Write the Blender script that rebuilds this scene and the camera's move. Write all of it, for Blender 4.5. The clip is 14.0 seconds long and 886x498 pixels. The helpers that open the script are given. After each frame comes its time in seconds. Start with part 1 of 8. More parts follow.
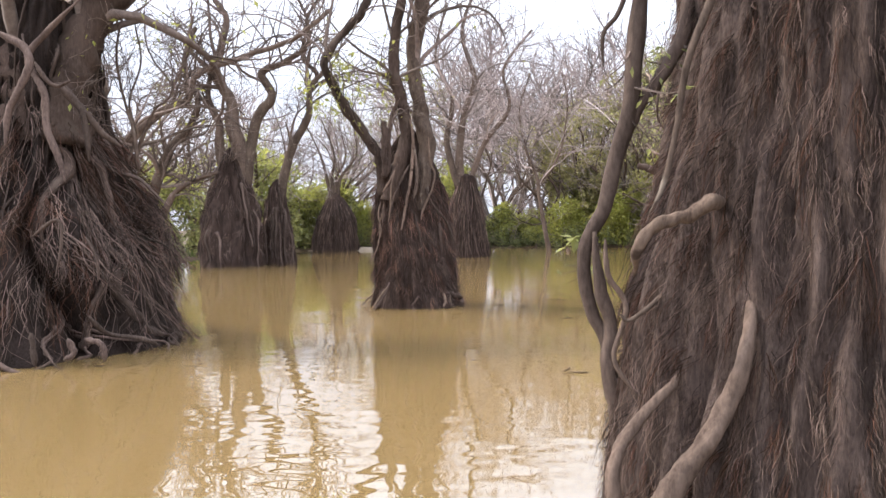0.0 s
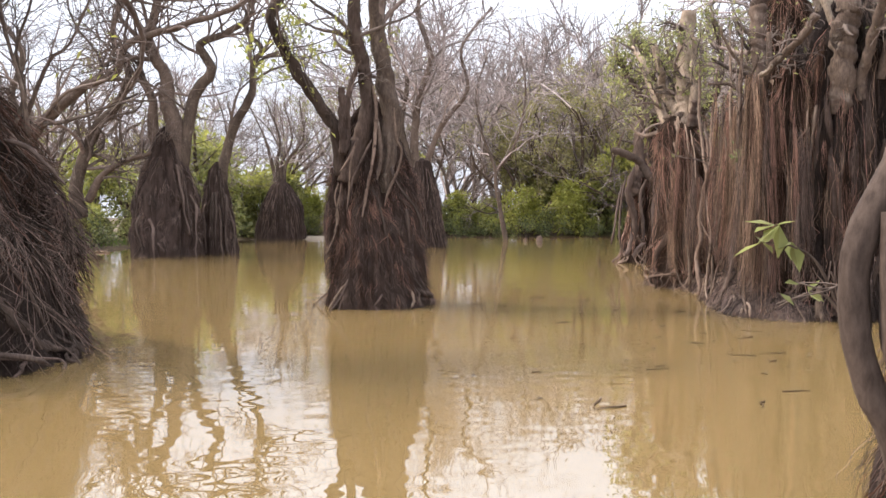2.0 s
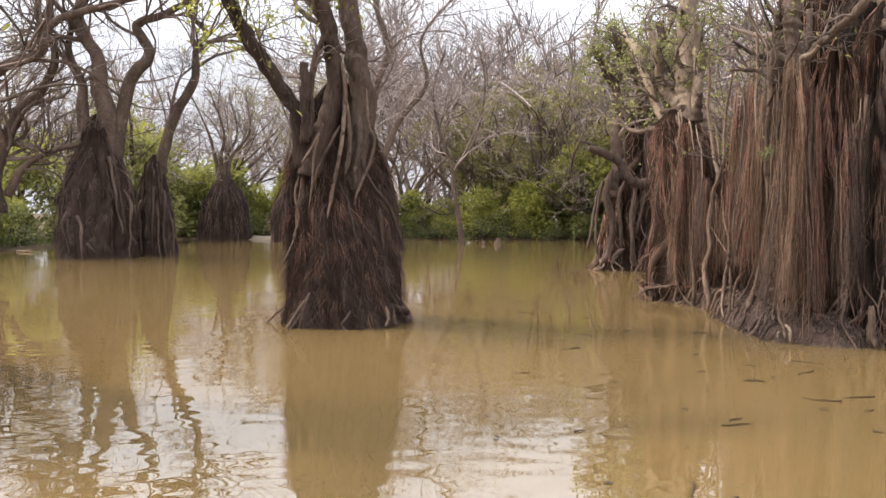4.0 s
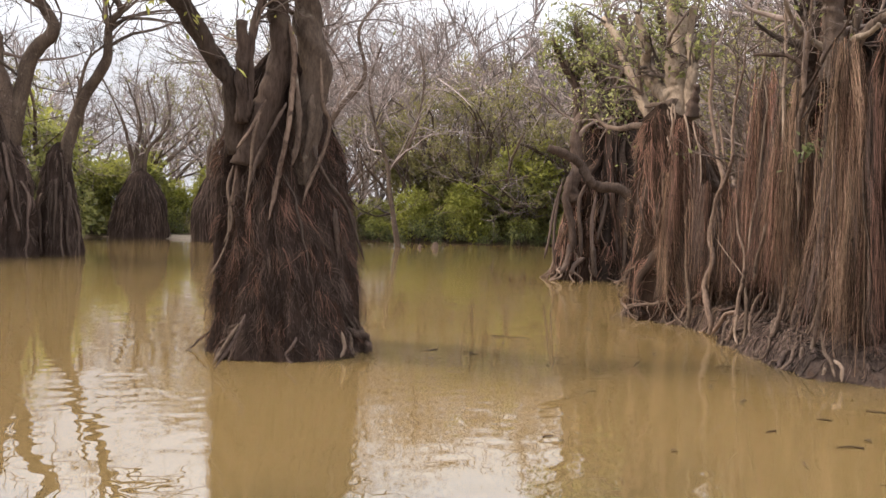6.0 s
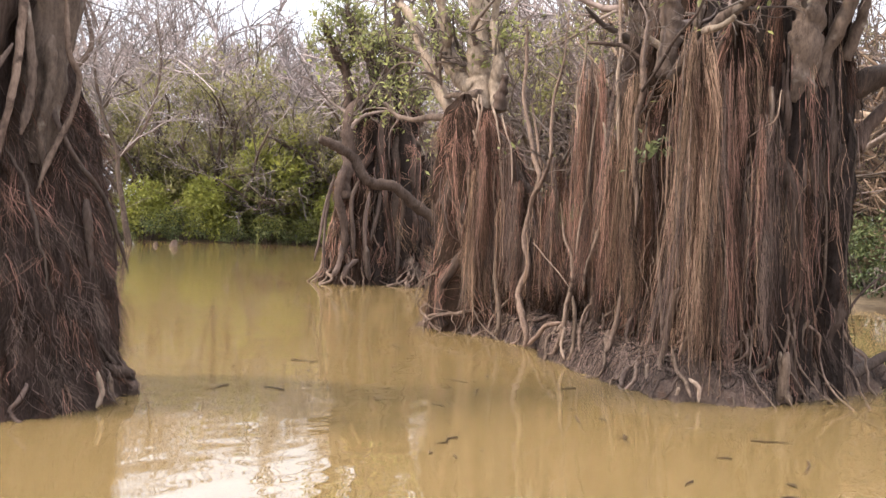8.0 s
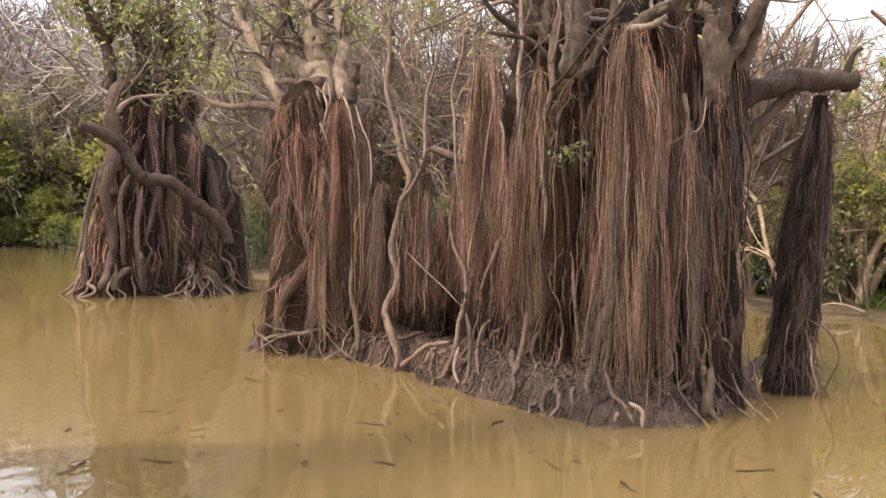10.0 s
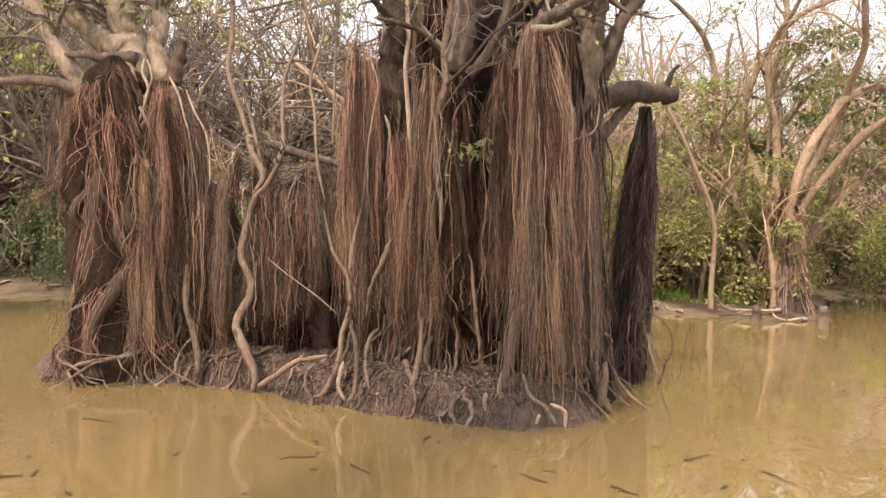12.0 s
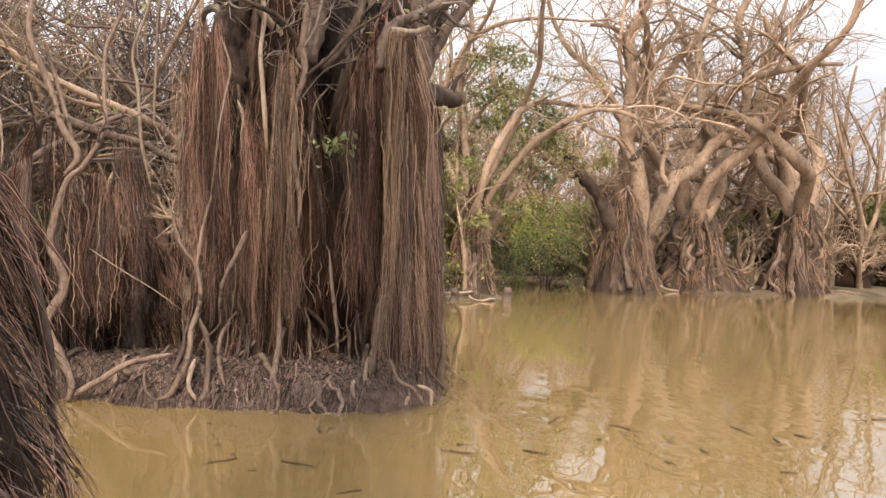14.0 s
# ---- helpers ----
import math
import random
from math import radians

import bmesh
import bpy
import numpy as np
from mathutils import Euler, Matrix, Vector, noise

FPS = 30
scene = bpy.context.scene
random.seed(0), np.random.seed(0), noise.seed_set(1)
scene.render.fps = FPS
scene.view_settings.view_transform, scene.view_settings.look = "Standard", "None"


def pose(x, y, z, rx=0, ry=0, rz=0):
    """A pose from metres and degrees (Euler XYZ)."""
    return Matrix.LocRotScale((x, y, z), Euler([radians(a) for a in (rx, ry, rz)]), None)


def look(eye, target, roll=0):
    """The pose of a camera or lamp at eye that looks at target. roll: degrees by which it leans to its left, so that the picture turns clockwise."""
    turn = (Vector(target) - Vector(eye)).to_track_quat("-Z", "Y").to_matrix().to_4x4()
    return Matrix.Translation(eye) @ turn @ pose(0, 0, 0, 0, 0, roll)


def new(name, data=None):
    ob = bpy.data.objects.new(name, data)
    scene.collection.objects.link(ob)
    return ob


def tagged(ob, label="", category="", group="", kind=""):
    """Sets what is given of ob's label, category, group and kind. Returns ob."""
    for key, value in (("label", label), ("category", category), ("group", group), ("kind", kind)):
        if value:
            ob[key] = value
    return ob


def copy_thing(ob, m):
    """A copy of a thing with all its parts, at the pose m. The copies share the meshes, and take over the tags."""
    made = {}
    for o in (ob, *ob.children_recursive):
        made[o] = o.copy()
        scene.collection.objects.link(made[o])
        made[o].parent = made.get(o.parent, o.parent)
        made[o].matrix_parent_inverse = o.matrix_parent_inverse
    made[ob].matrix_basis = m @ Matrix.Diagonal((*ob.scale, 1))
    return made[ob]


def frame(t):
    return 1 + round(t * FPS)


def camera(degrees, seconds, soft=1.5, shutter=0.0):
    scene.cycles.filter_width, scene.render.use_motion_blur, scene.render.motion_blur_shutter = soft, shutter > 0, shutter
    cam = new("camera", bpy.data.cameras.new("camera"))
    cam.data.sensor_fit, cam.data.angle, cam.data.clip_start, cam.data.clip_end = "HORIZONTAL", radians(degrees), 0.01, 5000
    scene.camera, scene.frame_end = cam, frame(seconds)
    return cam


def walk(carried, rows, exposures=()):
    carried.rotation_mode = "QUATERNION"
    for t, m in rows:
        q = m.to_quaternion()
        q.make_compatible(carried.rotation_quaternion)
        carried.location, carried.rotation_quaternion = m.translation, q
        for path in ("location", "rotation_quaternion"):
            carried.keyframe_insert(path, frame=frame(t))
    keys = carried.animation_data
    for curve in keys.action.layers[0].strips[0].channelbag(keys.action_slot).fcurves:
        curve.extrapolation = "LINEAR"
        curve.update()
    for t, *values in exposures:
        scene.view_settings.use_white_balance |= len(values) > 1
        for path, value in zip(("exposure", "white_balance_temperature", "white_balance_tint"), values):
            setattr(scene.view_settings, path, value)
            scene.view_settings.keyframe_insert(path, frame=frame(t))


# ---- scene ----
cam = camera(60.0, 14.0)
PATH = [
    (0, (0.753, 0.129, 1.319), (0.607, 2.123, 1.261), -0.8),
    (0.5, (0.641, 0.547, 1.325), (0.542, 2.543, 1.252), -0.7),
    (1, (0.529, 1.02, 1.318), (0.466, 3.017, 1.24), -0.4),
    (1.5, (0.42, 1.469, 1.31), (0.38, 3.467, 1.23), -0.5),
    (2, (0.316, 1.925, 1.289), (0.31, 3.923, 1.201), -0.4),
    (2.5, (0.222, 2.352, 1.298), (0.258, 4.35, 1.206), -0.3),
    (3, (0.127, 2.754, 1.294), (0.21, 4.75, 1.205), -0.2),
    (5.5, (-0.365, 4.952, 1.325), (-0.117, 6.935, 1.243), 1.4),
    (6, (-0.416, 5.388, 1.321), (-0.085, 7.359, 1.242), 1.5),
    (6.5, (-0.513, 5.784, 1.326), (-0.113, 7.742, 1.251), 1.5),
    (7, (-0.575, 6.199, 1.315), (-0.08, 8.136, 1.247), 1.7),
    (7.5, (-0.612, 6.605, 1.284), (0.134, 8.46, 1.226), 2.3),
    (8, (-0.644, 7.002, 1.314), (0.329, 8.748, 1.253), 2.5),
    (10.5, (-1.275, 9.139, 1.376), (0.351, 10.303, 1.341), 2.1),
    (11, (-1.363, 9.532, 1.377), (0.367, 10.535, 1.347), 1.7),
    (11.5, (-1.487, 9.941, 1.344), (0.346, 10.74, 1.326), 1.6),
    (12, (-1.561, 10.366, 1.33), (0.346, 10.969, 1.319), 1.7),
    (12.5, (-1.654, 10.809, 1.339), (0.309, 11.194, 1.328), 1.7),
    (13, (-1.736, 11.247, 1.35), (0.262, 11.347, 1.341), 1.8),
    (13.5, (-1.81, 11.668, 1.352), (0.188, 11.565, 1.34), 2.0),
    (14, (-1.929, 12.066, 1.318), (0.046, 11.746, 1.301), 2.1),
]
walk(cam, [(t, look(eye, target, roll)) for t, eye, target, roll in PATH],
     [(0, 0.47, 5600, 10), (3, 0.20, 5900, 10), (5.5, -0.03, 6100, 10), (6.5, 0.0, 6100, 10), (7.5, 0.16, 5950, 10), (8, 0.52, 5800, 10), (10.5, 0.28, 6200, 10), (12.5, 0.44, 6400, 10), (13.5, 0.20, 6350, 10), (14, 0.27, 6150, 10)])

# ---- light ----
SUN_FROM = Vector((-0.85, 0.18, 1.0)).normalized()
world = bpy.data.worlds.new("hazy_sky")
scene.world = world
world.use_nodes = True
wn = world.node_tree.nodes
wl = world.node_tree.links
wn.clear()
sky = wn.new("ShaderNodeTexSky")
sky.sky_type = "NISHITA"
sky.sun_disc = False
sky.sun_elevation = math.asin(SUN_FROM.z)
sky.sun_rotation = math.atan2(SUN_FROM.x, SUN_FROM.y)
sky.air_density, sky.dust_density, sky.ozone_density = 1.0, 6.0, 1.0
pale = wn.new("ShaderNodeHueSaturation")
pale.inputs["Saturation"].default_value = 0.2
# high cloud: brighter overhead than at the skyline
place = wn.new("ShaderNodeTexCoord")
height = wn.new("ShaderNodeSeparateXYZ")
lift = wn.new("ShaderNodeMapRange")
lift.interpolation_type = "SMOOTHSTEP"
lift.inputs["From Min"].default_value, lift.inputs["From Max"].default_value = 0.12, 0.62
cloud = wn.new("ShaderNodeMix")
cloud.data_type = "RGBA"
cloud.inputs["A"].default_value, cloud.inputs["B"].default_value = (6.9, 6.7, 6.8, 1), (24.0, 23.5, 23.4, 1)
veil = wn.new("ShaderNodeMix")
veil.data_type = "RGBA"
veil.inputs["Factor"].default_value = 0.9
backlight = wn.new("ShaderNodeBackground")
backlight.inputs["Strength"].default_value = 0.102
wout = wn.new("ShaderNodeOutputWorld")
wl.new(place.outputs["Generated"], height.inputs["Vector"])
wl.new(height.outputs["Z"], lift.inputs["Value"])
wl.new(lift.outputs["Result"], cloud.inputs["Factor"])
wl.new(sky.outputs["Color"], pale.inputs["Color"])
wl.new(pale.outputs["Color"], veil.inputs["A"])
# thin haze: brighter towards the sun's side
towards = wn.new("ShaderNodeVectorMath")
towards.operation = "DOT_PRODUCT"
towards.inputs[1].default_value = SUN_FROM
wl.new(place.outputs["Generated"], towards.inputs[0])
glow = wn.new("ShaderNodeMapRange")
glow.inputs["From Min"].default_value, glow.inputs["From Max"].default_value = -0.6, 0.9
glow.inputs["To Min"].default_value, glow.inputs["To Max"].default_value = 1.0, 1.5
wl.new(towards.outputs["Value"], glow.inputs["Value"])
hazy = wn.new("ShaderNodeVectorMath")
hazy.operation = "SCALE"
wl.new(cloud.outputs["Result"], hazy.inputs[0])
wl.new(glow.outputs["Result"], hazy.inputs["Scale"])
wl.new(hazy.outputs["Vector"], veil.inputs["B"])
wl.new(veil.outputs["Result"], backlight.inputs["Color"])
wl.new(backlight.outputs["Background"], wout.inputs["Surface"])
sun = new("sun", bpy.data.lights.new("sun", "SUN"))
sun.data.energy, sun.data.angle, sun.data.color = 5.0, radians(4), (1.0, 0.83, 0.62)
sun.matrix_world = look(SUN_FROM * 60, (0, 0, 0))


# ---- materials ----
def material(name, low, high, scale=8.0, stretch=(1, 1, 1), rough=0.8, bump=0.3, per_island=0.0, per_object=0.0, spots=None,
             through_light=0.0, bump_size=0.01, spec=0.1):
    """A surface whose colour wanders between two tones at two scales, with fine relief."""
    mat = bpy.data.materials.new(name)
    mat.use_nodes = True
    n, l = mat.node_tree.nodes, mat.node_tree.links
    bsdf = n["Principled BSDF"]
    place = n.new("ShaderNodeTexCoord")
    mapping = n.new("ShaderNodeMapping")
    mapping.inputs["Scale"].default_value = stretch
    l.new(place.outputs["Object"], mapping.inputs["Vector"])
    coarse, fine = n.new("ShaderNodeTexNoise"), n.new("ShaderNodeTexNoise")
    coarse.inputs["Scale"].default_value, coarse.inputs["Detail"].default_value = scale * 0.22, 3
    fine.inputs["Scale"].default_value, fine.inputs["Detail"].default_value = scale * 2.2, 6
    fine.inputs["Roughness"].default_value = 0.65
    for tex in (coarse, fine):
        l.new(mapping.outputs["Vector"], tex.inputs["Vector"])
    add = n.new("ShaderNodeMath")
    add.operation = "MULTIPLY_ADD"
    add.inputs[1].default_value = 0.55
    l.new(fine.outputs["Fac"], add.inputs[0])
    half = n.new("ShaderNodeMath")
    half.operation = "MULTIPLY"
    half.inputs[1].default_value = 0.45
    l.new(coarse.outputs["Fac"], half.inputs[0])
    l.new(half.outputs[0], add.inputs[2])
    ramp = n.new("ShaderNodeMapRange")
    ramp.inputs["From Min"].default_value, ramp.inputs["From Max"].default_value = 0.33, 0.67
    l.new(add.outputs[0], ramp.inputs["Value"])
    mix = n.new("ShaderNodeMix")
    mix.data_type = "RGBA"
    mix.inputs["A"].default_value, mix.inputs["B"].default_value = (*low, 1), (*high, 1)
    l.new(ramp.outputs["Result"], mix.inputs["Factor"])
    colour = mix.outputs["Result"]
    if spots:
        tex = n.new("ShaderNodeTexNoise")
        tex.inputs["Scale"].default_value, tex.inputs["Detail"].default_value = spots[1], 5
        l.new(place.outputs["Object"], tex.inputs["Vector"])
        lift = n.new("ShaderNodeMapRange")
        lift.inputs["From Min"].default_value, lift.inputs["From Max"].default_value = spots[2], spots[2] + 0.12
        l.new(tex.outputs["Fac"], lift.inputs["Value"])
        over = n.new("ShaderNodeMix")
        over.data_type = "RGBA"
        over.inputs["B"].default_value = (*spots[0], 1)
        l.new(lift.outputs["Result"], over.inputs["Factor"])
        l.new(colour, over.inputs["A"])
        colour = over.outputs["Result"]
    if per_island or per_object:
        vary = n.new("ShaderNodeHueSaturation")
        if per_island:
            source = n.new("ShaderNodeNewGeometry").outputs["Random Per Island"]
        else:
            source = n.new("ShaderNodeObjectInfo").outputs["Random"]
        amount = per_island or per_object
        tone = n.new("ShaderNodeMapRange")
        tone.inputs["To Min"].default_value, tone.inputs["To Max"].default_value = 1 - amount, 1 + amount
        l.new(source, tone.inputs["Value"])
        l.new(tone.outputs["Result"], vary.inputs["Value"])
        hue = n.new("ShaderNodeMapRange")
        hue.inputs["To Min"].default_value, hue.inputs["To Max"].default_value = 0.5 + amount * 0.018, 0.5 - amount * 0.012
        l.new(source, hue.inputs["Value"])
        l.new(hue.outputs["Result"], vary.inputs["Hue"])
        l.new(colour, vary.inputs["Color"])
        colour = vary.outputs["Color"]
    l.new(colour, bsdf.inputs["Base Color"])
    bsdf.inputs["Roughness"].default_value = rough
    bsdf.inputs["Specular IOR Level"].default_value = spec
    if bump:
        relief = n.new("ShaderNodeBump")
        relief.inputs["Strength"].default_value, relief.inputs["Distance"].default_value = bump, bump_size
        l.new(add.outputs[0], relief.inputs["Height"])
        l.new(relief.outputs["Normal"], bsdf.inputs["Normal"])
    if through_light:
        thin = n.new("ShaderNodeBsdfTranslucent")
        l.new(colour, thin.inputs["Color"])
        blend = n.new("ShaderNodeMixShader")
        blend.inputs["Fac"].default_value = through_light
        l.new(bsdf.outputs["BSDF"], blend.inputs[1])
        l.new(thin.outputs["BSDF"], blend.inputs[2])
        l.new(blend.outputs["Shader"], n["Material Output"].inputs["Surface"])
    return mat


M_FIBRE_DARK = material("dark_root_fibre", (0.022, 0.014, 0.0115), (0.165, 0.117, 0.093), 6, (3, 3, 0.6), 0.9, 0.4, per_island=0.9)
M_FIBRE_WARM = material("brown_root_fibre", (0.022, 0.012, 0.0085), (0.35, 0.200, 0.144), 6, (3, 3, 0.6), 0.9, 0.4, per_island=0.9)
M_FIBRE_DEEP = material("deep_brown_root_fibre", (0.013, 0.0065, 0.0045), (0.095, 0.051, 0.033), 6, (3, 3, 0.6), 0.9, 0.4, per_island=0.8)
M_FIBRE_GOLD = material("tan_root_fibre", (0.045, 0.027, 0.018), (0.37, 0.24, 0.158), 8, (3, 3, 0.6), 0.9, 0.4, per_island=0.8)
# Cores near-black: shade in the gaps between strands is put into their colour.
M_CORE_SHADE = material("dark_matted_root", (0.007, 0.005, 0.004), (0.046, 0.032, 0.026), 11, (2.2, 2.2, 0.9), 0.95, 1.0, bump_size=0.05)
M_CORE_WARM_SHADE = material("brown_matted_root", (0.008, 0.005, 0.0035), (0.056, 0.033, 0.022), 11, (2.2, 2.2, 0.9), 0.95, 1.0, bump_size=0.05)
M_ROOT = material("grey_brown_root", (0.056, 0.036, 0.027), (0.225, 0.158, 0.118), 12, (2, 2, 0.7), 0.85, 1.0, per_object=0.3,
                  spots=((0.055, 0.037, 0.028), 11.0, 0.56), bump_size=0.02)
M_ROOT_DARK = material("dark_root", (0.030, 0.020, 0.016), (0.12, 0.085, 0.068), 12, (2, 2, 0.7), 0.85, 0.8, per_object=0.3)
M_ROOT_PALE = material("pale_root", (0.13, 0.085, 0.062), (0.34, 0.255, 0.19), 12, (2, 2, 0.7), 0.8, 0.8, per_object=0.2)
# Grey-brown and dark bark toned down: the canopy's shade is in their colour.
M_BARK = material("grey_brown_bark", (0.036, 0.025, 0.019), (0.155, 0.112, 0.086), 10, (1.5, 1.5, 0.6), 0.9, 1.0, per_object=0.2,
                  spots=((0.22, 0.18, 0.145), 6.0, 0.62), bump_size=0.02)
M_BARK_DARK = material("dark_furrowed_bark", (0.022, 0.0145, 0.011), (0.105, 0.072, 0.056), 9, (2.0, 2.0, 0.5), 0.9, 1.0, per_object=0.25,
                       spots=((0.085, 0.062, 0.048), 5.0, 0.60), bump_size=0.03)
# Felt darkened so its colour already holds the shade under the tufts.
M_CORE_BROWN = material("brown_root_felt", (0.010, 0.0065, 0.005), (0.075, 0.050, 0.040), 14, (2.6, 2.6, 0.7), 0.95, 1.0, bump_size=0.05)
M_CORE_FELT = material("matted_root_felt", (0.018, 0.012, 0.010), (0.13, 0.094, 0.078), 16, (2.6, 2.6, 0.7), 0.95, 1.0, bump_size=0.04)
M_BARK_PALE = material("pale_bark", (0.10, 0.070, 0.050), (0.35, 0.27, 0.20), 9, (1.5, 1.5, 0.6), 0.85, 1.0, per_object=0.12,
                       spots=((0.09, 0.062, 0.045), 5.0, 0.58), bump_size=0.02)
M_BARK_WARM = material("warm_bark", (0.105, 0.067, 0.045), (0.35, 0.245, 0.17), 8, (1.5, 1.5, 0.6), 0.9, 1.0, per_object=0.15,
                       spots=((0.07, 0.043, 0.032), 5.0, 0.60), bump_size=0.02)
M_TWIG = material("bare_twig", (0.062, 0.045, 0.038), (0.205, 0.157, 0.13), 6, (1, 1, 1), 0.9, 0.0, per_island=0.5)
# Far twigs are paled: distance haze is put into their colour.
M_TWIG_HAZED = material("far_bare_twig", (0.17, 0.135, 0.123), (0.35, 0.29, 0.265), 4, (1, 1, 1), 0.9, 0.0, per_island=0.6)
M_TWIG_WARM = material("warm_bare_twig", (0.165, 0.11, 0.075), (0.39, 0.28, 0.194), 4, (1, 1, 1), 0.9, 0.0, per_island=0.6)
# M_LEAF and M_LEAF_DARK are paled and greyed to carry distance haze.
M_LEAF = material("green_leaf", (0.14, 0.150, 0.050), (0.34, 0.33, 0.12), 3, rough=0.5, bump=0, per_island=0.55, through_light=0.62, spec=0.35)
M_LEAF_BRIGHT = material("young_green_leaf", (0.21, 0.225, 0.045), (0.42, 0.40, 0.10), 3, rough=0.45, bump=0, per_island=0.3, through_light=0.6, spec=0.35)
M_LEAF_DARK = material("deep_green_leaf", (0.088, 0.106, 0.042), (0.235, 0.25, 0.10), 3, rough=0.5, bump=0, per_island=0.6, through_light=0.5, spec=0.45)
M_LEAF_DRY = material("dry_olive_leaf", (0.16, 0.150, 0.058), (0.34, 0.305, 0.125), 3, rough=0.6, bump=0, per_island=0.4, through_light=0.4)
M_SAND = material("pale_wet_sand", (0.16, 0.125, 0.09), (0.30, 0.245, 0.19), 6, rough=0.8, bump=0.6, bump_size=0.02)
M_LITTER = material("dead_leaf", (0.030, 0.018, 0.0145), (0.20, 0.130, 0.102), 9, rough=0.8, bump=0.2, per_island=0.9)
# A darker copy of the leaf greens: the bank's shade is in its colour.
M_LEAF_SHADE = material("glossy_dark_leaf", (0.034, 0.046, 0.018), (0.120, 0.145, 0.055), 3, rough=0.45, bump=0, per_island=0.6, through_light=0.4, spec=0.45)
M_MUD = material("wet_mud", (0.028, 0.019, 0.015), (0.145, 0.100, 0.078), 9, (1, 1, 1), 0.75, 1.0, bump_size=0.08, spots=((0.085, 0.052, 0.036), 7.0, 0.56))
M_SOIL = material("bank_soil", (0.05, 0.036, 0.023), (0.15, 0.112, 0.072), 2.5, (1, 1, 1), 0.95, 1.0, bump_size=0.05,
                  spots=((0.045, 0.032, 0.020), 0.9, 0.50))
M_DEBRIS = material("sodden_litter", (0.03, 0.018, 0.010), (0.085, 0.055, 0.03), 20, rough=0.6, bump=0.3, per_object=0.3)
M_GRASS = material("bank_grass", (0.085, 0.145, 0.022), (0.19, 0.26, 0.05), 2, rough=0.6, bump=0, per_island=0.3, through_light=0.3)


def water_material():
    mat = bpy.data.materials.new("muddy_water")
    mat.use_nodes = True
    n, l = mat.node_tree.nodes, mat.node_tree.links
    bsdf = n["Principled BSDF"]
    place = n.new("ShaderNodeTexCoord")
    silt = n.new("ShaderNodeTexNoise")
    silt.inputs["Scale"].default_value, silt.inputs["Detail"].default_value = 0.16, 4
    l.new(place.outputs["Object"], silt.inputs["Vector"])
    mix = n.new("ShaderNodeMix")
    mix.data_type = "RGBA"
    mix.inputs["A"].default_value, mix.inputs["B"].default_value = (0.130, 0.087, 0.034, 1), (0.160, 0.109, 0.046, 1)
    l.new(silt.outputs["Fac"], mix.inputs["Factor"])
    l.new(mix.outputs["Result"], bsdf.inputs["Base Color"])
    bsdf.inputs["Roughness"].default_value = 0.0
    bsdf.inputs["IOR"].default_value = 2.3
    # long low swell and short ripples, with calmer patches between
    heights = []
    for scale, detail, weight, turn in ((1.1, 0, 0.9, 0.3), (4.2, 0, 0.50, -0.35), (9.0, 0, 0.06, 0.5)):
        m = n.new("ShaderNodeMapping")
        m.inputs["Rotation"].default_value = (0, 0, turn)
        m.inputs["Scale"].default_value = (1.0, 1.5, 1.0)
        l.new(place.outputs["Object"], m.inputs["Vector"])
        tex = n.new("ShaderNodeTexNoise")
        tex.inputs["Scale"].default_value, tex.inputs["Detail"].default_value = scale, detail
        l.new(m.outputs["Vector"], tex.inputs["Vector"])
        w = n.new("ShaderNodeMath")
        w.operation = "MULTIPLY"
        w.inputs[1].default_value = weight
        l.new(tex.outputs["Fac"], w.inputs[0])
        heights.append(w.outputs[0])
    total = heights[0]
    for h in heights[1:]:
        s = n.new("ShaderNodeMath")
        l.new(total, s.inputs[0])
        l.new(h, s.inputs[1])
        total = s.outputs[0]
    calm = n.new("ShaderNodeTexNoise")
    calm.inputs["Scale"].default_value = 0.35
    l.new(place.outputs["Object"], calm.inputs["Vector"])
    force = n.new("ShaderNodeMapRange")
    force.inputs["From Min"].default_value, force.inputs["From Max"].default_value = 0.35, 0.65
    force.inputs["To Min"].default_value, force.inputs["To Max"].default_value = 0.25, 1.0
    l.new(calm.outputs["Fac"], force.inputs["Value"])
    relief = n.new("ShaderNodeBump")
    relief.inputs["Distance"].default_value = 0.0075
    l.new(force.outputs["Result"], relief.inputs["Strength"])
    l.new(total, relief.inputs["Height"])
    l.new(relief.outputs["Normal"], bsdf.inputs["Normal"])
    return mat


M_WATER = water_material()


# ---- tools ----
def unit(v):
    return v / np.maximum(np.linalg.norm(v, axis=-1, keepdims=True), 1e-9)


class Soup:
    """Vertices and faces of one mesh, gathered from arrays."""

    def __init__(self):
        self.verts, self.faces, self.count = [], [], 0

    def add(self, verts, *faces):
        verts = np.asarray(verts, float).reshape(-1, 3)
        for f in faces:
            self.faces.append(np.asarray(f, np.int64) + self.count)
        self.verts.append(verts)
        self.count += len(verts)
        return self

    def mesh(self, name, mat, origin=(0, 0, 0), smooth=True):
        me = bpy.data.meshes.new(name)
        verts = np.concatenate(self.verts) - np.asarray(origin, float)
        me.vertices.add(len(verts))
        me.vertices.foreach_set("co", verts.astype(np.float32).ravel())
        loops = np.concatenate([f.ravel() for f in self.faces])
        sizes = np.concatenate([np.full(len(f), f.shape[1]) for f in self.faces])
        me.loops.add(len(loops))
        me.loops.foreach_set("vertex_index", loops.astype(np.int32))
        me.polygons.add(len(sizes))
        me.polygons.foreach_set("loop_start", np.r_[0, np.cumsum(sizes)[:-1]].astype(np.int32))
        me.polygons.foreach_set("use_smooth", np.full(len(sizes), smooth))
        me.update(calc_edges=True)
        me.materials.append(mat)
        return me


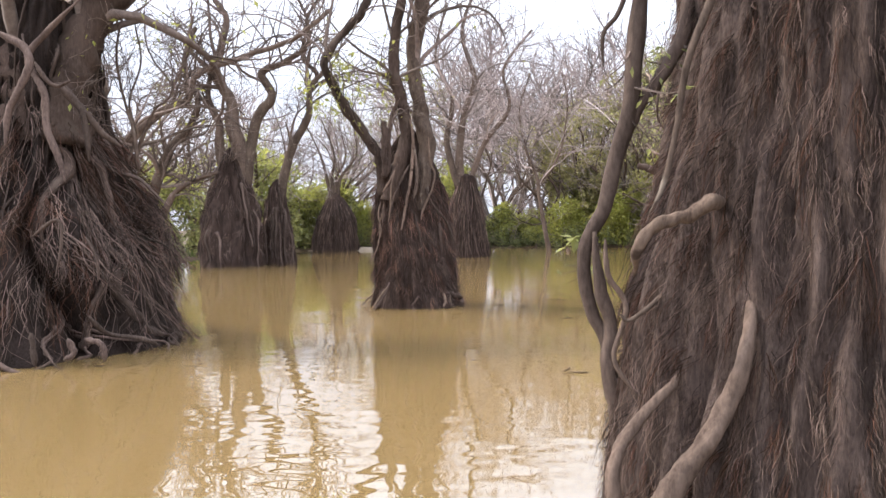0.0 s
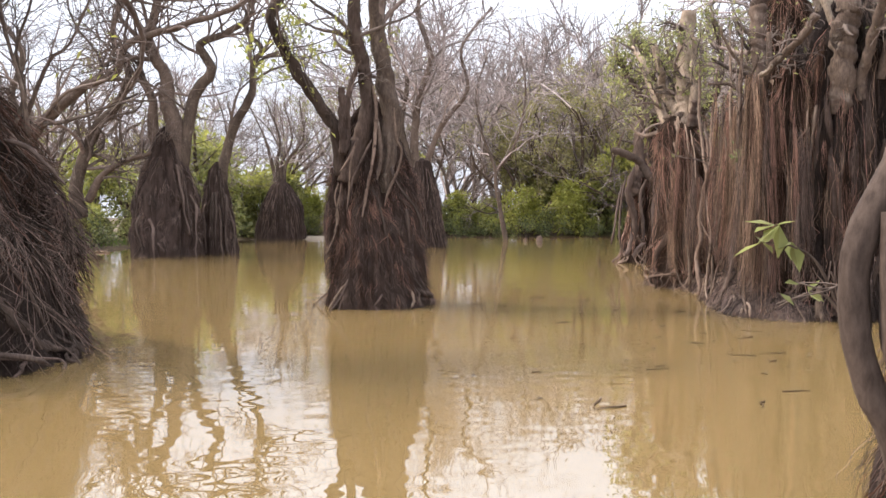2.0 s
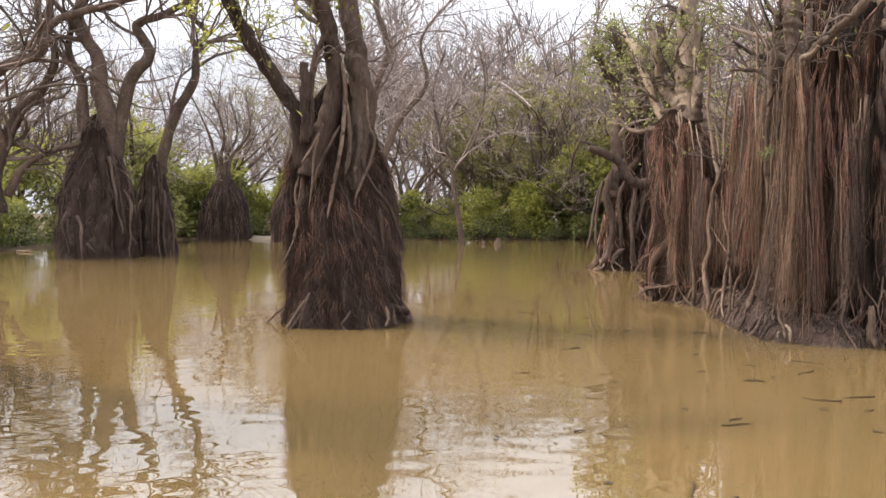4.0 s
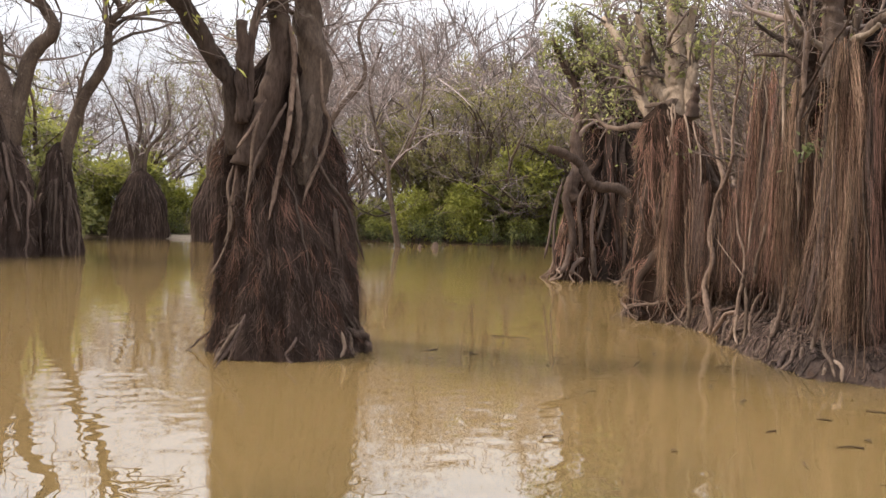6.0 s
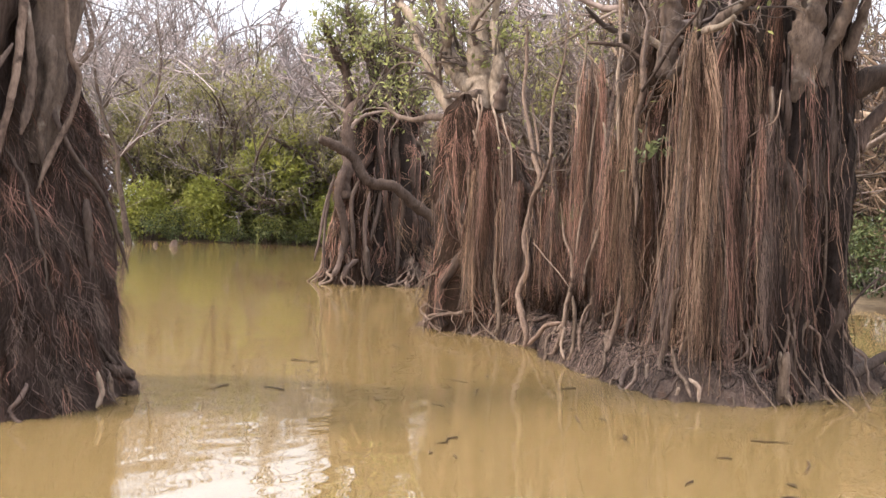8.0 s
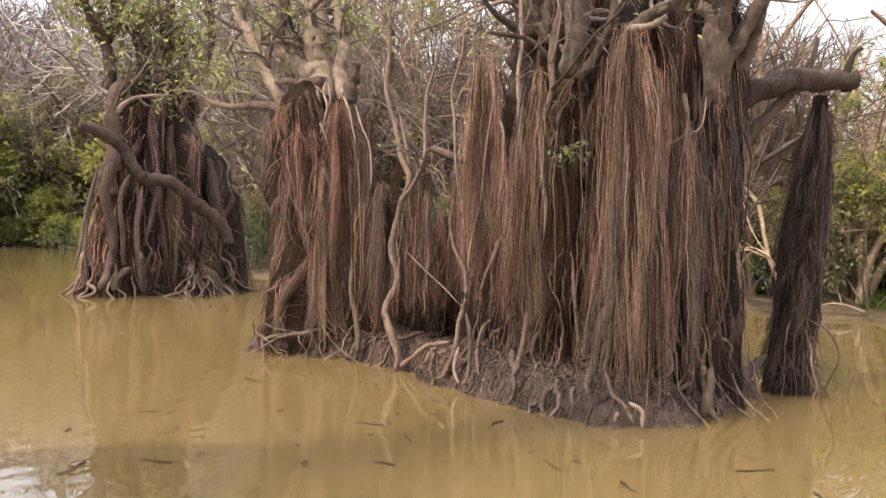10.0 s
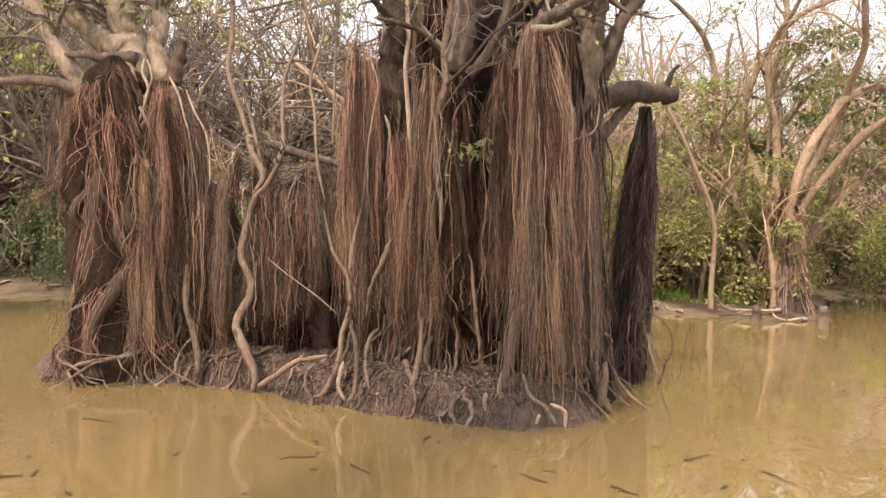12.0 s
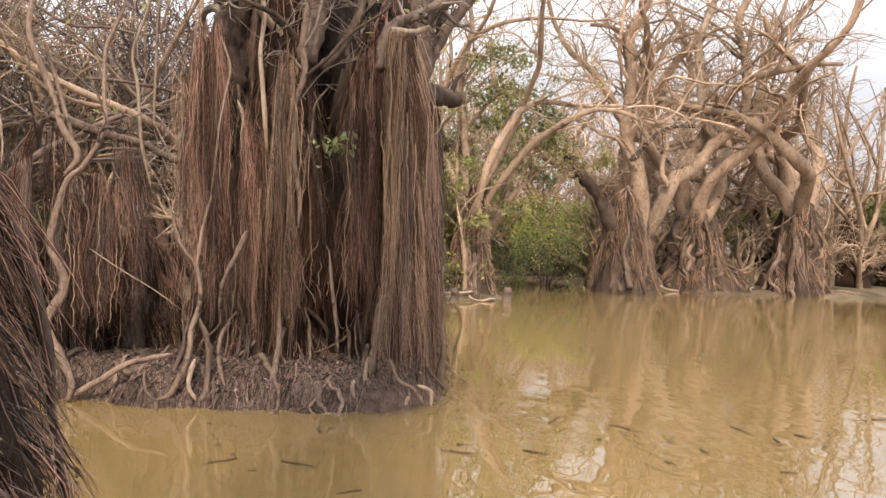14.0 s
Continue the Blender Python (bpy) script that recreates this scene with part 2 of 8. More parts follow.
def tubes(soup, P, R, sides=3, cap=False, knots=None):
    """Tapered tubes along the paths P (n, steps, 3) with the radii R (n, steps)."""
    P, R = np.asarray(P, float), np.asarray(R, float)
    n, s = R.shape
    T = unit(np.gradient(P, axis=1))
    ref = np.where((np.abs(T[:, :1, 2:]) > 0.8), np.array([1.0, 0, 0]), np.array([0, 0, 1.0]))[:, 0]
    u = unit(np.cross(T[:, 0], ref))
    rings = np.empty((n, s, sides, 3))
    a = np.arange(sides) * 2 * np.pi / sides
    for i in range(s):
        t = T[:, i]
        u = unit(u - (u * t).sum(-1, keepdims=True) * t)
        v = np.cross(t, u)
        r = R[:, i, None, None] if knots is None else R[:, i, None, None] * knots[:, i, :, None]
        rings[:, i] = P[:, i, None] + r * (np.cos(a)[None, :, None] * u[:, None] + np.sin(a)[None, :, None] * v[:, None])
    base = (np.arange(n) * s * sides)[:, None, None] + (np.arange(s - 1) * sides)[None, :, None]
    k, k1 = np.arange(sides)[None, None], ((np.arange(sides) + 1) % sides)[None, None]
    quads = np.stack([base + k, base + k1, base + sides + k1, base + sides + k], -1).reshape(-1, 4)
    faces = [quads]
    if cap:
        ends = (np.arange(n) * s * sides)[:, None]
        faces.append(ends + np.arange(sides)[None, ::-1])
        faces.append(ends + (s - 1) * sides + np.arange(sides)[None])
    return soup.add(rings, *faces)


def spline(points, steps):
    """A smooth path through a few points."""
    p = np.asarray(points, float)
    p = np.vstack([2 * p[0] - p[1], p, 2 * p[-1] - p[-2]])
    x = np.linspace(0, len(p) - 3 - 1e-6, steps)
    i = x.astype(int)
    f = (x - i)[:, None]
    a, b, c, d = p[i], p[i + 1], p[i + 2], p[i + 3]
    return 0.5 * (2 * b + (c - a) * f + (2 * a - 5 * b + 4 * c - d) * f**2 + (3 * b - a - 3 * c + d) * f**3)


def knobbly(rng, n, s, sides, amount=0.12):
    """Uneven ring radii, smooth along and round a limb."""
    a = np.arange(sides) * 2 * np.pi / sides
    x = np.arange(s)
    out = np.ones((n, s, sides))
    for k in (1, 2, 3):
        ph, fr = rng.uniform(0, 6.28, (n, 1, 1)), rng.uniform(0.15, 0.8, (n, 1, 1))
        out += amount / k**0.5 * np.sin(k * a[None, None] + ph + fr * x[None, :, None]) * np.sin(fr * 1.7 * x[None, :, None] + ph * 2)
    return out


def grow(rng, starts, dirs, lens, steps, bend=0.35, up=0.05):
    """Sinuous paths from the starts."""
    p, d = np.array(starts, float), unit(np.array(dirs, float))
    n = len(p)
    w = rng.normal(0, bend, (n, 3))
    step = (np.asarray(lens, float) / (steps - 1))[:, None]
    out = [p.copy()]
    for _ in range(steps - 1):
        w = 0.72 * w + rng.normal(0, bend, (n, 3))
        d = unit(d + 0.55 * w + np.array([0, 0, up]))
        p = p + d * step
        out.append(p.copy())
    return np.stack(out, 1)


def sprout(rng, P, R, count, lo, hi, length, shrink, spread, steps, bend, up, least=0.004):
    """Side branches off the paths P, with their radii."""
    n, s, _ = P.shape
    idx = rng.integers(0, n, count)
    x = rng.uniform(lo, hi, count) * (s - 1.001)
    i = x.astype(int)
    f = (x - i)[:, None]
    at = P[idx, i] * (1 - f) + P[idx, i + 1] * f
    tan = unit(P[idx, i + 1] - P[idx, i])
    side = unit(np.cross(tan, rng.normal(0, 1, (count, 3))))
    ang = rng.uniform(*spread, count)[:, None]
    whole = np.linalg.norm(np.diff(P, axis=1), axis=-1).sum(1)[idx]
    lens = whole * rng.uniform(*length, count) * (1.15 - 0.5 * x / s)
    r0 = np.maximum(R[idx, i] * rng.uniform(*shrink, count), least)
    Q = grow(rng, at, tan * np.cos(ang) + side * np.sin(ang), lens, steps, bend, up)
    taper = np.linspace(1, 0.22, steps)[None]
    return Q, np.maximum(r0[:, None] * taper, least * 0.6)


def thing(name, base, label, category, group="", kind="", turn=0.0):
    ob = new(name)
    ob.empty_display_size = 0.2
    ob.matrix_basis = pose(*base, 0, 0, turn)
    return tagged(ob, label, category, group, kind)


def part(name, mesh, parent, label="", kind=""):
    ob = new(name, mesh)
    ob.parent = parent
    return tagged(ob, label, kind=kind)


def leaves(soup, rng, at, size, flat=0.5, narrow=0.42, along=None):
    """Folded leaf blades at the points given."""
    n = len(at)
    d = rng.normal(0, 1, (n, 3)) if along is None else along + rng.normal(0, 0.5, (n, 3))
    d[:, 2] -= 0.35
    d = unit(d)
    up = unit(rng.normal(0, 1, (n, 3)) * (1 - flat) + np.array([0, 0, 1.0]) * flat * 2)
    w = unit(np.cross(d, up))
    up = np.cross(w, d)
    L = (size * rng.uniform(0.6, 1.25, n))[:, None]
    a, tip = at, at + d * L
    left = at + d * L * 0.45 + w * L * narrow * 0.5 + up * L * 0.08
    right = at + d * L * 0.45 - w * L * narrow * 0.5 + up * L * 0.08
    b = (np.arange(n) * 4)[:, None]
    return soup.add(np.stack([a, left, tip, right], 1), b + np.array([0, 2, 1]), b + np.array([0, 3, 2]))


class Skirt:
    """The surface of a root-clad stem: radii at some heights, with lumps round it."""

    def __init__(self, centre, profile, seed, lumps=0.10, lean=(0, 0), turn=0.0):
        rng = np.random.default_rng(seed)
        self.c, self.lean, self.turn = np.array(centre, float), np.array(lean, float), radians(turn)
        self.z, self.rx, self.ry = np.array(profile, float).T
        self.clefts = []
        self.terms = [(k, rng.uniform(0, 6.28), rng.normal(0, 0.9 if k < 4 else 2.4), lumps * rng.uniform(0.4, 1.0) / k**0.45) for k in (1, 2, 3, 4, 5, 7, 9, 12, 15)]
        self.folds = [(k, rng.uniform(0, 6.28), rng.normal(0, 1.5), rng.uniform(0.3, 1.0)) for k in (17, 23, 29, 37, 53)]

    def groove(self, seed, n, depth=(0.10, 0.3), width=(0.06, 0.16)):
        """Deep clefts between the grown-together roots."""
        rng = np.random.default_rng(seed)
        span = self.z[-1]
        self.clefts = [(6.2832 * (k + rng.uniform(0, 0.8)) / n, rng.uniform(0.05, 0.22), rng.uniform(0.8, 2.6), rng.uniform(0, 6.28), rng.uniform(*depth), rng.uniform(*width),
                        rng.uniform(0.1, 0.8) * span, rng.uniform(0.22, 0.6) * span) for k in range(n)]
        return self

    def at(self, a, z, out=0.0, folds=0.0):
        m = 1.0
        for a0, sway, rate, ph, depth, width, zc, zh in self.clefts:
            da = np.mod(a - a0 - sway * np.sin(rate * z + ph) + np.pi, 2 * np.pi) - np.pi
            m = m - depth * np.exp(-((da / width) ** 2) - ((z - zc) / zh) ** 2)
        for k, ph, tw, amp in self.terms:
            m = m + amp * np.sin(k * a + ph + tw * z)
        f = 0.0
        for k, ph, tw, amp in self.folds:
            f = f + folds * amp * np.sin(k * a + ph + tw * z * 2) * np.sin(tw * 5.0 * z + ph * 3 + 2 * a)
        rx, ry = (np.interp(z, self.z, r) * m + out + f for r in (self.rx, self.ry))
        x, y = rx * np.cos(a), ry * np.sin(a)
        c, s = math.cos(self.turn), math.sin(self.turn)
        return np.stack([self.c[0] + x * c - y * s + self.lean[0] * z, self.c[1] + x * s + y * c + self.lean[1] * z, z + 0 * x], -1)

    def core(self, soup, around=96, up=40, folds=0.012):
        a = np.linspace(0, 2 * np.pi, around, endpoint=False)[None]
        z = np.linspace(self.z[0], self.z[-1], up)[:, None]
        grid = self.at(a + 0 * z, z + 0 * a, 0, folds)
        i = np.arange(up - 1)[:, None] * around
        k, k1 = np.arange(around)[None], (np.arange(around)[None] + 1) % around
        quads = np.stack([i + k, i + k1, i + around + k1, i + around + k], -1).reshape(-1, 4)
        top = ((up - 1) * around + np.arange(around))[None]
        return soup.add(grid, quads, top)

    def hang(self, soup, rng, n, top, length, radius, steps=7, out=(0.0, 0.05), splay=0.06, clumps=0, arc=(0, 6.2832), wander=0.05, sides=3, floor=-0.04,
             clump_width=0.05, gather=0.0, kink=0.008, curl=0.035):
        """Root fibres that hang down the surface, in tufts where clumps is given; gather draws a tuft together at its tip."""
        s = np.linspace(0, 1, steps)[None]
        if clumps:
            ca, ct, cl = rng.uniform(*arc, clumps), rng.uniform(*top, clumps), rng.uniform(*length, clumps)
            pick = rng.integers(0, clumps, n)
            da = rng.normal(0, clump_width, n)
            a = ca[pick][:, None] + da[:, None] * (1 - gather * s)
            z0, size = ct[pick] + rng.normal(0, 0.05, n), cl[pick] * rng.uniform(0.55, 1.1, n)
            bulge, sway = rng.uniform(0, 1, clumps)[pick], (rng.normal(0, wander * 2.0, clumps) * np.where(rng.uniform(0, 1, clumps) < 0.2, 4.0, 1.0))[pick]
        else:
            a, z0, size = rng.uniform(*arc, n)[:, None] + 0 * s, rng.uniform(*top, n), rng.uniform(*length, n)
            bulge, sway = rng.uniform(0, 1, n), rng.normal(0, wander * 2.0, n)
        z1 = np.maximum(z0 - size, floor)
        z = z0[:, None] + (z1 - z0)[:, None] * s
        a = a + np.cumsum(rng.normal(0, wander, (n, steps)), 1) * 0.5 + sway[:, None] * s
        a = a + curl * np.sin(rng.uniform(4, 11, n)[:, None] * s + rng.uniform(0, 6.28, n)[:, None]) * rng.uniform(0, 1, n)[:, None] ** 2
        away = (rng.uniform(*out, n) * (0.4 + 0.6 * bulge))[:, None] * (0.3 + 0.7 * s) + splay * ((0.25 + 0.75 * bulge) * rng.uniform(0.5, 1.1, n))[:, None] * s**1.6
        away = away + np.cumsum(rng.normal(0, kink, (n, steps)), 1)
        P = self.at(a, z, away)
        R = np.exp(rng.uniform(np.log(radius[0]), np.log(radius[1]), n))[:, None] * (1.0 - 0.55 * s)
        return tubes(soup, P, R, sides)

    def fringe(self, soup, rng, n, per, top, length, radius, arc=(0, 6.2832), width=(0.10, 0.28), proud=(0.03, 0.12), splay=0.08, steps=8, curl=0.03, kink=0.006, floor=-0.04):
        """Tiers of strands: each tuft starts at one knot, stands proud and falls free to a ragged hem."""
        s = np.linspace(0, 1, steps)[None]
        k = np.repeat(np.arange(n), per)
        m = n * per
        ca = arc[0] + (arc[1] - arc[0]) * rng.permutation((np.arange(n) + rng.uniform(0, 1, n)) / n)
        ct, cl = rng.uniform(*top, n), np.exp(rng.uniform(np.log(length[0]), np.log(length[1]), n))
        cw, cp, cs = rng.uniform(*width, n), rng.uniform(*proud, n), rng.normal(0, 0.10, n) * np.minimum(1, cl)
        lock = rng.integers(0, 5, m)
        g = rng.normal(0, 0.65, (n, 5))[k, lock] + rng.normal(0, 0.11, m) * (0.5 + 1.2 * rng.uniform(0, 1, (n, 5))[k, lock])
        a = ca[k, None] + (cw[k] * g)[:, None] * (0.35 + 0.65 * s**0.7) + (cs[k] + cw[k] * rng.normal(0, 0.5, (n, 5))[k, lock])[:, None] * s
        a = a + (cw[k] * rng.uniform(0, 0.35, (n, 5))[k, lock])[:, None] * np.sin(rng.uniform(2, 6, (n, 5))[k, lock][:, None] * s + rng.uniform(0, 6.28, (n, 5))[k, lock][:, None])
        a = a + np.cumsum(rng.normal(0, curl * 0.35, (m, steps)), 1) + curl * np.sin(rng.uniform(3, 9, m)[:, None] * s + rng.uniform(0, 6.28, m)[:, None]) * rng.uniform(0, 1, m)[:, None] ** 2
        z0 = ct[k] - 0.06 * cl[k] * g**2 + rng.normal(0, 0.03, m)
        z1 = np.maximum(z0 - cl[k] * rng.uniform(0.55, 1.15, (n, 5))[k, lock] * rng.uniform(0.7, 1.0, m) * (1 - 0.12 * np.abs(g)), floor)
        z = z0[:, None] + (z1 - z0)[:, None] * s
        away = (cp[k] * rng.uniform(0.3, 1.1, (n, 5))[k, lock] * rng.uniform(0.7, 1.1, m))[:, None] * (1 - np.exp(-5 * s)) + splay * rng.uniform(-0.1, 1.0, m)[:, None] * s**2
        away = away + np.cumsum(rng.normal(0, kink, (m, steps)), 1)
        R = np.exp(rng.uniform(np.log(radius[0]), np.log(radius[1]), m))[:, None] * (1.0 - 0.6 * s)
        return tubes(soup, self.at(a, z, away), R, 3)

    def roots(self, parent, rng, n, top, length, radius, mat, base, out=(0.0, 0.04), arc=(0, 6.2832), wander=0.05, foot=0.12, name="root", steps=20):
        """Stouter roots that run down the surface, each an object of its own."""
        for _ in range(n):
            a0, z0 = rng.uniform(*arc), rng.uniform(*top)
            z1 = max(z0 - rng.uniform(*length), -0.06)
            s = np.linspace(0, 1, steps)
            z = z0 + (z1 - z0) * s
            w = np.cumsum(np.convolve(rng.normal(0, wander, steps + 6), np.ones(7) / 7, "valid"))
            away = rng.uniform(*out) + np.cumsum(np.convolve(rng.normal(0, 0.012, steps + 4), np.ones(5) / 5, "valid"))
            away = np.maximum(away, -0.01) + (foot * rng.uniform(0.3, 1) * np.clip((0.35 - z) / 0.35, 0, 1) ** 2 if z1 < 0 else 0)
            away = away - 0.05 * np.clip(0.12 - s, 0, 1) / 0.12
            r = rng.uniform(*radius) * (1 - 0.5 * s) * (1 + 0.2 * np.sin(s * rng.uniform(8, 20) + rng.uniform(0, 6)))
            soup = Soup()
            tubes(soup, self.at(a0 + w, z, away)[None], r[None], 6, True, knobbly(rng, 1, steps, 6, 0.16))
            part(name, soup.mesh(name, mat, base), parent)


def bundles(parent, base, rng, sk, n, arc, radius, top, bottom, core_mat, fibre_mat, per=60, fibre=(0.0016, 0.005), wander=0.05, sink=0.25, flare=1.5, stray=0.05):
    """Ropes of grown-together roots that run down a root-clad stem, each with its coat of loose strands."""
    hair = Soup()
    steps = 22
    s = np.linspace(0, 1, steps)
    for k in range(n):
        a0 = arc[0] + (arc[1] - arc[0]) * (k + rng.uniform(0.1, 0.9)) / n
        z0, z1 = rng.uniform(*top), rng.uniform(*bottom)
        r = np.exp(rng.uniform(np.log(radius[0]), np.log(radius[1])))
        a = a0 + np.cumsum(np.convolve(rng.normal(0, wander, steps + 4), np.ones(5) / 5, "valid"))
        z = z0 + (z1 - z0) * s
        swell = 1 + 0.25 * np.sin(s * rng.uniform(5, 14) + rng.uniform(0, 6.28)) + (flare - 1) * np.clip((s - 0.8) / 0.2, 0, 1) ** 2 * (z1 < 0.2)
        R = r * swell * np.clip(0.25 + 4 * s, 0, 1) * (1.0 if z1 < 0.2 else np.clip(0.15 + 3 * (1 - s), 0, 1))
        P = sk.at(a, z, -sink * r + rng.uniform(-0.2, 0.8) * r + np.cumsum(rng.normal(0, 0.010, steps)))
        soup = tubes(Soup(), P[None], R[None], 12, True, knobbly(rng, 1, steps, 12, 0.16))
        part("thick_root", soup.mesh("thick_root", core_mat, base), parent)
        m, q = max(8, int(per * r / radius[1])), 6
        u0 = rng.uniform(0, 0.75, m)
        u = u0[:, None] + (np.minimum(rng.uniform(0.2, 0.6, m), 1 - u0))[:, None] * np.linspace(0, 1, q)[None]
        i = np.clip((u * (steps - 1)).astype(int), 0, steps - 2)
        f = (u * (steps - 1) - i)[..., None]
        mid, rad = P[i] * (1 - f) + P[i + 1] * f, R[i]
        ph = rng.uniform(0, 6.28, m)[:, None] + np.cumsum(rng.normal(0, 0.25, (m, q)), 1)
        off = rad * rng.uniform(0.95, 1.25, m)[:, None] + stray * rng.uniform(0, 1, m)[:, None] ** 2 * np.linspace(0, 1, q)[None] ** 2
        H = mid + np.stack([np.cos(ph) * off, np.sin(ph) * off, 0 * off], -1)
        tubes(hair, H, np.exp(rng.uniform(np.log(fibre[0]), np.log(fibre[1]), m))[:, None] * np.linspace(1, 0.5, q)[None], 3)
    part("root_mat", hair.mesh("root_mat", fibre_mat, base), parent, "loose root strands", "stuff")


def limb_mesh(rng, points, r0, r1, steps=40, sides=10, rough=0.10):
    P = spline(points, steps)
    P = P + np.cumsum(rng.normal(0, r0 * 0.055, P.shape), 0) * np.linspace(0, 1, steps)[:, None]
    R = r1 + (r0 - r1) * (1 - np.linspace(0, 1, steps)) ** 1.5
    return P, R, knobbly(rng, 1, steps, sides, rough)


def limb(parent, base, rng, points, r0, r1, mat, name="limb", label="", store=None, steps=36, sides=10, rough=0.10, ease=False):
    """One limb along a few bends; store collects it as a bearer of twigs."""
    P, R, K = limb_mesh(rng, points, r0, r1, steps, sides, rough)
    if name in ("root", "stem"):
        s = np.linspace(0, 1, steps)
        R = R * np.clip(0.35 + 5 * s, 0, 1) * np.clip(0.25 + 5 * (1 - s), 0, 1)
    if ease:
        R = R * np.clip(0.3 + 4 * np.linspace(0, 1, steps), 0, 1)
    soup = tubes(Soup(), P[None], R[None], sides, True, K)
    ob = part(name, soup.mesh(name, mat, base), parent, label)
    if store is not None:
        store.append((P, R))
    return ob


def twigs(parent, base, rng, bearers, counts, mat, reach=(0.35, 0.8), leaf=None, name="twig_spray", up=0.04, bend=0.3, least=0.004, lo=0.3, sides=(5, 3, 3)):
    """Branches, twigs and sprays off the limbs, and leaves on the last."""
    n = 24
    P = np.stack([p[np.linspace(0, len(p) - 1, n).round().astype(int)] for p, _ in bearers])
    R = np.stack([r[np.linspace(0, len(r) - 1, n).round().astype(int)] for _, r in bearers])
    soup = Soup()
    steps = (10, 6, 3)
    for level, count in enumerate(counts):
        P, R = sprout(rng, P, R, count, lo if level == 0 else 0.12, 1.0, reach if level == 0 else (0.3, 0.75), (0.22, 0.48) if level == 0 else (0.35, 0.65), (0.3, 1.1), steps[level], bend, up, least)
        tubes(soup, P, R, sides[level])
    spray = part(name, soup.mesh(name, mat, base), parent, kind="stuff")
    if leaf:
        mat_leaf, number, size = leaf
        i, j = rng.integers(0, len(P), number), rng.integers(1, P.shape[1], number)
        sp = leaves(Soup(), rng, P[i, j] + rng.normal(0, size * 0.5, (number, 3)), size)
        part("leaf_spray", sp.mesh("leaf_spray", mat_leaf, base, False), spray, kind="stuff")
    return P


# ---- ground and water ----
WATER_EDGE = [(-60, -60), (-60, 20), (-18, 24), (-13.2, 29.5), (-12.5, 36), (-11, 45), (-5, 48), (3, 47), (9, 45.7), (13.4, 45.5), (14, 36),
              (11, 25.5), (12.5, 19), (15.5, 13), (15.2, 10.2), (15.6, 7.4), (20, 6.8), (26, 6), (28, 4.2), (25, 3.0), (22, 1.6), (20.8, 0),
              (20.3, -5), (21, -10), (24, -18), (22, -60)]


def inside_distance(x, y, ring):
    """Distance to the ring's edge, positive inside it."""
    p = np.array(ring, float)
    q = np.roll(p, -1, 0)
    best, within = np.full(x.shape, 1e9), np.zeros(x.shape, bool)
    for (ax, ay), (bx, by) in zip(p, q):
        dx, dy = bx - ax, by - ay
        t = np.clip(((x - ax) * dx + (y - ay) * dy) / (dx * dx + dy * dy), 0, 1)
        best = np.minimum(best, np.hypot(x - ax - t * dx, y - ay - t * dy))
        cross = (ay > y) != (by > y)
        within ^= cross & (x < dx * (y - ay) / (dy if abs(dy) > 1e-9 else 1e-9) + ax)
    return np.where(within, best, -best)


def waves(x, y, seed, size):
    rng = np.random.default_rng(seed)
    out = 0 * x
    for k in range(8):
        a, f = rng.uniform(0, 6.28), (1.5**k) / size
        out = out + np.sin((x * math.cos(a) + y * math.sin(a)) * f + rng.uniform(0, 6.28)) / 1.3**k
    return out * 0.25


def sheet(xs, ys, height):
    x, y = np.meshgrid(xs, ys)
    nx = len(xs)
    i = (np.arange(len(ys) - 1)[:, None] * nx + np.arange(nx - 1)[None]).ravel()
    return Soup().add(np.stack([x, y, height(x, y)], -1), np.stack([i, i + 1, i + nx + 1, i + nx], -1))


def build_ground():
    far = np.array([2500.0, 1200, 600, 320, 180, 110])
    xs = np.r_[-far, np.arange(-65, 66, 0.7), far[::-1]]
    ys = np.r_[-far, np.arange(-65, 75, 0.7), far[::-1]]

    def height(x, y):
        d = -inside_distance(x, y, WATER_EDGE) + waves(x, y, 3, 2.0) * 0.5
        return np.clip(d * 0.28, -0.7, 0.0) + 0.32 * (1 - np.exp(-np.maximum(d, 0) * 0.8)) + 0.05 * waves(x, y, 5, 1.2) * (d > 0)

    tagged(new("ground", sheet(xs, ys, height).mesh("ground", M_SOIL)), "muddy bank soil with leaf litter and sparse grass", "ground", kind="structure")
    wx = np.r_[-2500.0, -300, np.linspace(-80, 80, 9), 300, 2500]
    tagged(new("water", sheet(wx, wx, lambda x, y: 0 * x).mesh("water", M_WATER)), "still ochre-brown muddy flood water with faint ripples", "water", kind="structure")


build_ground()

def sandbank(x, y, rx, ry, h):
    """A low tongue of pale sand at the foot of the far bank."""
    me = sheet(np.linspace(x - rx, x + rx, 40), np.linspace(y - ry, y + ry, 24),
               lambda u, v: h * (1.15 - ((u - x) / rx) ** 2 - ((v - y) / ry) ** 2) + 0.03 * waves(u, v, 12, 0.3) - 0.03).mesh("sandbank", M_SAND)
    tagged(new("sandbank", me), "low pale sandbank at the foot of the far bushes", "sandbank", kind="structure")


SPIT = (-7.36, 45.26, 0.34)
sandbank(SPIT[0], SPIT[1], 3.4, 1.2, 0.17)

# ---- trees in the water ----
SKIRTED = "root-skirted trees in the water"


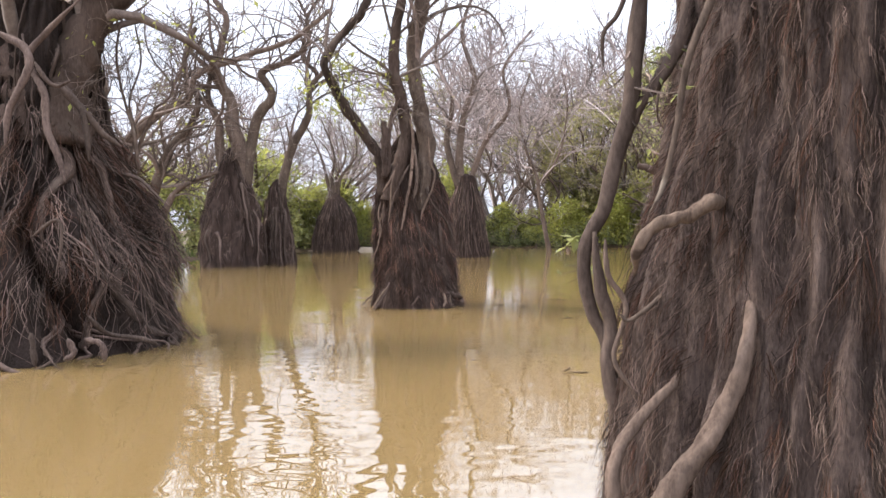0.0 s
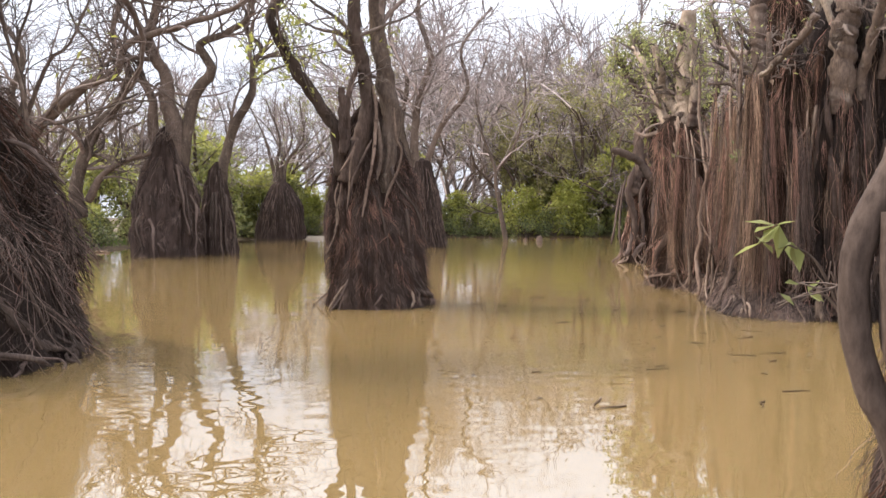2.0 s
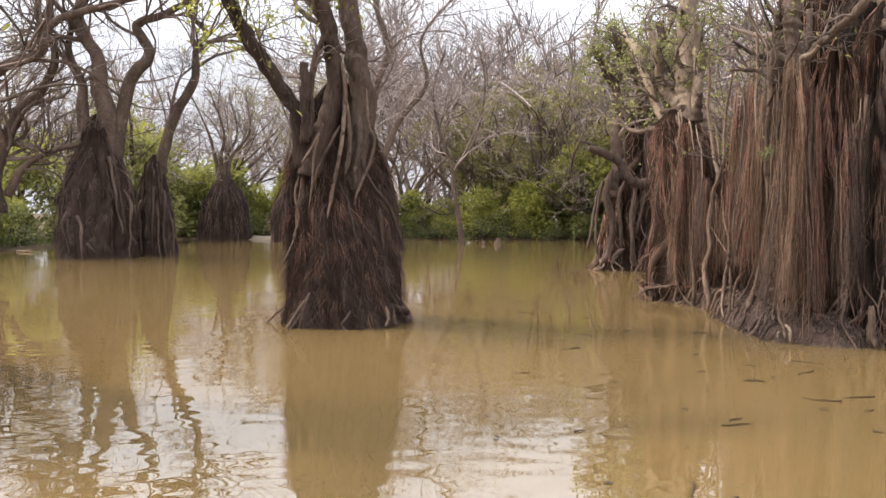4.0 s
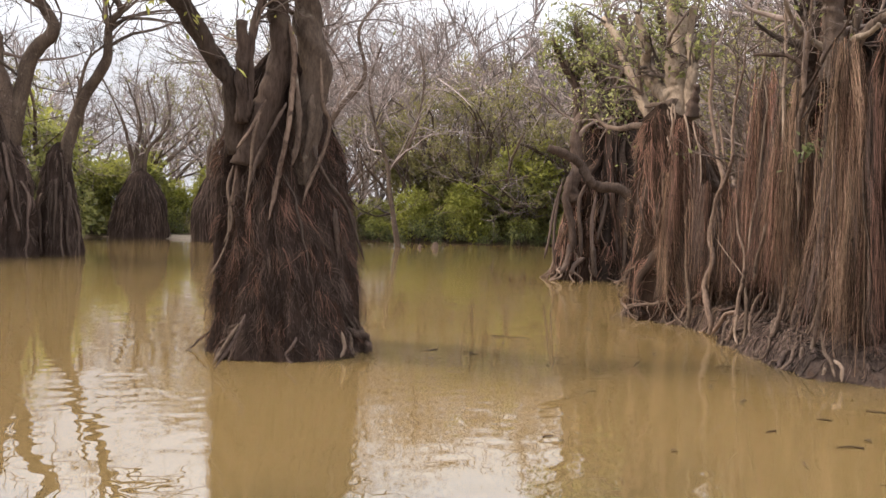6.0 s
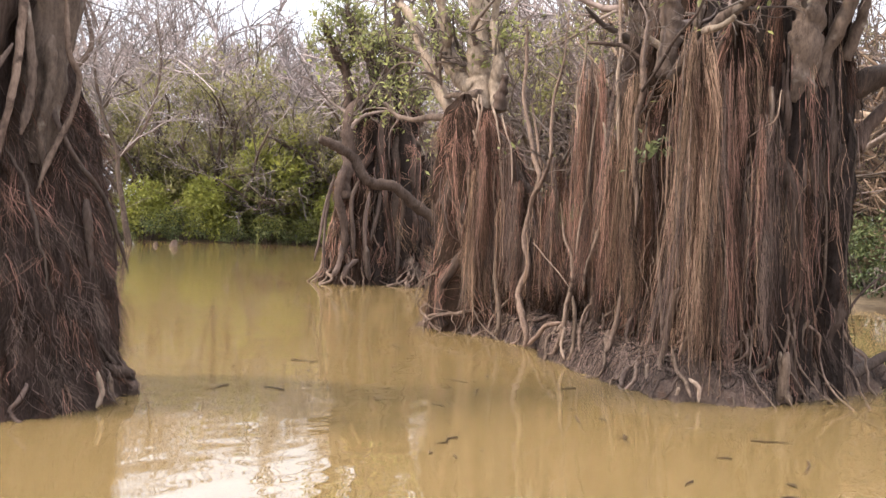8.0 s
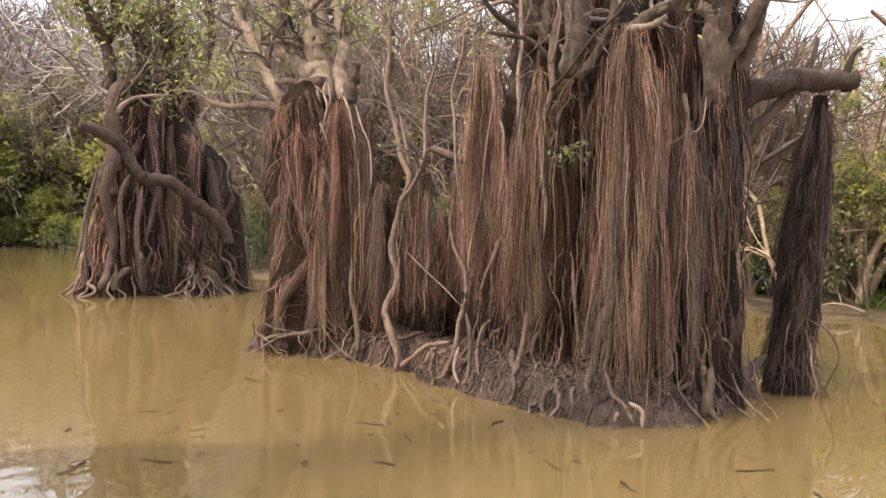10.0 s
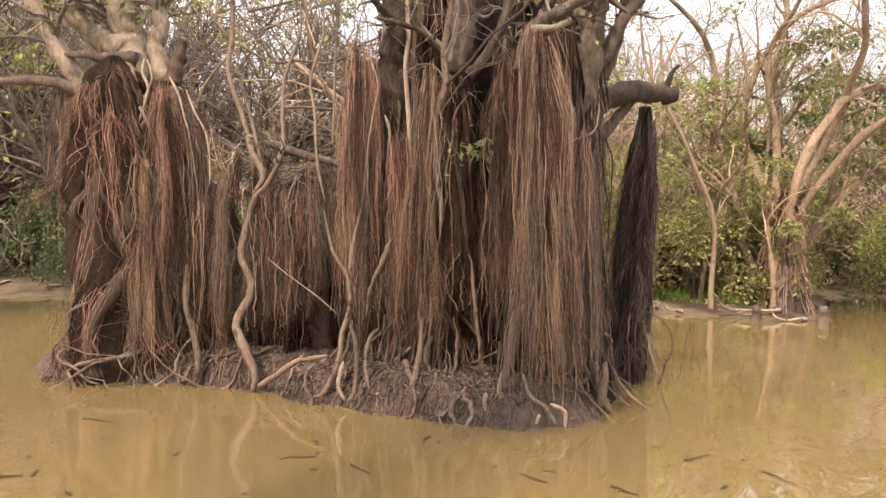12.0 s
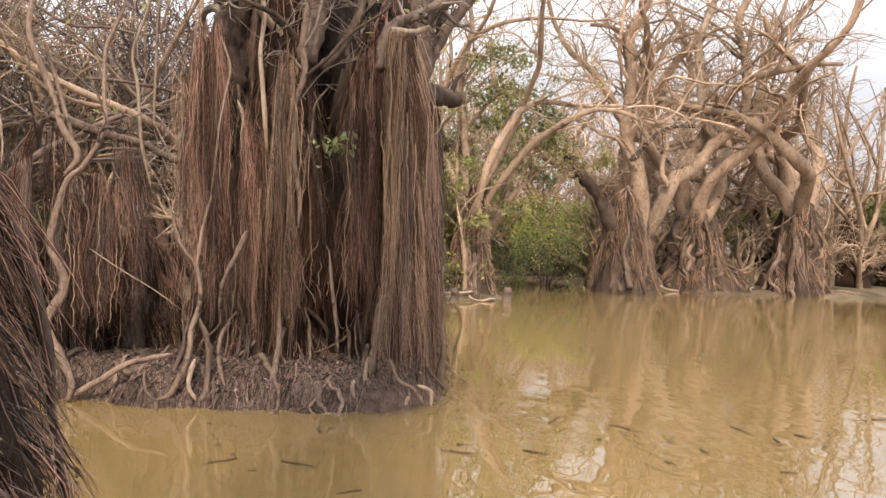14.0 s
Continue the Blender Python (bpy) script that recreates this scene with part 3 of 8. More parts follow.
def middle_tree():
    base = (-0.60, 13.06, 0)
    rng = np.random.default_rng(11)
    t = thing("tree", base, "swamp tree with a dark shaggy root skirt in muddy water", "tree", SKIRTED)
    sk = Skirt(base, [(-0.3, 0.79, 0.74), (0.0, 0.77, 0.72), (0.12, 0.73, 0.66), (0.3, 0.69, 0.60), (0.9, 0.68, 0.53), (1.35, 0.68, 0.40), (1.75, 0.64, 0.32), (2.05, 0.55, 0.27), (2.35, 0.41, 0.23), (2.7, 0.25, 0.22), (3.0, 0.02, 0.02)], 4, 0.045,
               (-0.045, 0.0), 27).groove(401, 15, (0.08, 0.3))
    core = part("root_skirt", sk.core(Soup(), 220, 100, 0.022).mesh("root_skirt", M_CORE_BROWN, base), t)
    s = Soup()
    sk.fringe(s, rng, 420, 15, (0.12, 2.0), (0.12, 0.34), (0.0009, 0.0024), width=(0.06, 0.16), proud=(0.02, 0.11), splay=0.06, steps=6)
    sk.fringe(s, rng, 60, 12, (1.5, 2.6), (0.3, 0.9), (0.0012, 0.003), width=(0.10, 0.25), proud=(0.02, 0.06), splay=0.03, steps=8)
    sk.hang(s, rng, 260, (0.4, 2.2), (0.2, 0.8), (0.001, 0.0026), 8, (0.0, 0.05), 0.05, 0, wander=0.07, curl=0.12)
    sk.hang(s, rng, 260, (0.6, 1.35), (0.2, 0.5), (0.0012, 0.0034), 9, (0.02, 0.07), 0.14, 12, (2.6, 3.9))
    part("root_mat", s.mesh("root_mat", M_FIBRE_DARK, base), core, "fine hanging root fibres", "stuff")
    s = sk.fringe(Soup(), rng, 130, 15, (0.12, 2.2), (0.2, 0.5), (0.0010, 0.0026), width=(0.06, 0.18), proud=(0.03, 0.12), splay=0.06, steps=6)
    part("root_mat", s.mesh("root_mat", M_FIBRE_WARM, base), core, "brown root fibres", "stuff")
    s = sk.fringe(Soup(), rng, 120, 15, (0.12, 2.2), (0.2, 0.5), (0.0010, 0.0026), width=(0.06, 0.18), proud=(0.03, 0.12), splay=0.06, steps=6)
    part("root_mat", s.mesh("root_mat", M_FIBRE_DEEP, base), core, "dark brown root fibres", "stuff")
    sk.roots(core, rng, 9, (1.5, 2.7), (0.5, 1.2), (0.006, 0.018), M_ROOT_DARK, base, (0.0, 0.07), wander=0.09)
    bundles(core, base, rng, sk, 5, (3.0, 6.4), (0.02, 0.045), (1.9, 2.7), (0.9, 1.7), M_BARK_DARK, M_FIBRE_DARK, 16, (0.0014, 0.004), 0.05)
    bundles(core, base, rng, sk, 9, (2.8, 6.5), (0.02, 0.04), (0.2, 0.5), (-0.05, 0.05), M_BARK_DARK, M_FIBRE_DARK, 20, (0.0016, 0.0045), 0.05)
    sk.roots(core, rng, 12, (0.2, 0.5), (0.8, 1.0), (0.008, 0.018), M_ROOT_DARK, base, foot=0.12)
    hold = []
    limb(t, base, rng, [(-0.57, 12.91, 1.61), (-0.55, 12.91, 2.01), (-0.48, 12.93, 2.42), (-0.45, 12.93, 2.83), (-0.48, 12.90, 3.16), (-0.54, 12.86, 3.49), (-0.56, 12.83, 3.81), (-0.56, 12.82, 4.37), (-0.37, 12.71, 5.40), (-0.45, 12.70, 6.22), (-0.24, 12.72, 7.03), (-0.50, 12.70, 7.76)], 0.15, 0.11, M_BARK, "trunk", "pale knotted trunk", hold, 80, 16, 0.24)
    limb(t, base, rng, [(-1.06, 12.68, 1.76), (-0.99, 12.69, 2.07), (-0.85, 12.74, 2.38), (-0.76, 12.77, 2.73), (-0.75, 12.75, 3.11), (-0.80, 12.72, 3.43), (-0.88, 12.67, 3.85), (-0.84, 12.67, 4.50), (-0.70, 12.69, 5.31), (-0.89, 12.68, 6.14), (-0.70, 12.69, 6.95)], 0.14, 0.07, M_BARK_DARK, "limb", "smooth dark limb", hold, 80, 14, 0.14)
    limb(t, base, rng, [(-1.12, 12.67, 1.86), (-1.14, 12.65, 2.22), (-1.20, 12.61, 2.49), (-1.34, 12.55, 2.71), (-1.51, 12.46, 3.00), (-1.72, 12.36, 3.28), (-1.87, 12.29, 3.56), (-2.01, 12.22, 3.98), (-1.75, 12.63, 4.57), (-1.47, 12.65, 4.86), (-1.32, 12.66, 5.37), (-1.73, 12.63, 6.00), (-1.44, 12.65, 6.73)], 0.1, 0.06, M_BARK_DARK, "limb", "dark leaning limb", hold, 80, 13, 0.18)
    limb(t, base, rng, [(-1.05, 12.52, 2.18), (-1.02, 12.56, 2.46), (-1.02, 12.58, 2.79), (-0.97, 12.63, 3.13), (-0.88, 12.70, 3.42), (-1.02, 12.66, 3.73)], 0.05, 0.03, M_BARK_DARK, "limb", "", hold, 40, 10, 0.16)
    limb(t, base, rng, [(-1.09, 12.52, 3.04), (-1.08, 12.52, 2.77), (-1.10, 12.52, 2.50), (-1.08, 12.52, 2.13)], 0.05, 0.06, M_BARK_DARK, "limb", "dark broken stub", None, 24, 10, 0.25)
    limb(t, base, rng, [(-0.68, 12.65, 3.09), (-0.63, 12.65, 2.77), (-0.65, 12.63, 2.38), (-0.68, 12.59, 2.04), (-0.76, 12.55, 1.59), (-0.82, 12.50, 1.27)], 0.03, 0.022, M_ROOT, "root", "", None, 50, 10, 0.14)
    limb(t, base, rng, [(-0.39, 12.78, 2.80), (-0.36, 12.77, 2.38), (-0.29, 12.79, 2.20), (-0.34, 12.75, 1.95), (-0.46, 12.68, 1.66), (-0.53, 12.63, 1.43)], 0.018, 0.02, M_ROOT, "root", "", None, 50, 9, 0.12)
    limb(t, base, rng, [(-0.47, 12.76, 2.46), (-0.47, 12.74, 2.12), (-0.52, 12.70, 1.83), (-0.50, 12.68, 1.55)], 0.045, 0.03, M_BARK, "root", "", None, 40, 10, 0.2)
    limb(t, base, rng, [(-0.62, 12.69, 2.66), (-0.59, 12.68, 2.33), (-0.58, 12.67, 2.05), (-0.63, 12.63, 1.77)], 0.03, 0.03, M_BARK, "root", "", None, 40, 10, 0.2)
    limb(t, base, rng, [(-0.87, 12.52, 2.35), (-0.97, 12.47, 2.13), (-1.04, 12.44, 2.00), (-1.11, 12.41, 1.90)], 0.016, 0.014, M_ROOT, "root", "", None, 36, 9, 0.16)
    limb(t, base, rng, [(-0.69, 12.59, 2.34), (-0.84, 12.52, 2.03), (-0.94, 12.48, 1.80), (-0.99, 12.45, 1.58)], 0.02, 0.014, M_ROOT_DARK, "root", "", None, 36, 9, 0.16)
    limb(t, base, rng, [(-0.92, 12.48, 2.21), (-0.97, 12.46, 2.02), (-0.99, 12.45, 1.69), (-1.03, 12.44, 1.37)], 0.018, 0.012, M_ROOT, "root", "", None, 36, 9, 0.16)
    limb(t, base, rng, [(-0.23, 12.77, 1.39), (-0.20, 12.77, 1.05), (-0.16, 12.77, 0.67)], 0.035, 0.02, M_ROOT_DARK, "root", "", None, 36, 9, 0.16)
    limb(t, base, rng, [(-1.11, 12.43, 1.63), (-1.16, 12.39, 1.36), (-1.17, 12.37, 1.10), (-1.27, 12.31, 0.84), (-1.35, 12.26, 0.74)], 0.012, 0.008, M_ROOT, "root", "", None, 36, 9, 0.16)
    limb(t, base, rng, [(-1.14, 12.42, 1.74), (-1.18, 12.38, 1.52), (-1.14, 12.39, 1.26), (-1.21, 12.35, 1.04)], 0.014, 0.01, M_ROOT, "root", "", None, 36, 9, 0.16)
    limb(t, base, rng, [(-1.00, 12.27, 0.44), (-1.09, 12.17, 0.21), (-1.23, 12.04, 0.01)], 0.018, 0.014, M_ROOT_DARK, "root", "", None, 24, 10, 0.2)
    limb(t, base, rng, [(-1.05, 12.22, 0.36), (-1.17, 12.12, 0.17), (-1.25, 12.04, 0.03)], 0.016, 0.014, M_ROOT, "root", "", None, 36, 9, 0.16)
    limb(t, base, rng, [(-0.15, 12.50, 0.25), (-0.12, 12.49, 0.11), (-0.15, 12.44, 0.02)], 0.018, 0.018, M_ROOT_PALE, "root", "bleached root toe", None, 14, 9, 0.2)
    limb(t, base, rng, [(-0.06, 12.64, 0.19), (-0.05, 12.62, 0.09), (-0.02, 12.61, 0.03)], 0.016, 0.016, M_ROOT, "root", "", None, 14, 9, 0.2)
    limb(t, base, rng, [(-0.29, 12.74, 1.62), (-0.14, 12.81, 1.45), (-0.04, 12.85, 1.22), (0.07, 12.90, 0.87)], 0.02, 0.012, M_ROOT_DARK, "root", "", None, 36, 9, 0.16)
    twigs(t, base, rng, hold, (60, 260, 800), M_TWIG, (0.25, 0.6), (M_LEAF_BRIGHT, 150, 0.10), lo=0.4)
    sh = [(p[14:40], r[14:40] * 0.3) for p, r in hold[2:4]]
    twigs(t, base, rng, sh, (30, 70), M_TWIG, (0.4, 1.0), (M_LEAF_BRIGHT, 420, 0.10), "shoot_spray", 0.12, 0.15)


def near_left_tree():
    base = (-4.85, 8.95, 0)
    rng = np.random.default_rng(21)
    t = thing("tree", base, "broad old swamp tree wrapped in long drooping dark roots", "tree", SKIRTED)
    sk = Skirt(base, [(-0.3, 1.78, 1.95), (0.0, 1.72, 1.88), (0.3, 1.56, 1.72), (1.0, 1.46, 1.58), (1.5, 1.30, 1.42), (1.9, 1.06, 1.15), (2.3, 0.84, 0.90), (2.7, 0.72, 0.76), (3.3, 0.70, 0.74), (4.0, 0.60, 0.62), (4.6, 0.3, 0.3)], 8, 0.05,
               (0.04, 0.02)).groove(402, 20, (0.10, 0.26), (0.05, 0.14))
    core = part("root_skirt", sk.core(Soup(), 220, 80, 0.03).mesh("root_skirt", M_CORE_SHADE, base), t)
    s = Soup()
    seen = (-2.4, 1.3)
    sk.fringe(s, rng, 95, 18, (0.35, 2.9), (0.4, 1.2), (0.0022, 0.0072), seen, (0.06, 0.15), (0.06, 0.22), 0.20, 8, 0.03, 0.010)
    sk.hang(s, rng, 300, (0.6, 3.4), (0.4, 1.5), (0.003, 0.009), 9, (0.02, 0.14), 0.16, 0, seen, 0.07, curl=0.10, kink=0.012)
    sk.hang(s, rng, 300, (0.9, 1.9), (0.5, 0.9), (0.003, 0.008), 9, (0.05, 0.18), 0.32, 16, (-0.8, 0.9))
    part("root_mat", s.mesh("root_mat", M_FIBRE_DARK, base), core, "long drooping root strands", "stuff")
    s = sk.fringe(Soup(), rng, 70, 18, (0.35, 2.9), (0.4, 1.3), (0.0022, 0.0072), seen, (0.06, 0.16), (0.06, 0.26), 0.22, 8, 0.03, 0.010)
    part("root_mat", s.mesh("root_mat", M_FIBRE_DEEP, base), core, "dark brown root strands", "stuff")
    sk.roots(core, rng, 36, (1.2, 4.2), (0.7, 2.0), (0.010, 0.026), M_ROOT_DARK, base, (0.01, 0.09), seen, 0.05)
    bundles(core, base, rng, sk, 9, seen, (0.03, 0.06), (2.2, 4.6), (0.9, 2.0), M_BARK_DARK, M_FIBRE_DARK, 24, (0.002, 0.007), 0.05)
    bundles(core, base, rng, sk, 8, seen, (0.03, 0.06), (0.6, 1.4), (-0.05, 0.2), M_ROOT_DARK, M_FIBRE_DARK, 30, (0.002, 0.007), 0.05, stray=0.12)
    sk.roots(core, rng, 20, (0.2, 0.6), (0.9, 1.1), (0.015, 0.038), M_ROOT_DARK, base, (0.0, 0.05), seen, 0.06, 0.2)
    hold = []
    limb(t, base, rng, [(-4.22, 8.60, 2.29), (-4.21, 8.72, 2.89), (-4.12, 8.83, 3.44), (-3.85, 8.95, 3.98), (-3.52, 9.07, 4.47), (-3.21, 9.18, 5.11), (-3.17, 9.30, 5.89)], 0.3, 0.14, M_BARK_DARK, "trunk", "dark leaning trunk", hold, 50, 16, 0.16)
    limb(t, base, rng, [(-4.62, 8.70, 2.31), (-4.71, 8.78, 3.25), (-4.80, 8.85, 4.05), (-4.68, 8.93, 4.87), (-5.05, 9.00, 5.71)], 0.42, 0.2, M_BARK_DARK, "trunk", "dark trunk", hold, 50, 16, 0.18)
    limb(t, base, rng, [(-3.98, 8.25, 2.93), (-3.81, 8.25, 2.68), (-3.74, 8.25, 2.42), (-3.73, 8.25, 2.10)], 0.036, 0.03, M_ROOT_DARK, "root", "", None, 36, 10, 0.14)
    limb(t, base, rng, [(-4.03, 8.20, 2.94), (-3.77, 8.30, 2.63), (-3.63, 8.40, 2.41), (-3.46, 8.50, 2.28)], 0.05, 0.03, M_ROOT_DARK, "root", "", None, 36, 10, 0.14)
    limb(t, base, rng, [(-4.64, 8.00, 3.50), (-4.26, 7.96, 3.30), (-4.15, 7.92, 3.10), (-4.21, 7.88, 2.87), (-4.33, 7.84, 2.60), (-4.36, 7.80, 2.22)], 0.045, 0.035, M_ROOT_DARK, "root", "", None, 40, 10, 0.14)
    limb(t, base, rng, [(-3.80, 8.30, 3.86), (-4.09, 8.24, 3.56), (-4.33, 8.19, 3.26), (-4.24, 8.13, 3.04), (-4.08, 8.07, 2.81), (-4.04, 8.01, 2.46), (-3.89, 7.96, 2.15), (-3.78, 7.90, 1.86)], 0.03, 0.04, M_ROOT_DARK, "root", "", None, 50, 10, 0.14)
    limb(t, base, rng, [(-4.21, 8.10, 3.15), (-4.09, 8.10, 2.97), (-3.97, 8.10, 2.90), (-3.81, 8.10, 2.96)], 0.03, 0.02, M_ROOT_DARK, "root", "", None, 36, 9, 0.16)
    limb(t, base, rng, [(-3.68, 8.90, 2.00), (-3.47, 8.90, 1.93), (-3.27, 8.90, 1.74), (-3.13, 8.90, 1.57)], 0.03, 0.012, M_ROOT_DARK, "root", "", None, 36, 9, 0.16)
    limb(t, base, rng, [(-3.36, 7.50, 1.27), (-3.25, 7.50, 1.04), (-3.25, 7.50, 0.81)], 0.016, 0.014, M_ROOT_DARK, "root", "", None, 36, 9, 0.16)
    limb(t, base, rng, [(-3.83, 7.35, 1.27), (-3.56, 7.35, 1.44), (-3.52, 7.35, 1.22), (-3.59, 7.35, 0.88)], 0.018, 0.014, M_ROOT_DARK, "root", "", None, 36, 9, 0.16)
    limb(t, base, rng, [(-3.41, 7.60, 0.46), (-3.33, 7.83, 0.26), (-3.05, 8.07, 0.15), (-2.99, 8.30, 0.03)], 0.026, 0.022, M_ROOT_DARK, "root", "", None, 36, 10, 0.2)
    limb(t, base, rng, [(-3.31, 7.35, 0.27), (-3.14, 7.35, 0.21), (-3.11, 7.35, 0.05)], 0.03, 0.03, M_ROOT_DARK, "root", "", None, 20, 10, 0.25)
    limb(t, base, rng, [(-3.76, 7.20, 0.35), (-3.75, 7.20, 0.18), (-3.73, 7.20, 0.03)], 0.028, 0.03, M_ROOT_DARK, "root", "", None, 20, 10, 0.25)
    limb(t, base, rng, [(-3.38, 8.70, 0.30), (-3.18, 8.85, 0.18), (-3.03, 9.00, 0.04)], 0.026, 0.022, M_ROOT_DARK, "root", "", None, 24, 10, 0.2)
    limb(t, base, rng, [(-3.45, 7.30, 0.28), (-3.40, 7.30, 0.14), (-3.50, 7.30, 0.06)], 0.03, 0.03, M_ROOT_DARK, "root", "", None, 20, 10, 0.25)
    limb(t, base, rng, [(-4.00, 9.00, 2.06), (-4.05, 9.00, 2.74), (-3.95, 9.00, 3.40), (-3.85, 9.00, 3.80)], 0.02, 0.012, M_BARK, "limb", "", hold, 36, 8, 0.12)
    limb(t, base, rng, [(-3.61, 9.20, 2.07), (-3.67, 9.20, 2.55), (-3.80, 9.20, 3.03), (-3.86, 9.20, 3.51), (-3.77, 9.20, 3.98)], 0.026, 0.012, M_BARK, "limb", "", hold, 36, 8, 0.12)
    limb(t, base, rng, [(-3.80, 9.30, 2.15), (-3.69, 9.30, 2.50), (-3.75, 9.30, 2.91), (-3.59, 9.30, 3.39), (-3.65, 9.30, 3.87)], 0.02, 0.01, M_BARK, "limb", "", hold, 36, 8, 0.12)
    limb(t, base, rng, [(-3.78, 9.40, 2.16), (-3.51, 9.40, 2.78), (-3.29, 9.40, 2.98), (-2.99, 9.40, 3.60)], 0.024, 0.01, M_BARK, "limb", "", hold, 36, 8, 0.12)
    limb(t, base, rng, [(-5.4, 9.0, 4.0), (-5.7, 9.2, 5.2), (-5.5, 9.8, 6.2), (-5.0, 10.4, 7.2)], 0.30, 0.10, M_BARK, "limb", "", hold)
    twigs(t, base, rng, hold, (80, 320, 800), M_TWIG, (0.3, 0.8), (M_LEAF_BRIGHT, 160, 0.09), lo=0.2)


def near_right_tree():
    base = (2.28, 3.42, 0)
    rng = np.random.default_rng(31)
    t = thing("tree", base, "massive trunk coated in shaggy root fibres with a climbing vine", "tree", SKIRTED)
    sk = Skirt(base, [(-0.3, 1.02, 0.95), (0.0, 0.98, 0.92), (0.6, 0.91, 0.86), (1.2, 0.83, 0.84), (1.7, 0.76, 0.80), (2.4, 0.69, 0.76), (3.2, 0.66, 0.72), (4.2, 0.5, 0.5)], 6, 0.045).groove(403, 24, (0.02, 0.08), (0.03, 0.09))
    core = part("root_skirt", sk.core(Soup(), 260, 120, 0.030).mesh("root_skirt", M_CORE_FELT, base), t)
    seen = (2.2, 4.9)
    s = Soup()
    sk.fringe(s, rng, 900, 14, (0.1, 2.75), (0.09, 0.24), (0.0007, 0.0018), seen, (0.014, 0.045), (0.015, 0.08), 0.02, 5, 0.012, 0.005)
    sk.fringe(s, rng, 10, 8, (0.5, 2.6), (0.35, 0.7), (0.001, 0.0022), seen, (0.04, 0.12), (0.03, 0.08), 0.06, 9, 0.02, 0.006)
    sk.hang(s, rng, 200, (0.3, 2.6), (0.10, 0.35), (0.0007, 0.0018), 8, (0.0, 0.06), 0.05, 0, seen, 0.04, curl=0.04, kink=0.010)
    part("root_mat", s.mesh("root_mat", M_FIBRE_DARK, base), core, "matted hair-like root fibres", "stuff")
    s = sk.fringe(Soup(), rng, 260, 14, (0.1, 2.75), (0.10, 0.30), (0.0008, 0.0022), seen, (0.014, 0.045), (0.02, 0.09), 0.02, 5, 0.012, 0.005)
    part("root_mat", s.mesh("root_mat", M_FIBRE_DEEP, base), core, "dark brown root fibres", "stuff")
    s = Soup()
    sk.hang(s, rng, 420, (0.2, 2.2), (0.15, 0.5), (0.0007, 0.0018), 9, (0.02, 0.08), 0.05, 60, (2.6, 3.9), 0.03)
    part("root_mat", s.mesh("root_mat", M_FIBRE_DARK, base), core, "loose brown root strands", "stuff")
    sk.roots(core, rng, 5, (0.9, 2.4), (0.4, 1.0), (0.004, 0.009), M_ROOT_DARK, base, (0.0, 0.03), seen, 0.02)
    vine = "smooth dark climbing stem"
    hold = []
    limb(t, base, rng, [(1.39, 3.44, 2.45), (1.36, 3.44, 2.30), (1.33, 3.43, 2.04), (1.31, 3.43, 1.83), (1.25, 3.43, 1.61), (1.20, 3.42, 1.40), (1.13, 3.42, 1.28), (1.10, 3.42, 1.13), (1.13, 3.42, 0.96), (1.18, 3.42, 0.84), (1.22, 3.42, 0.69), (1.24, 3.43, 0.54), (1.31, 3.43, 0.39)], 0.042, 0.024, M_ROOT_DARK, "stem", vine, hold, 60, 12, 0.10)
    limb(t, base, rng, [(1.60, 3.45, 2.40), (1.56, 3.45, 2.25), (1.53, 3.44, 2.09), (1.42, 3.44, 1.91), (1.34, 3.43, 1.80), (1.27, 3.43, 1.61)], 0.034, 0.026, M_ROOT_DARK, "stem", vine, hold, 40, 12)
    limb(t, base, rng, [(1.15, 3.38, 1.29), (1.17, 3.38, 1.06), (1.22, 3.39, 0.89), (1.20, 3.38, 0.72), (1.23, 3.39, 0.53), (1.25, 3.39, 0.26), (1.25, 3.39, 0.04), (1.26, 3.39, -0.30)], 0.026, 0.034, M_ROOT_DARK, "stem", vine, hold, 50, 12, 0.16)
    limb(t, base, rng, [(1.32, 3.41, 2.35), (1.26, 3.41, 2.20), (1.20, 3.40, 2.12), (1.20, 3.40, 1.98)], 0.012, 0.008, M_ROOT_DARK, "stem", "", None, 24, 8)
    limb(t, base, rng, [(1.58, 3.05, 1.40), (1.50, 2.90, 1.39), (1.43, 2.89, 1.35), (1.36, 2.89, 1.33), (1.28, 2.88, 1.29), (1.23, 2.88, 1.21), (1.24, 2.98, 1.12)], 0.034, 0.018, M_ROOT, "root", "grey-brown elbowed root stub", None, 40, 14, 0.18)
    limb(t, base, rng, [(1.70, 3.06, 1.17), (1.64, 2.91, 1.02), (1.60, 2.85, 0.87), (1.53, 2.85, 0.67), (1.42, 2.84, 0.49), (1.32, 2.83, 0.35), (1.24, 2.83, 0.16), (1.18, 2.82, -0.06)], 0.012, 0.050, M_BARK, "root", "thick smooth grey root", None, 44, 14, 0.16)
    limb(t, base, rng, [(1.48, 3.21, 0.78), (1.40, 3.05, 0.72), (1.31, 3.04, 0.63), (1.21, 3.04, 0.49), (1.17, 3.03, 0.36), (1.18, 3.03, 0.14), (1.15, 3.03, -0.08)], 0.009, 0.034, M_BARK, "root", "", None, 24, 12, 0.16)
    limb(t, base, rng, [(1.40, 3.20, 1.05), (1.32, 3.10, 1.00), (1.24, 3.09, 0.95), (1.20, 3.09, 0.98)], 0.011, 0.007, M_BARK, "root", "", None, 24, 8)
    limb(t, base, rng, [(1.64, 2.91, 0.55), (1.68, 2.86, 0.48), (1.76, 2.87, 0.40), (1.82, 2.87, 0.28), (1.85, 2.87, 0.04)], 0.022, 0.028, M_BARK, "root", "", None, 24, 8)
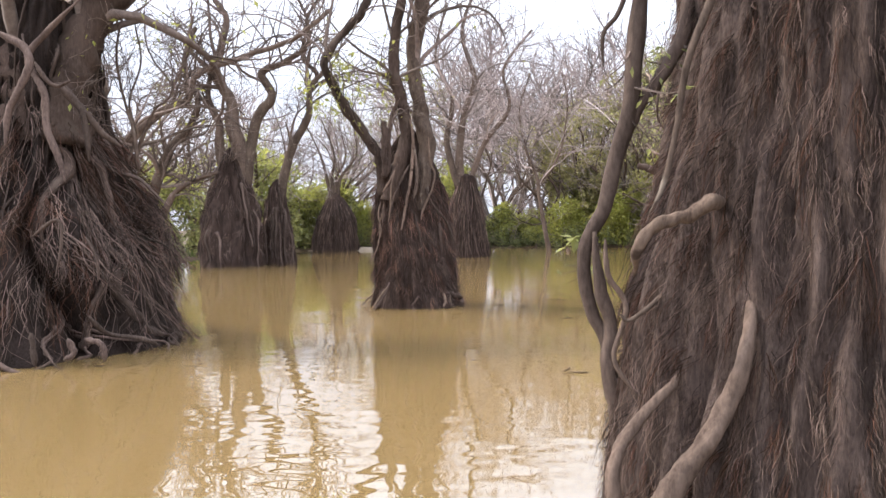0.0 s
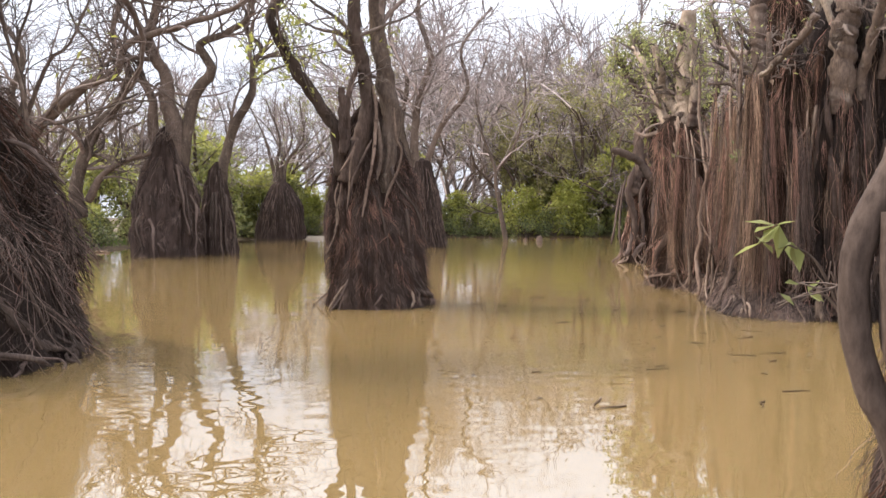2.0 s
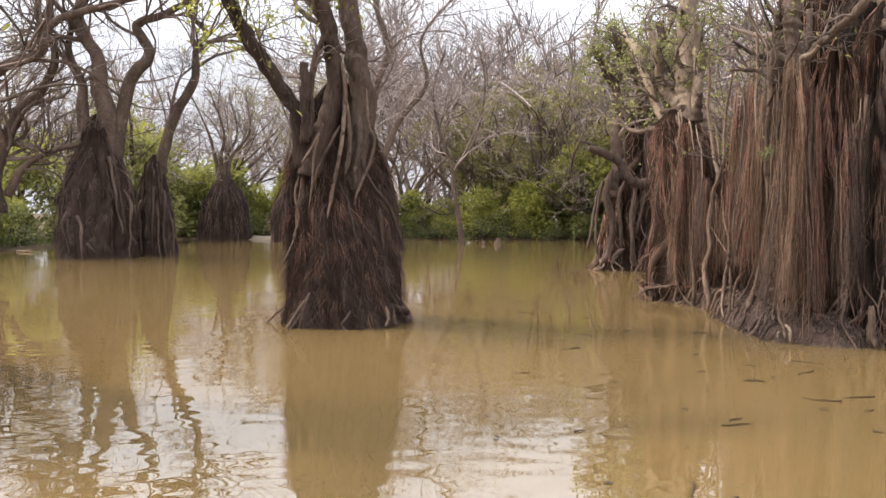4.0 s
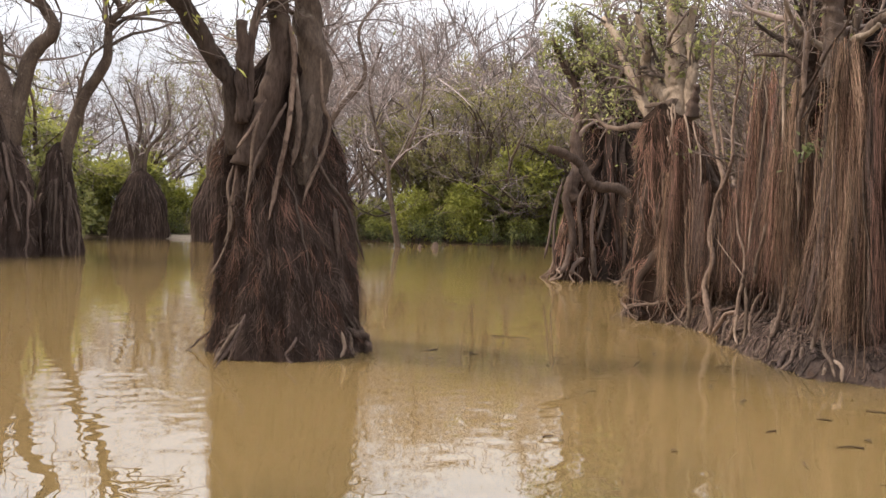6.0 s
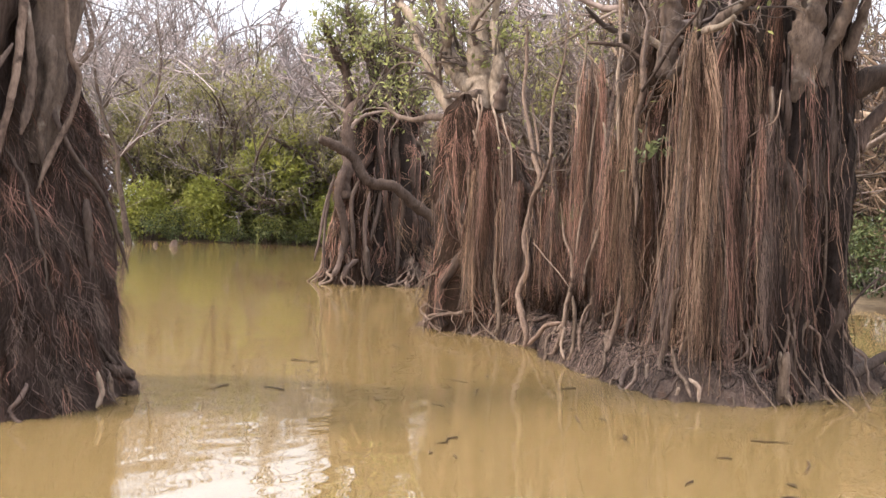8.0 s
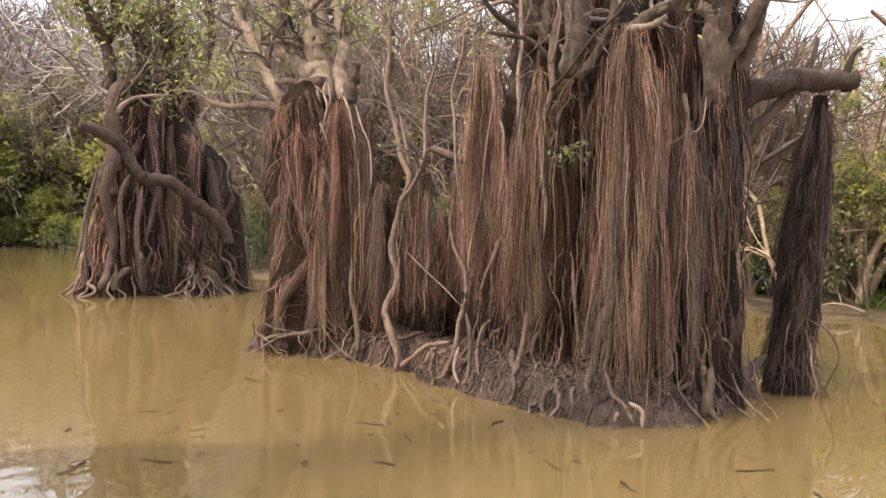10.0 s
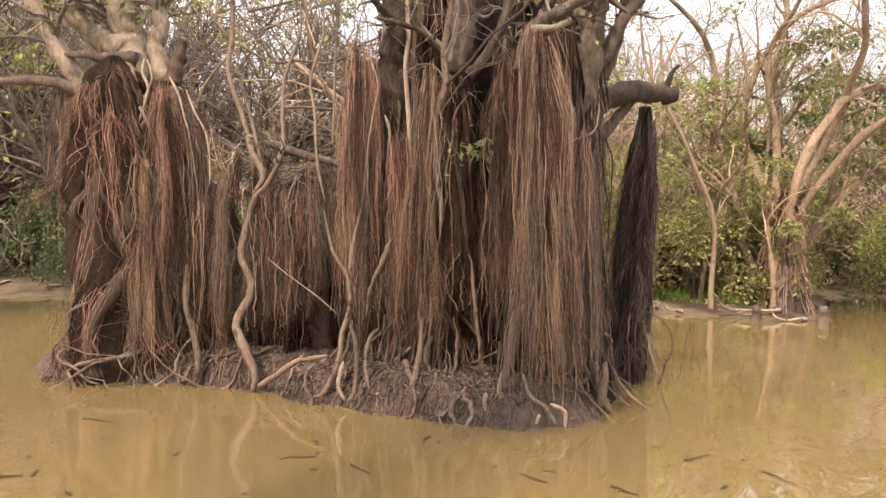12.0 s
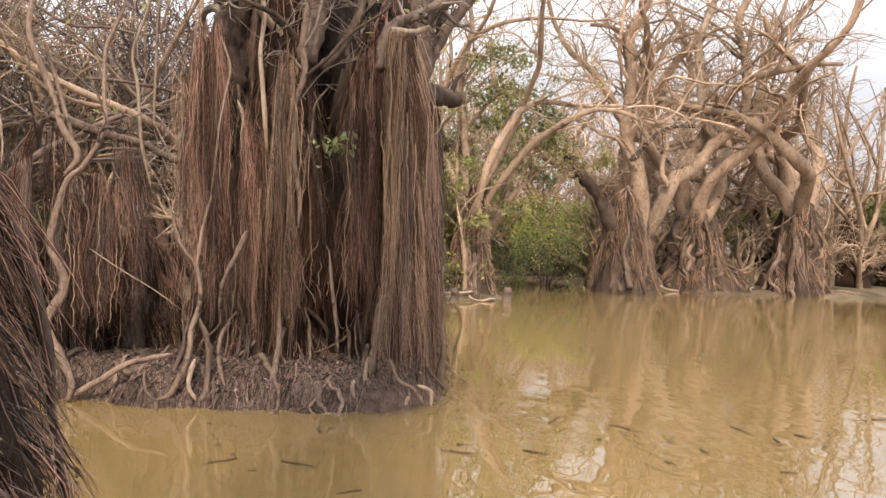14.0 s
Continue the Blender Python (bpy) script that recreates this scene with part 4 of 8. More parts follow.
    limb(t, base, rng, [(1.57, 2.96, 2.28), (1.52, 2.96, 2.12), (1.46, 2.95, 1.98), (1.42, 2.95, 1.84), (1.39, 2.95, 1.67), (1.35, 2.94, 1.49), (1.29, 2.94, 1.35)], 0.018, 0.010, M_BARK, "root", "", None, 40, 8)
    limb(t, base, rng, [(1.17, 3.19, 1.26), (1.18, 3.19, 1.12), (1.25, 3.20, 0.99), (1.20, 3.19, 0.80), (1.27, 3.20, 0.67), (1.36, 3.20, 0.58)], 0.012, 0.009, M_BARK, "root", "", None, 30, 8)
    limb(t, base, rng, [(2.2, 3.5, 3.7), (2.0, 3.6, 5.0), (2.4, 3.9, 6.2), (2.1, 4.5, 7.5)], 0.45, 0.14, M_BARK, "trunk", "", hold)
    limb(t, base, rng, [(2.4, 3.5, 3.7), (2.9, 3.8, 5.2), (3.6, 4.2, 6.2), (3.8, 4.9, 7.6)], 0.3, 0.1, M_BARK, "limb", "", hold)
    stem = limb(t, base, rng, [(1.29, 3.75, 0.97), (1.25, 3.75, 1.06), (1.19, 3.75, 1.10), (1.08, 3.75, 1.05)], 0.004, 0.0025, M_BARK, "stem", "", None, 16, 6)
    limb(t, base, rng, [(1.25, 3.75, 1.07), (1.20, 3.75, 1.17), (1.14, 3.75, 1.21), (1.07, 3.75, 1.22)], 0.004, 0.0025, M_BARK, "stem", "", None, 16, 6)
    for p in [(1.07, 3.75, 1.22), (1.10, 3.75, 1.26), (1.14, 3.75, 1.22), (1.18, 3.75, 1.10), (1.11, 3.75, 1.26)]:
        for d in ((-1, 0.1, 0.1), (0.6, -0.5, -0.1), (0.2, 0.7, 0.1)):
            s = leaves(Soup(), rng, np.array([p]), 0.072, 0.8, 0.5, np.array([d]))
            part("leaf", s.mesh("leaf", M_LEAF, base, False), stem, "yellow-green young leaf")
    twigs(t, base, rng, [(p[:30], r[:30] * 0.5) for p, r in hold[:2]], (16, 50), M_TWIG, (0.12, 0.3), (M_LEAF, 40, 0.05), "shoot_spray", 0.02, 0.2, 0.003)


def far_left_tree():
    base = (-8.5, 27.8, 0)
    rng = np.random.default_rng(41)
    t = thing("tree", base, "twin-stemmed swamp tree with conical root skirts and writhing limbs", "tree", SKIRTED)
    a = Skirt((-8.95, 27.5, 0), [(-0.3, 1.25, 1.2), (0, 1.22, 1.16), (1.0, 1.14, 1.1), (1.9, 0.98, 0.95), (2.5, 0.80, 0.78), (3.0, 0.62, 0.60), (3.5, 0.46, 0.46), (4.0, 0.32, 0.32), (4.3, 0.02, 0.02)], 9, 0.07).groove(404, 12)
    b = Skirt((-7.6, 28.7, 0), [(-0.3, 0.70, 0.7), (0, 0.66, 0.66), (1.0, 0.58, 0.58), (1.8, 0.46, 0.46), (2.4, 0.34, 0.34), (2.9, 0.24, 0.24), (3.2, 0.02, 0.02)], 10, 0.07).groove(405, 8)
    for sk, n in ((a, 1400), (b, 600)):
        core = part("root_skirt", sk.core(Soup(), 110, 40, 0.03).mesh("root_skirt", M_CORE_BROWN, base), t)
        s = Soup()
        sk.fringe(s, rng, n // 12, 14, (0.3, sk.z[-1]), (0.25, 0.8), (0.003, 0.008), (3.0, 6.6), (0.08, 0.2), (0.03, 0.10), 0.06)
        part("root_mat", s.mesh("root_mat", M_FIBRE_DARK, base), core, "", "stuff")
        sk.roots(core, rng, 12, (1.2, sk.z[-1]), (1.0, 2.4), (0.03, 0.06), M_ROOT_DARK, base, arc=(3.0, 6.6), steps=14)
    hold = []
    limb(t, base, rng, [(-8.71, 27.56, 2.20), (-8.64, 27.56, 4.22), (-8.85, 27.55, 5.17), (-8.90, 27.55, 6.03), (-9.51, 27.54, 6.95), (-9.27, 27.54, 7.93), (-9.10, 27.55, 8.87), (-9.50, 27.54, 10.00), (-8.72, 27.56, 11.13)], 0.34, 0.08, M_BARK, "trunk", "", hold, 60)
    limb(t, base, rng, [(-8.56, 27.61, 2.59), (-8.02, 27.62, 5.18), (-7.43, 27.63, 6.13), (-7.77, 27.62, 6.95), (-6.97, 27.64, 7.33), (-6.07, 27.65, 7.97), (-6.09, 27.65, 8.88), (-5.51, 27.66, 9.82)], 0.24, 0.05, M_BARK, "limb", "", hold, 60)
    limb(t, base, rng, [(-8.97, 27.60, 2.40), (-9.37, 27.59, 4.32), (-9.37, 27.59, 5.18), (-9.74, 27.59, 6.14), (-9.65, 27.59, 7.09), (-10.32, 27.58, 7.94), (-10.11, 27.58, 9.08)], 0.22, 0.05, M_BARK, "limb", "", hold, 50)
    limb(t, base, rng, [(-7.40, 28.75, 1.03), (-7.43, 28.75, 2.84), (-7.03, 28.76, 4.34), (-6.37, 28.77, 5.54), (-6.32, 28.77, 6.53), (-6.02, 28.78, 7.07), (-6.55, 28.77, 7.82), (-6.27, 28.78, 9.01), (-6.76, 28.77, 10.19)], 0.22, 0.05, M_BARK, "limb", "pale writhing limb", hold, 60)
    limb(t, base, rng, [(-7.22, 28.71, 3.84), (-6.90, 28.71, 5.43), (-6.40, 28.72, 6.03)], 0.06, 0.03, M_BARK, "limb", "", hold, 20)
    twigs(t, base, rng, hold, (90, 420, 1300), M_TWIG, (0.25, 0.6), None, lo=0.35, least=0.006)


def left_bank_tree():
    base = (-13.2, 28.0, 0.1)
    rng = np.random.default_rng(51)
    t = thing("tree", base, "leaning bare tree on the grassy bank with long crooked limbs", "tree", "bank trees")
    sk = Skirt(base, [(-0.3, 0.75, 0.75), (0.3, 0.6, 0.6), (1.2, 0.45, 0.45), (2.2, 0.22, 0.22), (2.5, 0.02, 0.02)], 13, 0.1)
    core = part("root_skirt", sk.core(Soup(), 60, 20, 0.03).mesh("root_skirt", M_CORE_BROWN, base), t)
    hold = []
    limb(t, base, rng, [(-11.84, 27.46, 1.29), (-11.94, 27.46, 2.18), (-11.66, 27.45, 3.24), (-11.10, 27.43, 4.39), (-10.41, 27.40, 5.09), (-10.04, 27.38, 6.05), (-10.54, 27.40, 7.27), (-9.98, 27.38, 8.66)], 0.26, 0.08, M_BARK, "trunk", "", hold, 50)
    limb(t, base, rng, [(-11.56, 27.45, 1.83), (-11.00, 27.42, 2.71), (-10.10, 27.39, 3.21), (-9.30, 27.35, 3.42), (-8.67, 27.32, 4.03)], 0.14, 0.05, M_BARK, "limb", "", hold)
    limb(t, base, rng, [(-14.30, 26.44, 0.69), (-13.51, 26.46, 2.55), (-12.77, 26.47, 4.02), (-12.07, 26.49, 4.67), (-11.04, 26.50, 5.49), (-10.05, 26.52, 5.86), (-9.69, 26.53, 6.73), (-8.43, 26.55, 7.24), (-6.39, 26.59, 7.89), (-4.91, 26.62, 8.94)], 0.24, 0.08, M_BARK, "limb", "long crooked limb", hold, 70)
    limb(t, base, rng, [(-12.74, 26.47, 4.02), (-13.45, 26.46, 5.13), (-13.05, 26.47, 6.41), (-13.76, 26.45, 7.69), (-13.35, 26.46, 9.14)], 0.16, 0.05, M_BARK, "limb", "", hold)
    twigs(t, base, rng, hold, (100, 480, 1500), M_TWIG, (0.2, 0.5), None, lo=0.2, least=0.006)


def rear_tree():
    base = (-0.62, 33.2, 0)
    rng = np.random.default_rng(61)
    t = thing("tree", base, "distant swamp tree with a narrow grey root skirt", "tree", SKIRTED)
    sk = Skirt(base, [(-0.3, 1.05, 1), (0, 1.0, 1), (1.2, 0.86, 0.86), (2.3, 0.66, 0.66), (3.0, 0.44, 0.44), (3.5, 0.30, 0.30), (3.6, 0.02, 0.02)], 15, 0.07).groove(406, 10)
    core = part("root_skirt", sk.core(Soup(), 90, 30, 0.04).mesh("root_skirt", M_CORE_BROWN, base), t)
    s = sk.hang(Soup(), rng, 500, (0.6, 3.2), (0.6, 1.5), (0.008, 0.018), 6, (0, 0.06), 0.1, 0, (3.0, 6.6))
    part("root_mat", s.mesh("root_mat", M_FIBRE_DARK, base), core, "", "stuff")
    hold = []
    limb(t, base, rng, [(-0.73, 33.19, 2.52), (-0.91, 33.18, 4.22), (-0.65, 33.20, 6.15), (-0.16, 33.23, 7.59), (-0.62, 33.20, 9.52), (0.07, 33.25, 11.43)], 0.22, 0.07, M_BARK, "trunk", "", hold)
    limb(t, base, rng, [(-0.49, 33.21, 3.24), (0.21, 33.26, 4.93), (1.24, 33.33, 6.37), (1.01, 33.32, 8.06), (2.22, 33.40, 9.73)], 0.14, 0.05, M_BARK, "limb", "", hold)
    limb(t, base, rng, [(-0.97, 33.17, 3.00), (-1.44, 33.14, 4.95), (-1.18, 33.16, 6.88), (-1.89, 33.11, 8.57), (-1.38, 33.14, 10.96)], 0.16, 0.05, M_BARK, "limb", "", hold)
    twigs(t, base, rng, hold, (70, 350, 1200), M_TWIG_HAZED, (0.3, 0.7), None, lo=0.25, least=0.007)


def small_far_tree(base, seed, w, h):
    rng = np.random.default_rng(seed)
    t = thing("tree", base, "small far swamp tree with a stubby grey root skirt", "tree", SKIRTED)
    sk = Skirt(base, [(-0.3, w, w), (0, w, w), (h * 0.6, w * 0.85, w * 0.85), (h, w * 0.4, w * 0.4), (h + 0.4, 0.02, 0.02)], seed, 0.08)
    core = part("root_skirt", sk.core(Soup(), 80, 24, 0.04).mesh("root_skirt", M_CORE_BROWN, base), t)
    s = sk.hang(Soup(), rng, 320, (0.6, h), (0.6, 1.3), (0.01, 0.02), 6, (0, 0.06), 0.1, 0, (3.0, 6.6))
    part("root_mat", s.mesh("root_mat", M_FIBRE_DARK, base), core, "", "stuff")
    hold = []
    b = np.array(base)
    for k in range(4):
        e = rng.normal(0, 0.6, 2)
        limb(t, base, rng, [b + (0.2 * e[0], 0.2 * e[1], h - 0.3), b + (0.5 * e[0], 0.3 * e[1], h + 1.2), b + (1.3 * e[0] + 0.5, e[1], h + 2.6), b + (1.8 * e[0], e[1], h + 4.6)], 0.14, 0.04, M_BARK, "limb", "", hold, 24, 8)
    twigs(t, base, rng, hold, (50, 240, 800), M_TWIG_HAZED, (0.3, 0.7), (M_LEAF, 400, 0.16), lo=0.2, least=0.007)


def third_tree():
    base = (6.6, 22.4, 0)
    rng = np.random.default_rng(71)
    t = thing("tree", base, "gnarled swamp tree with stilt roots and an arched grey trunk", "tree", SKIRTED)
    seen = (2.6, 6.4)
    pillar(t, base, rng, (6.6, 22.7), 0.85, 4.4, 16, M_CORE_SHADE, M_FIBRE_WARM, 800, seen, (0.0, 0.0), 16, thick=2.2, top=0.4, crown=1)
    pillar(t, base, rng, (5.6, 22.3), 0.42, 2.6, 39, M_CORE_WARM_SHADE, M_FIBRE_WARM, 500, seen, (0.02, 0.03), 10, thick=2.2, crown=0)
    pillar(t, base, rng, (7.9, 22.9), 0.70, 3.0, 40, M_CORE_SHADE, M_FIBRE_DARK, 600, seen, (-0.05, 0.0), 12, thick=2.2, crown=1)
    pillar(t, base, rng, (7.0, 22.3), 0.60, 1.9, 41, M_CORE_SHADE, M_FIBRE_DARK, 500, seen, (0.0, 0.04), 10, thick=2.2, crown=0)
    hold = []
    limb(t, base, rng, [(5.35, 22.00, 1.77), (5.30, 22.07, 2.15), (5.45, 22.15, 2.64), (5.41, 22.23, 3.21), (5.55, 22.30, 3.67), (5.98, 22.38, 4.06), (6.54, 22.45, 4.74), (6.67, 22.52, 5.50), (6.58, 22.60, 6.32)], 0.16, 0.1, M_BARK_DARK, "trunk", "arched grey trunk", hold, 60, 14, 0.2)
    limb(t, base, rng, [(4.58, 21.60, 2.92), (4.92, 21.57, 2.81), (5.28, 21.55, 2.62), (5.46, 21.52, 2.29), (5.75, 21.50, 2.10), (6.25, 21.48, 2.02), (6.79, 21.45, 1.64), (7.25, 21.43, 1.27), (7.36, 21.40, 0.96)], 0.09, 0.12, M_BARK_DARK, "limb", "arched dark root limb", None, 60, 13, 0.22)
    limb(t, base, rng, [(5.17, 21.50, 0.66), (5.12, 21.50, 1.30), (4.98, 21.50, 1.89), (5.12, 21.50, 2.49)], 0.08, 0.08, M_BARK_DARK, "stem", "", None, 40, 11, 0.2)
    limb(t, base, rng, [(5.41, 21.60, 0.56), (5.37, 21.60, 1.12), (5.31, 21.60, 1.77), (5.50, 21.60, 2.25)], 0.045, 0.04, M_ROOT_DARK, "stem", "", None, 36, 9, 0.16)
    limb(t, base, rng, [(5.71, 21.60, 0.36), (5.64, 21.60, 0.94), (5.64, 21.60, 1.51), (5.71, 21.60, 1.99)], 0.045, 0.04, M_ROOT_DARK, "stem", "", None, 36, 9, 0.16)
    limb(t, base, rng, [(5.73, 21.50, 0.94), (5.84, 21.50, 1.52), (5.90, 21.50, 2.00)], 0.04, 0.04, M_ROOT_DARK, "stem", "", None, 36, 9, 0.16)
    limb(t, base, rng, [(6.44, 21.70, 0.24), (6.46, 21.70, 0.94), (6.53, 21.70, 1.54), (6.49, 21.70, 2.04)], 0.045, 0.04, M_ROOT_DARK, "stem", "", None, 36, 9, 0.16)
    limb(t, base, rng, [(7.70, 22.20, 0.16), (7.70, 22.20, 0.93), (7.73, 22.20, 1.37)], 0.045, 0.04, M_ROOT_DARK, "stem", "", None, 36, 9, 0.16)
    limb(t, base, rng, [(4.85, 21.30, 0.20), (4.98, 21.30, 0.49), (5.01, 21.30, 0.85)], 0.06, 0.05, M_ROOT_DARK, "root", "", None, 36, 9, 0.16)
    limb(t, base, rng, [(5.08, 21.30, 0.17), (5.16, 21.30, 0.40), (5.39, 21.30, 0.58)], 0.05, 0.05, M_ROOT_DARK, "root", "", None, 36, 9, 0.16)
    limb(t, base, rng, [(5.64, 21.30, 0.14), (5.58, 21.30, 0.48), (5.52, 21.30, 0.85)], 0.06, 0.05, M_ROOT_DARK, "root", "", None, 36, 9, 0.16)
    limb(t, base, rng, [(4.56, 21.60, 0.49), (4.65, 21.60, 0.93), (4.71, 21.60, 1.38), (4.86, 21.60, 2.10)], 0.025, 0.03, M_ROOT_DARK, "root", "", None, 36, 9, 0.16)
    limb(t, base, rng, [(4.87, 21.80, 0.38), (4.82, 21.80, 0.83), (4.88, 21.80, 1.65), (5.00, 21.80, 2.30)], 0.025, 0.03, M_ROOT_DARK, "root", "", None, 36, 9, 0.16)
    limb(t, base, rng, [(6.22, 22.60, 3.67), (6.20, 22.60, 4.38), (5.97, 22.60, 4.93), (5.66, 22.60, 5.25), (5.54, 22.60, 5.90)], 0.14, 0.08, M_BARK_DARK, "limb", "", hold, 40, 11, 0.18)
    limb(t, base, rng, [(5.66, 22.80, 3.69), (5.59, 22.80, 4.46), (5.28, 22.80, 4.98), (4.99, 22.80, 5.47)], 0.13, 0.07, M_BARK_DARK, "limb", "", hold, 40, 11, 0.18)
    limb(t, base, rng, [(7.30, 23.00, 3.99), (7.71, 23.00, 4.62), (7.87, 23.00, 5.45), (7.65, 23.00, 6.51)], 0.13, 0.07, M_BARK_DARK, "limb", "", hold, 40, 11, 0.18)
    limb(t, base, rng, [(6.69, 22.40, 2.38), (6.61, 22.40, 3.30), (6.42, 22.40, 4.09), (6.34, 22.40, 4.79)], 0.09, 0.06, M_BARK, "limb", "", hold, 40, 10, 0.18)
    limb(t, base, rng, [(7.18, 22.40, 3.06), (6.82, 22.40, 3.54), (6.91, 22.40, 4.40), (6.77, 22.40, 5.10)], 0.08, 0.05, M_BARK, "limb", "", hold, 40, 10, 0.18)
    twigs(t, base, rng, hold, (110, 500, 1400), M_TWIG, (0.25, 0.6), (M_LEAF, 4200, 0.13), lo=0.35, least=0.005)


# ---- the root island ----
ISLAND = [(3.92, 15.8), (4.35, 14.9), (4.42, 14.0), (4.12, 13.2), (3.93, 12.2), (3.98, 11.35), (4.45, 11.05), (5.2, 11.0), (5.8, 11.05), (6.2, 11.15), (6.9, 11.4), (7.3, 12.2),
          (7.0, 13.8), (6.4, 15.4), (5.4, 16.4), (4.5, 16.4)]


def mound_height(x, y):
    d = inside_distance(x, y, ISLAND) + 0.13 * waves(x, y, 7, 0.20)
    return np.clip(0.55 * d, -0.35, 0.0) + 0.30 * (1 - np.exp(-np.maximum(d, 0) * 9.0)) + (0.065 * waves(x, y, 9, 0.14) + 0.06 * waves(x, y, 10, 0.05)) * (d > -0.05)


def island_mound():
    me = sheet(np.arange(3.4, 7.9, 0.035), np.arange(10.1, 17.0, 0.035), mound_height).mesh("mound", M_MUD)
    m = tagged(new("mound", me), "low mound of wet brown mud bound by roots", "mud bank", kind="structure")
    rng = np.random.default_rng(95)
    # roots creep over the mud to the water
    for _ in range(56):
        y = rng.uniform(10.9, 15.9)
        x = float(np.interp(y, [10.9, 12, 13.2, 14, 15, 15.9], [5.0, 4.4, 4.55, 4.75, 4.7, 4.4])) + rng.normal(0, 0.10)
        a = rng.normal(3.14 if y > 11.3 else 3.9, 0.5)
        n = 14
        turn = a + np.cumsum(rng.normal(0, 0.32, n))
        step = rng.uniform(0.25, 0.95) / n
        px, py = x + np.cumsum(np.cos(turn)) * step, y + np.cumsum(np.sin(turn)) * step
        r = np.exp(rng.uniform(-5.9, -4.7)) * np.linspace(1, 0.5, n)
        pz = np.maximum(mound_height(px, py), -0.08) + r * 0.7 + 0.02 * np.abs(np.sin(np.arange(n) * rng.uniform(0.3, 0.9)))
        part("root", tubes(Soup(), np.stack([px, py, pz], -1)[None], r[None], 6, True, knobbly(rng, 1, n, 6, 0.15)).mesh("root", M_ROOT_DARK if _ % 3 else M_ROOT, (0, 0, 0)), m)
    for _ in range(16):
        x, y = rng.uniform(4.5, 6.3), 11.25 + rng.normal(0, 0.08)
        n = 14
        turn = rng.normal(-1.6, 0.5) + np.cumsum(rng.normal(0, 0.32, n))
        step = rng.uniform(0.2, 0.7) / n
        px, py = x + np.cumsum(np.cos(turn)) * step, y + np.cumsum(np.sin(turn)) * step
        r = np.exp(rng.uniform(-5.9, -4.7)) * np.linspace(1, 0.5, n)
        pz = np.maximum(mound_height(px, py), -0.08) + r * 0.7 + 0.02 * np.abs(np.sin(np.arange(n) * rng.uniform(0.3, 0.9)))
        part("root", tubes(Soup(), np.stack([px, py, pz], -1)[None], r[None], 6, True, knobbly(rng, 1, n, 6, 0.15)).mesh("root", M_ROOT_DARK if _ % 3 else M_ROOT, (0, 0, 0)), m)
    # stouter roots that grip the steep front of the mound and run into the water
    edge = np.array(ISLAND[:6])
    for _ in range(22):
        y = rng.uniform(11.35, 15.7)
        x0 = float(np.interp(y, edge[::-1, 1], edge[::-1, 0])) + rng.uniform(0.12, 0.34)
        n = 14
        out = np.linspace(0, rng.uniform(0.3, 0.55), n)
        px = x0 - out
        py = y + np.cumsum(rng.normal(0, 0.030, n)) + rng.normal(0, 0.5) * out
        r = np.exp(rng.uniform(-4.9, -3.75)) * (1 + 0.25 * np.sin(np.arange(n) * rng.uniform(0.5, 1.2))) * np.linspace(1, 0.7, n)
        pz = np.maximum(mound_height(px, py), -0.10) + r * 0.8 + rng.uniform(0, 0.03)
        part("root", tubes(Soup(), np.stack([px, py, pz], -1)[None], r[None], 7, True, knobbly(rng, 1, n, 7, 0.2)).mesh("root", M_ROOT if _ % 3 else M_ROOT_DARK, (0, 0, 0)), m)
    s = Soup()
    k = 7000
    y = rng.uniform(10.9, 15.9, k)
    x = np.interp(y, [10.9, 12, 13.2, 14, 15, 15.9], [4.9, 4.2, 4.35, 4.6, 4.5, 4.2]) + rng.normal(0, 0.16, k)
    a = rng.uniform(0, 6.28, k)[:, None] + np.cumsum(rng.normal(0, 0.4, (k, 7)), 1)
    step = rng.uniform(0.02, 0.05, k)[:, None]
    px, py = x[:, None] + np.cumsum(np.cos(a), 1) * step, y[:, None] + np.cumsum(np.sin(a), 1) * step
    tubes(s, np.stack([px, py, mound_height(px, py) + 0.008], -1), rng.uniform(0.0015, 0.005, k)[:, None] * np.ones((1, 7)), 3)
    part("root_mat", s.mesh("root_mat", M_FIBRE_DARK), m, "", "stuff")
    # dead leaves and crumbs of root lie over the mud
    k = 7500
    y = rng.uniform(10.8, 16.0, k)
    x = np.interp(y, [10.9, 12, 13.2, 14, 15, 15.9], [4.9, 4.3, 4.4, 4.6, 4.5, 4.2]) + rng.normal(0, 0.24, k)
    z = mound_height(x, y)
    on = z > 0.015
    s = leaves(Soup(), rng, np.stack([x, y, z + 0.012], -1)[on], rng.uniform(0.012, 0.04, on.sum()), 0.75, 0.5)
    part("dead_leaves", s.mesh("dead_leaves", M_LITTER, (0, 0, 0), False), m, "pinkish-brown dead leaves", "stuff")


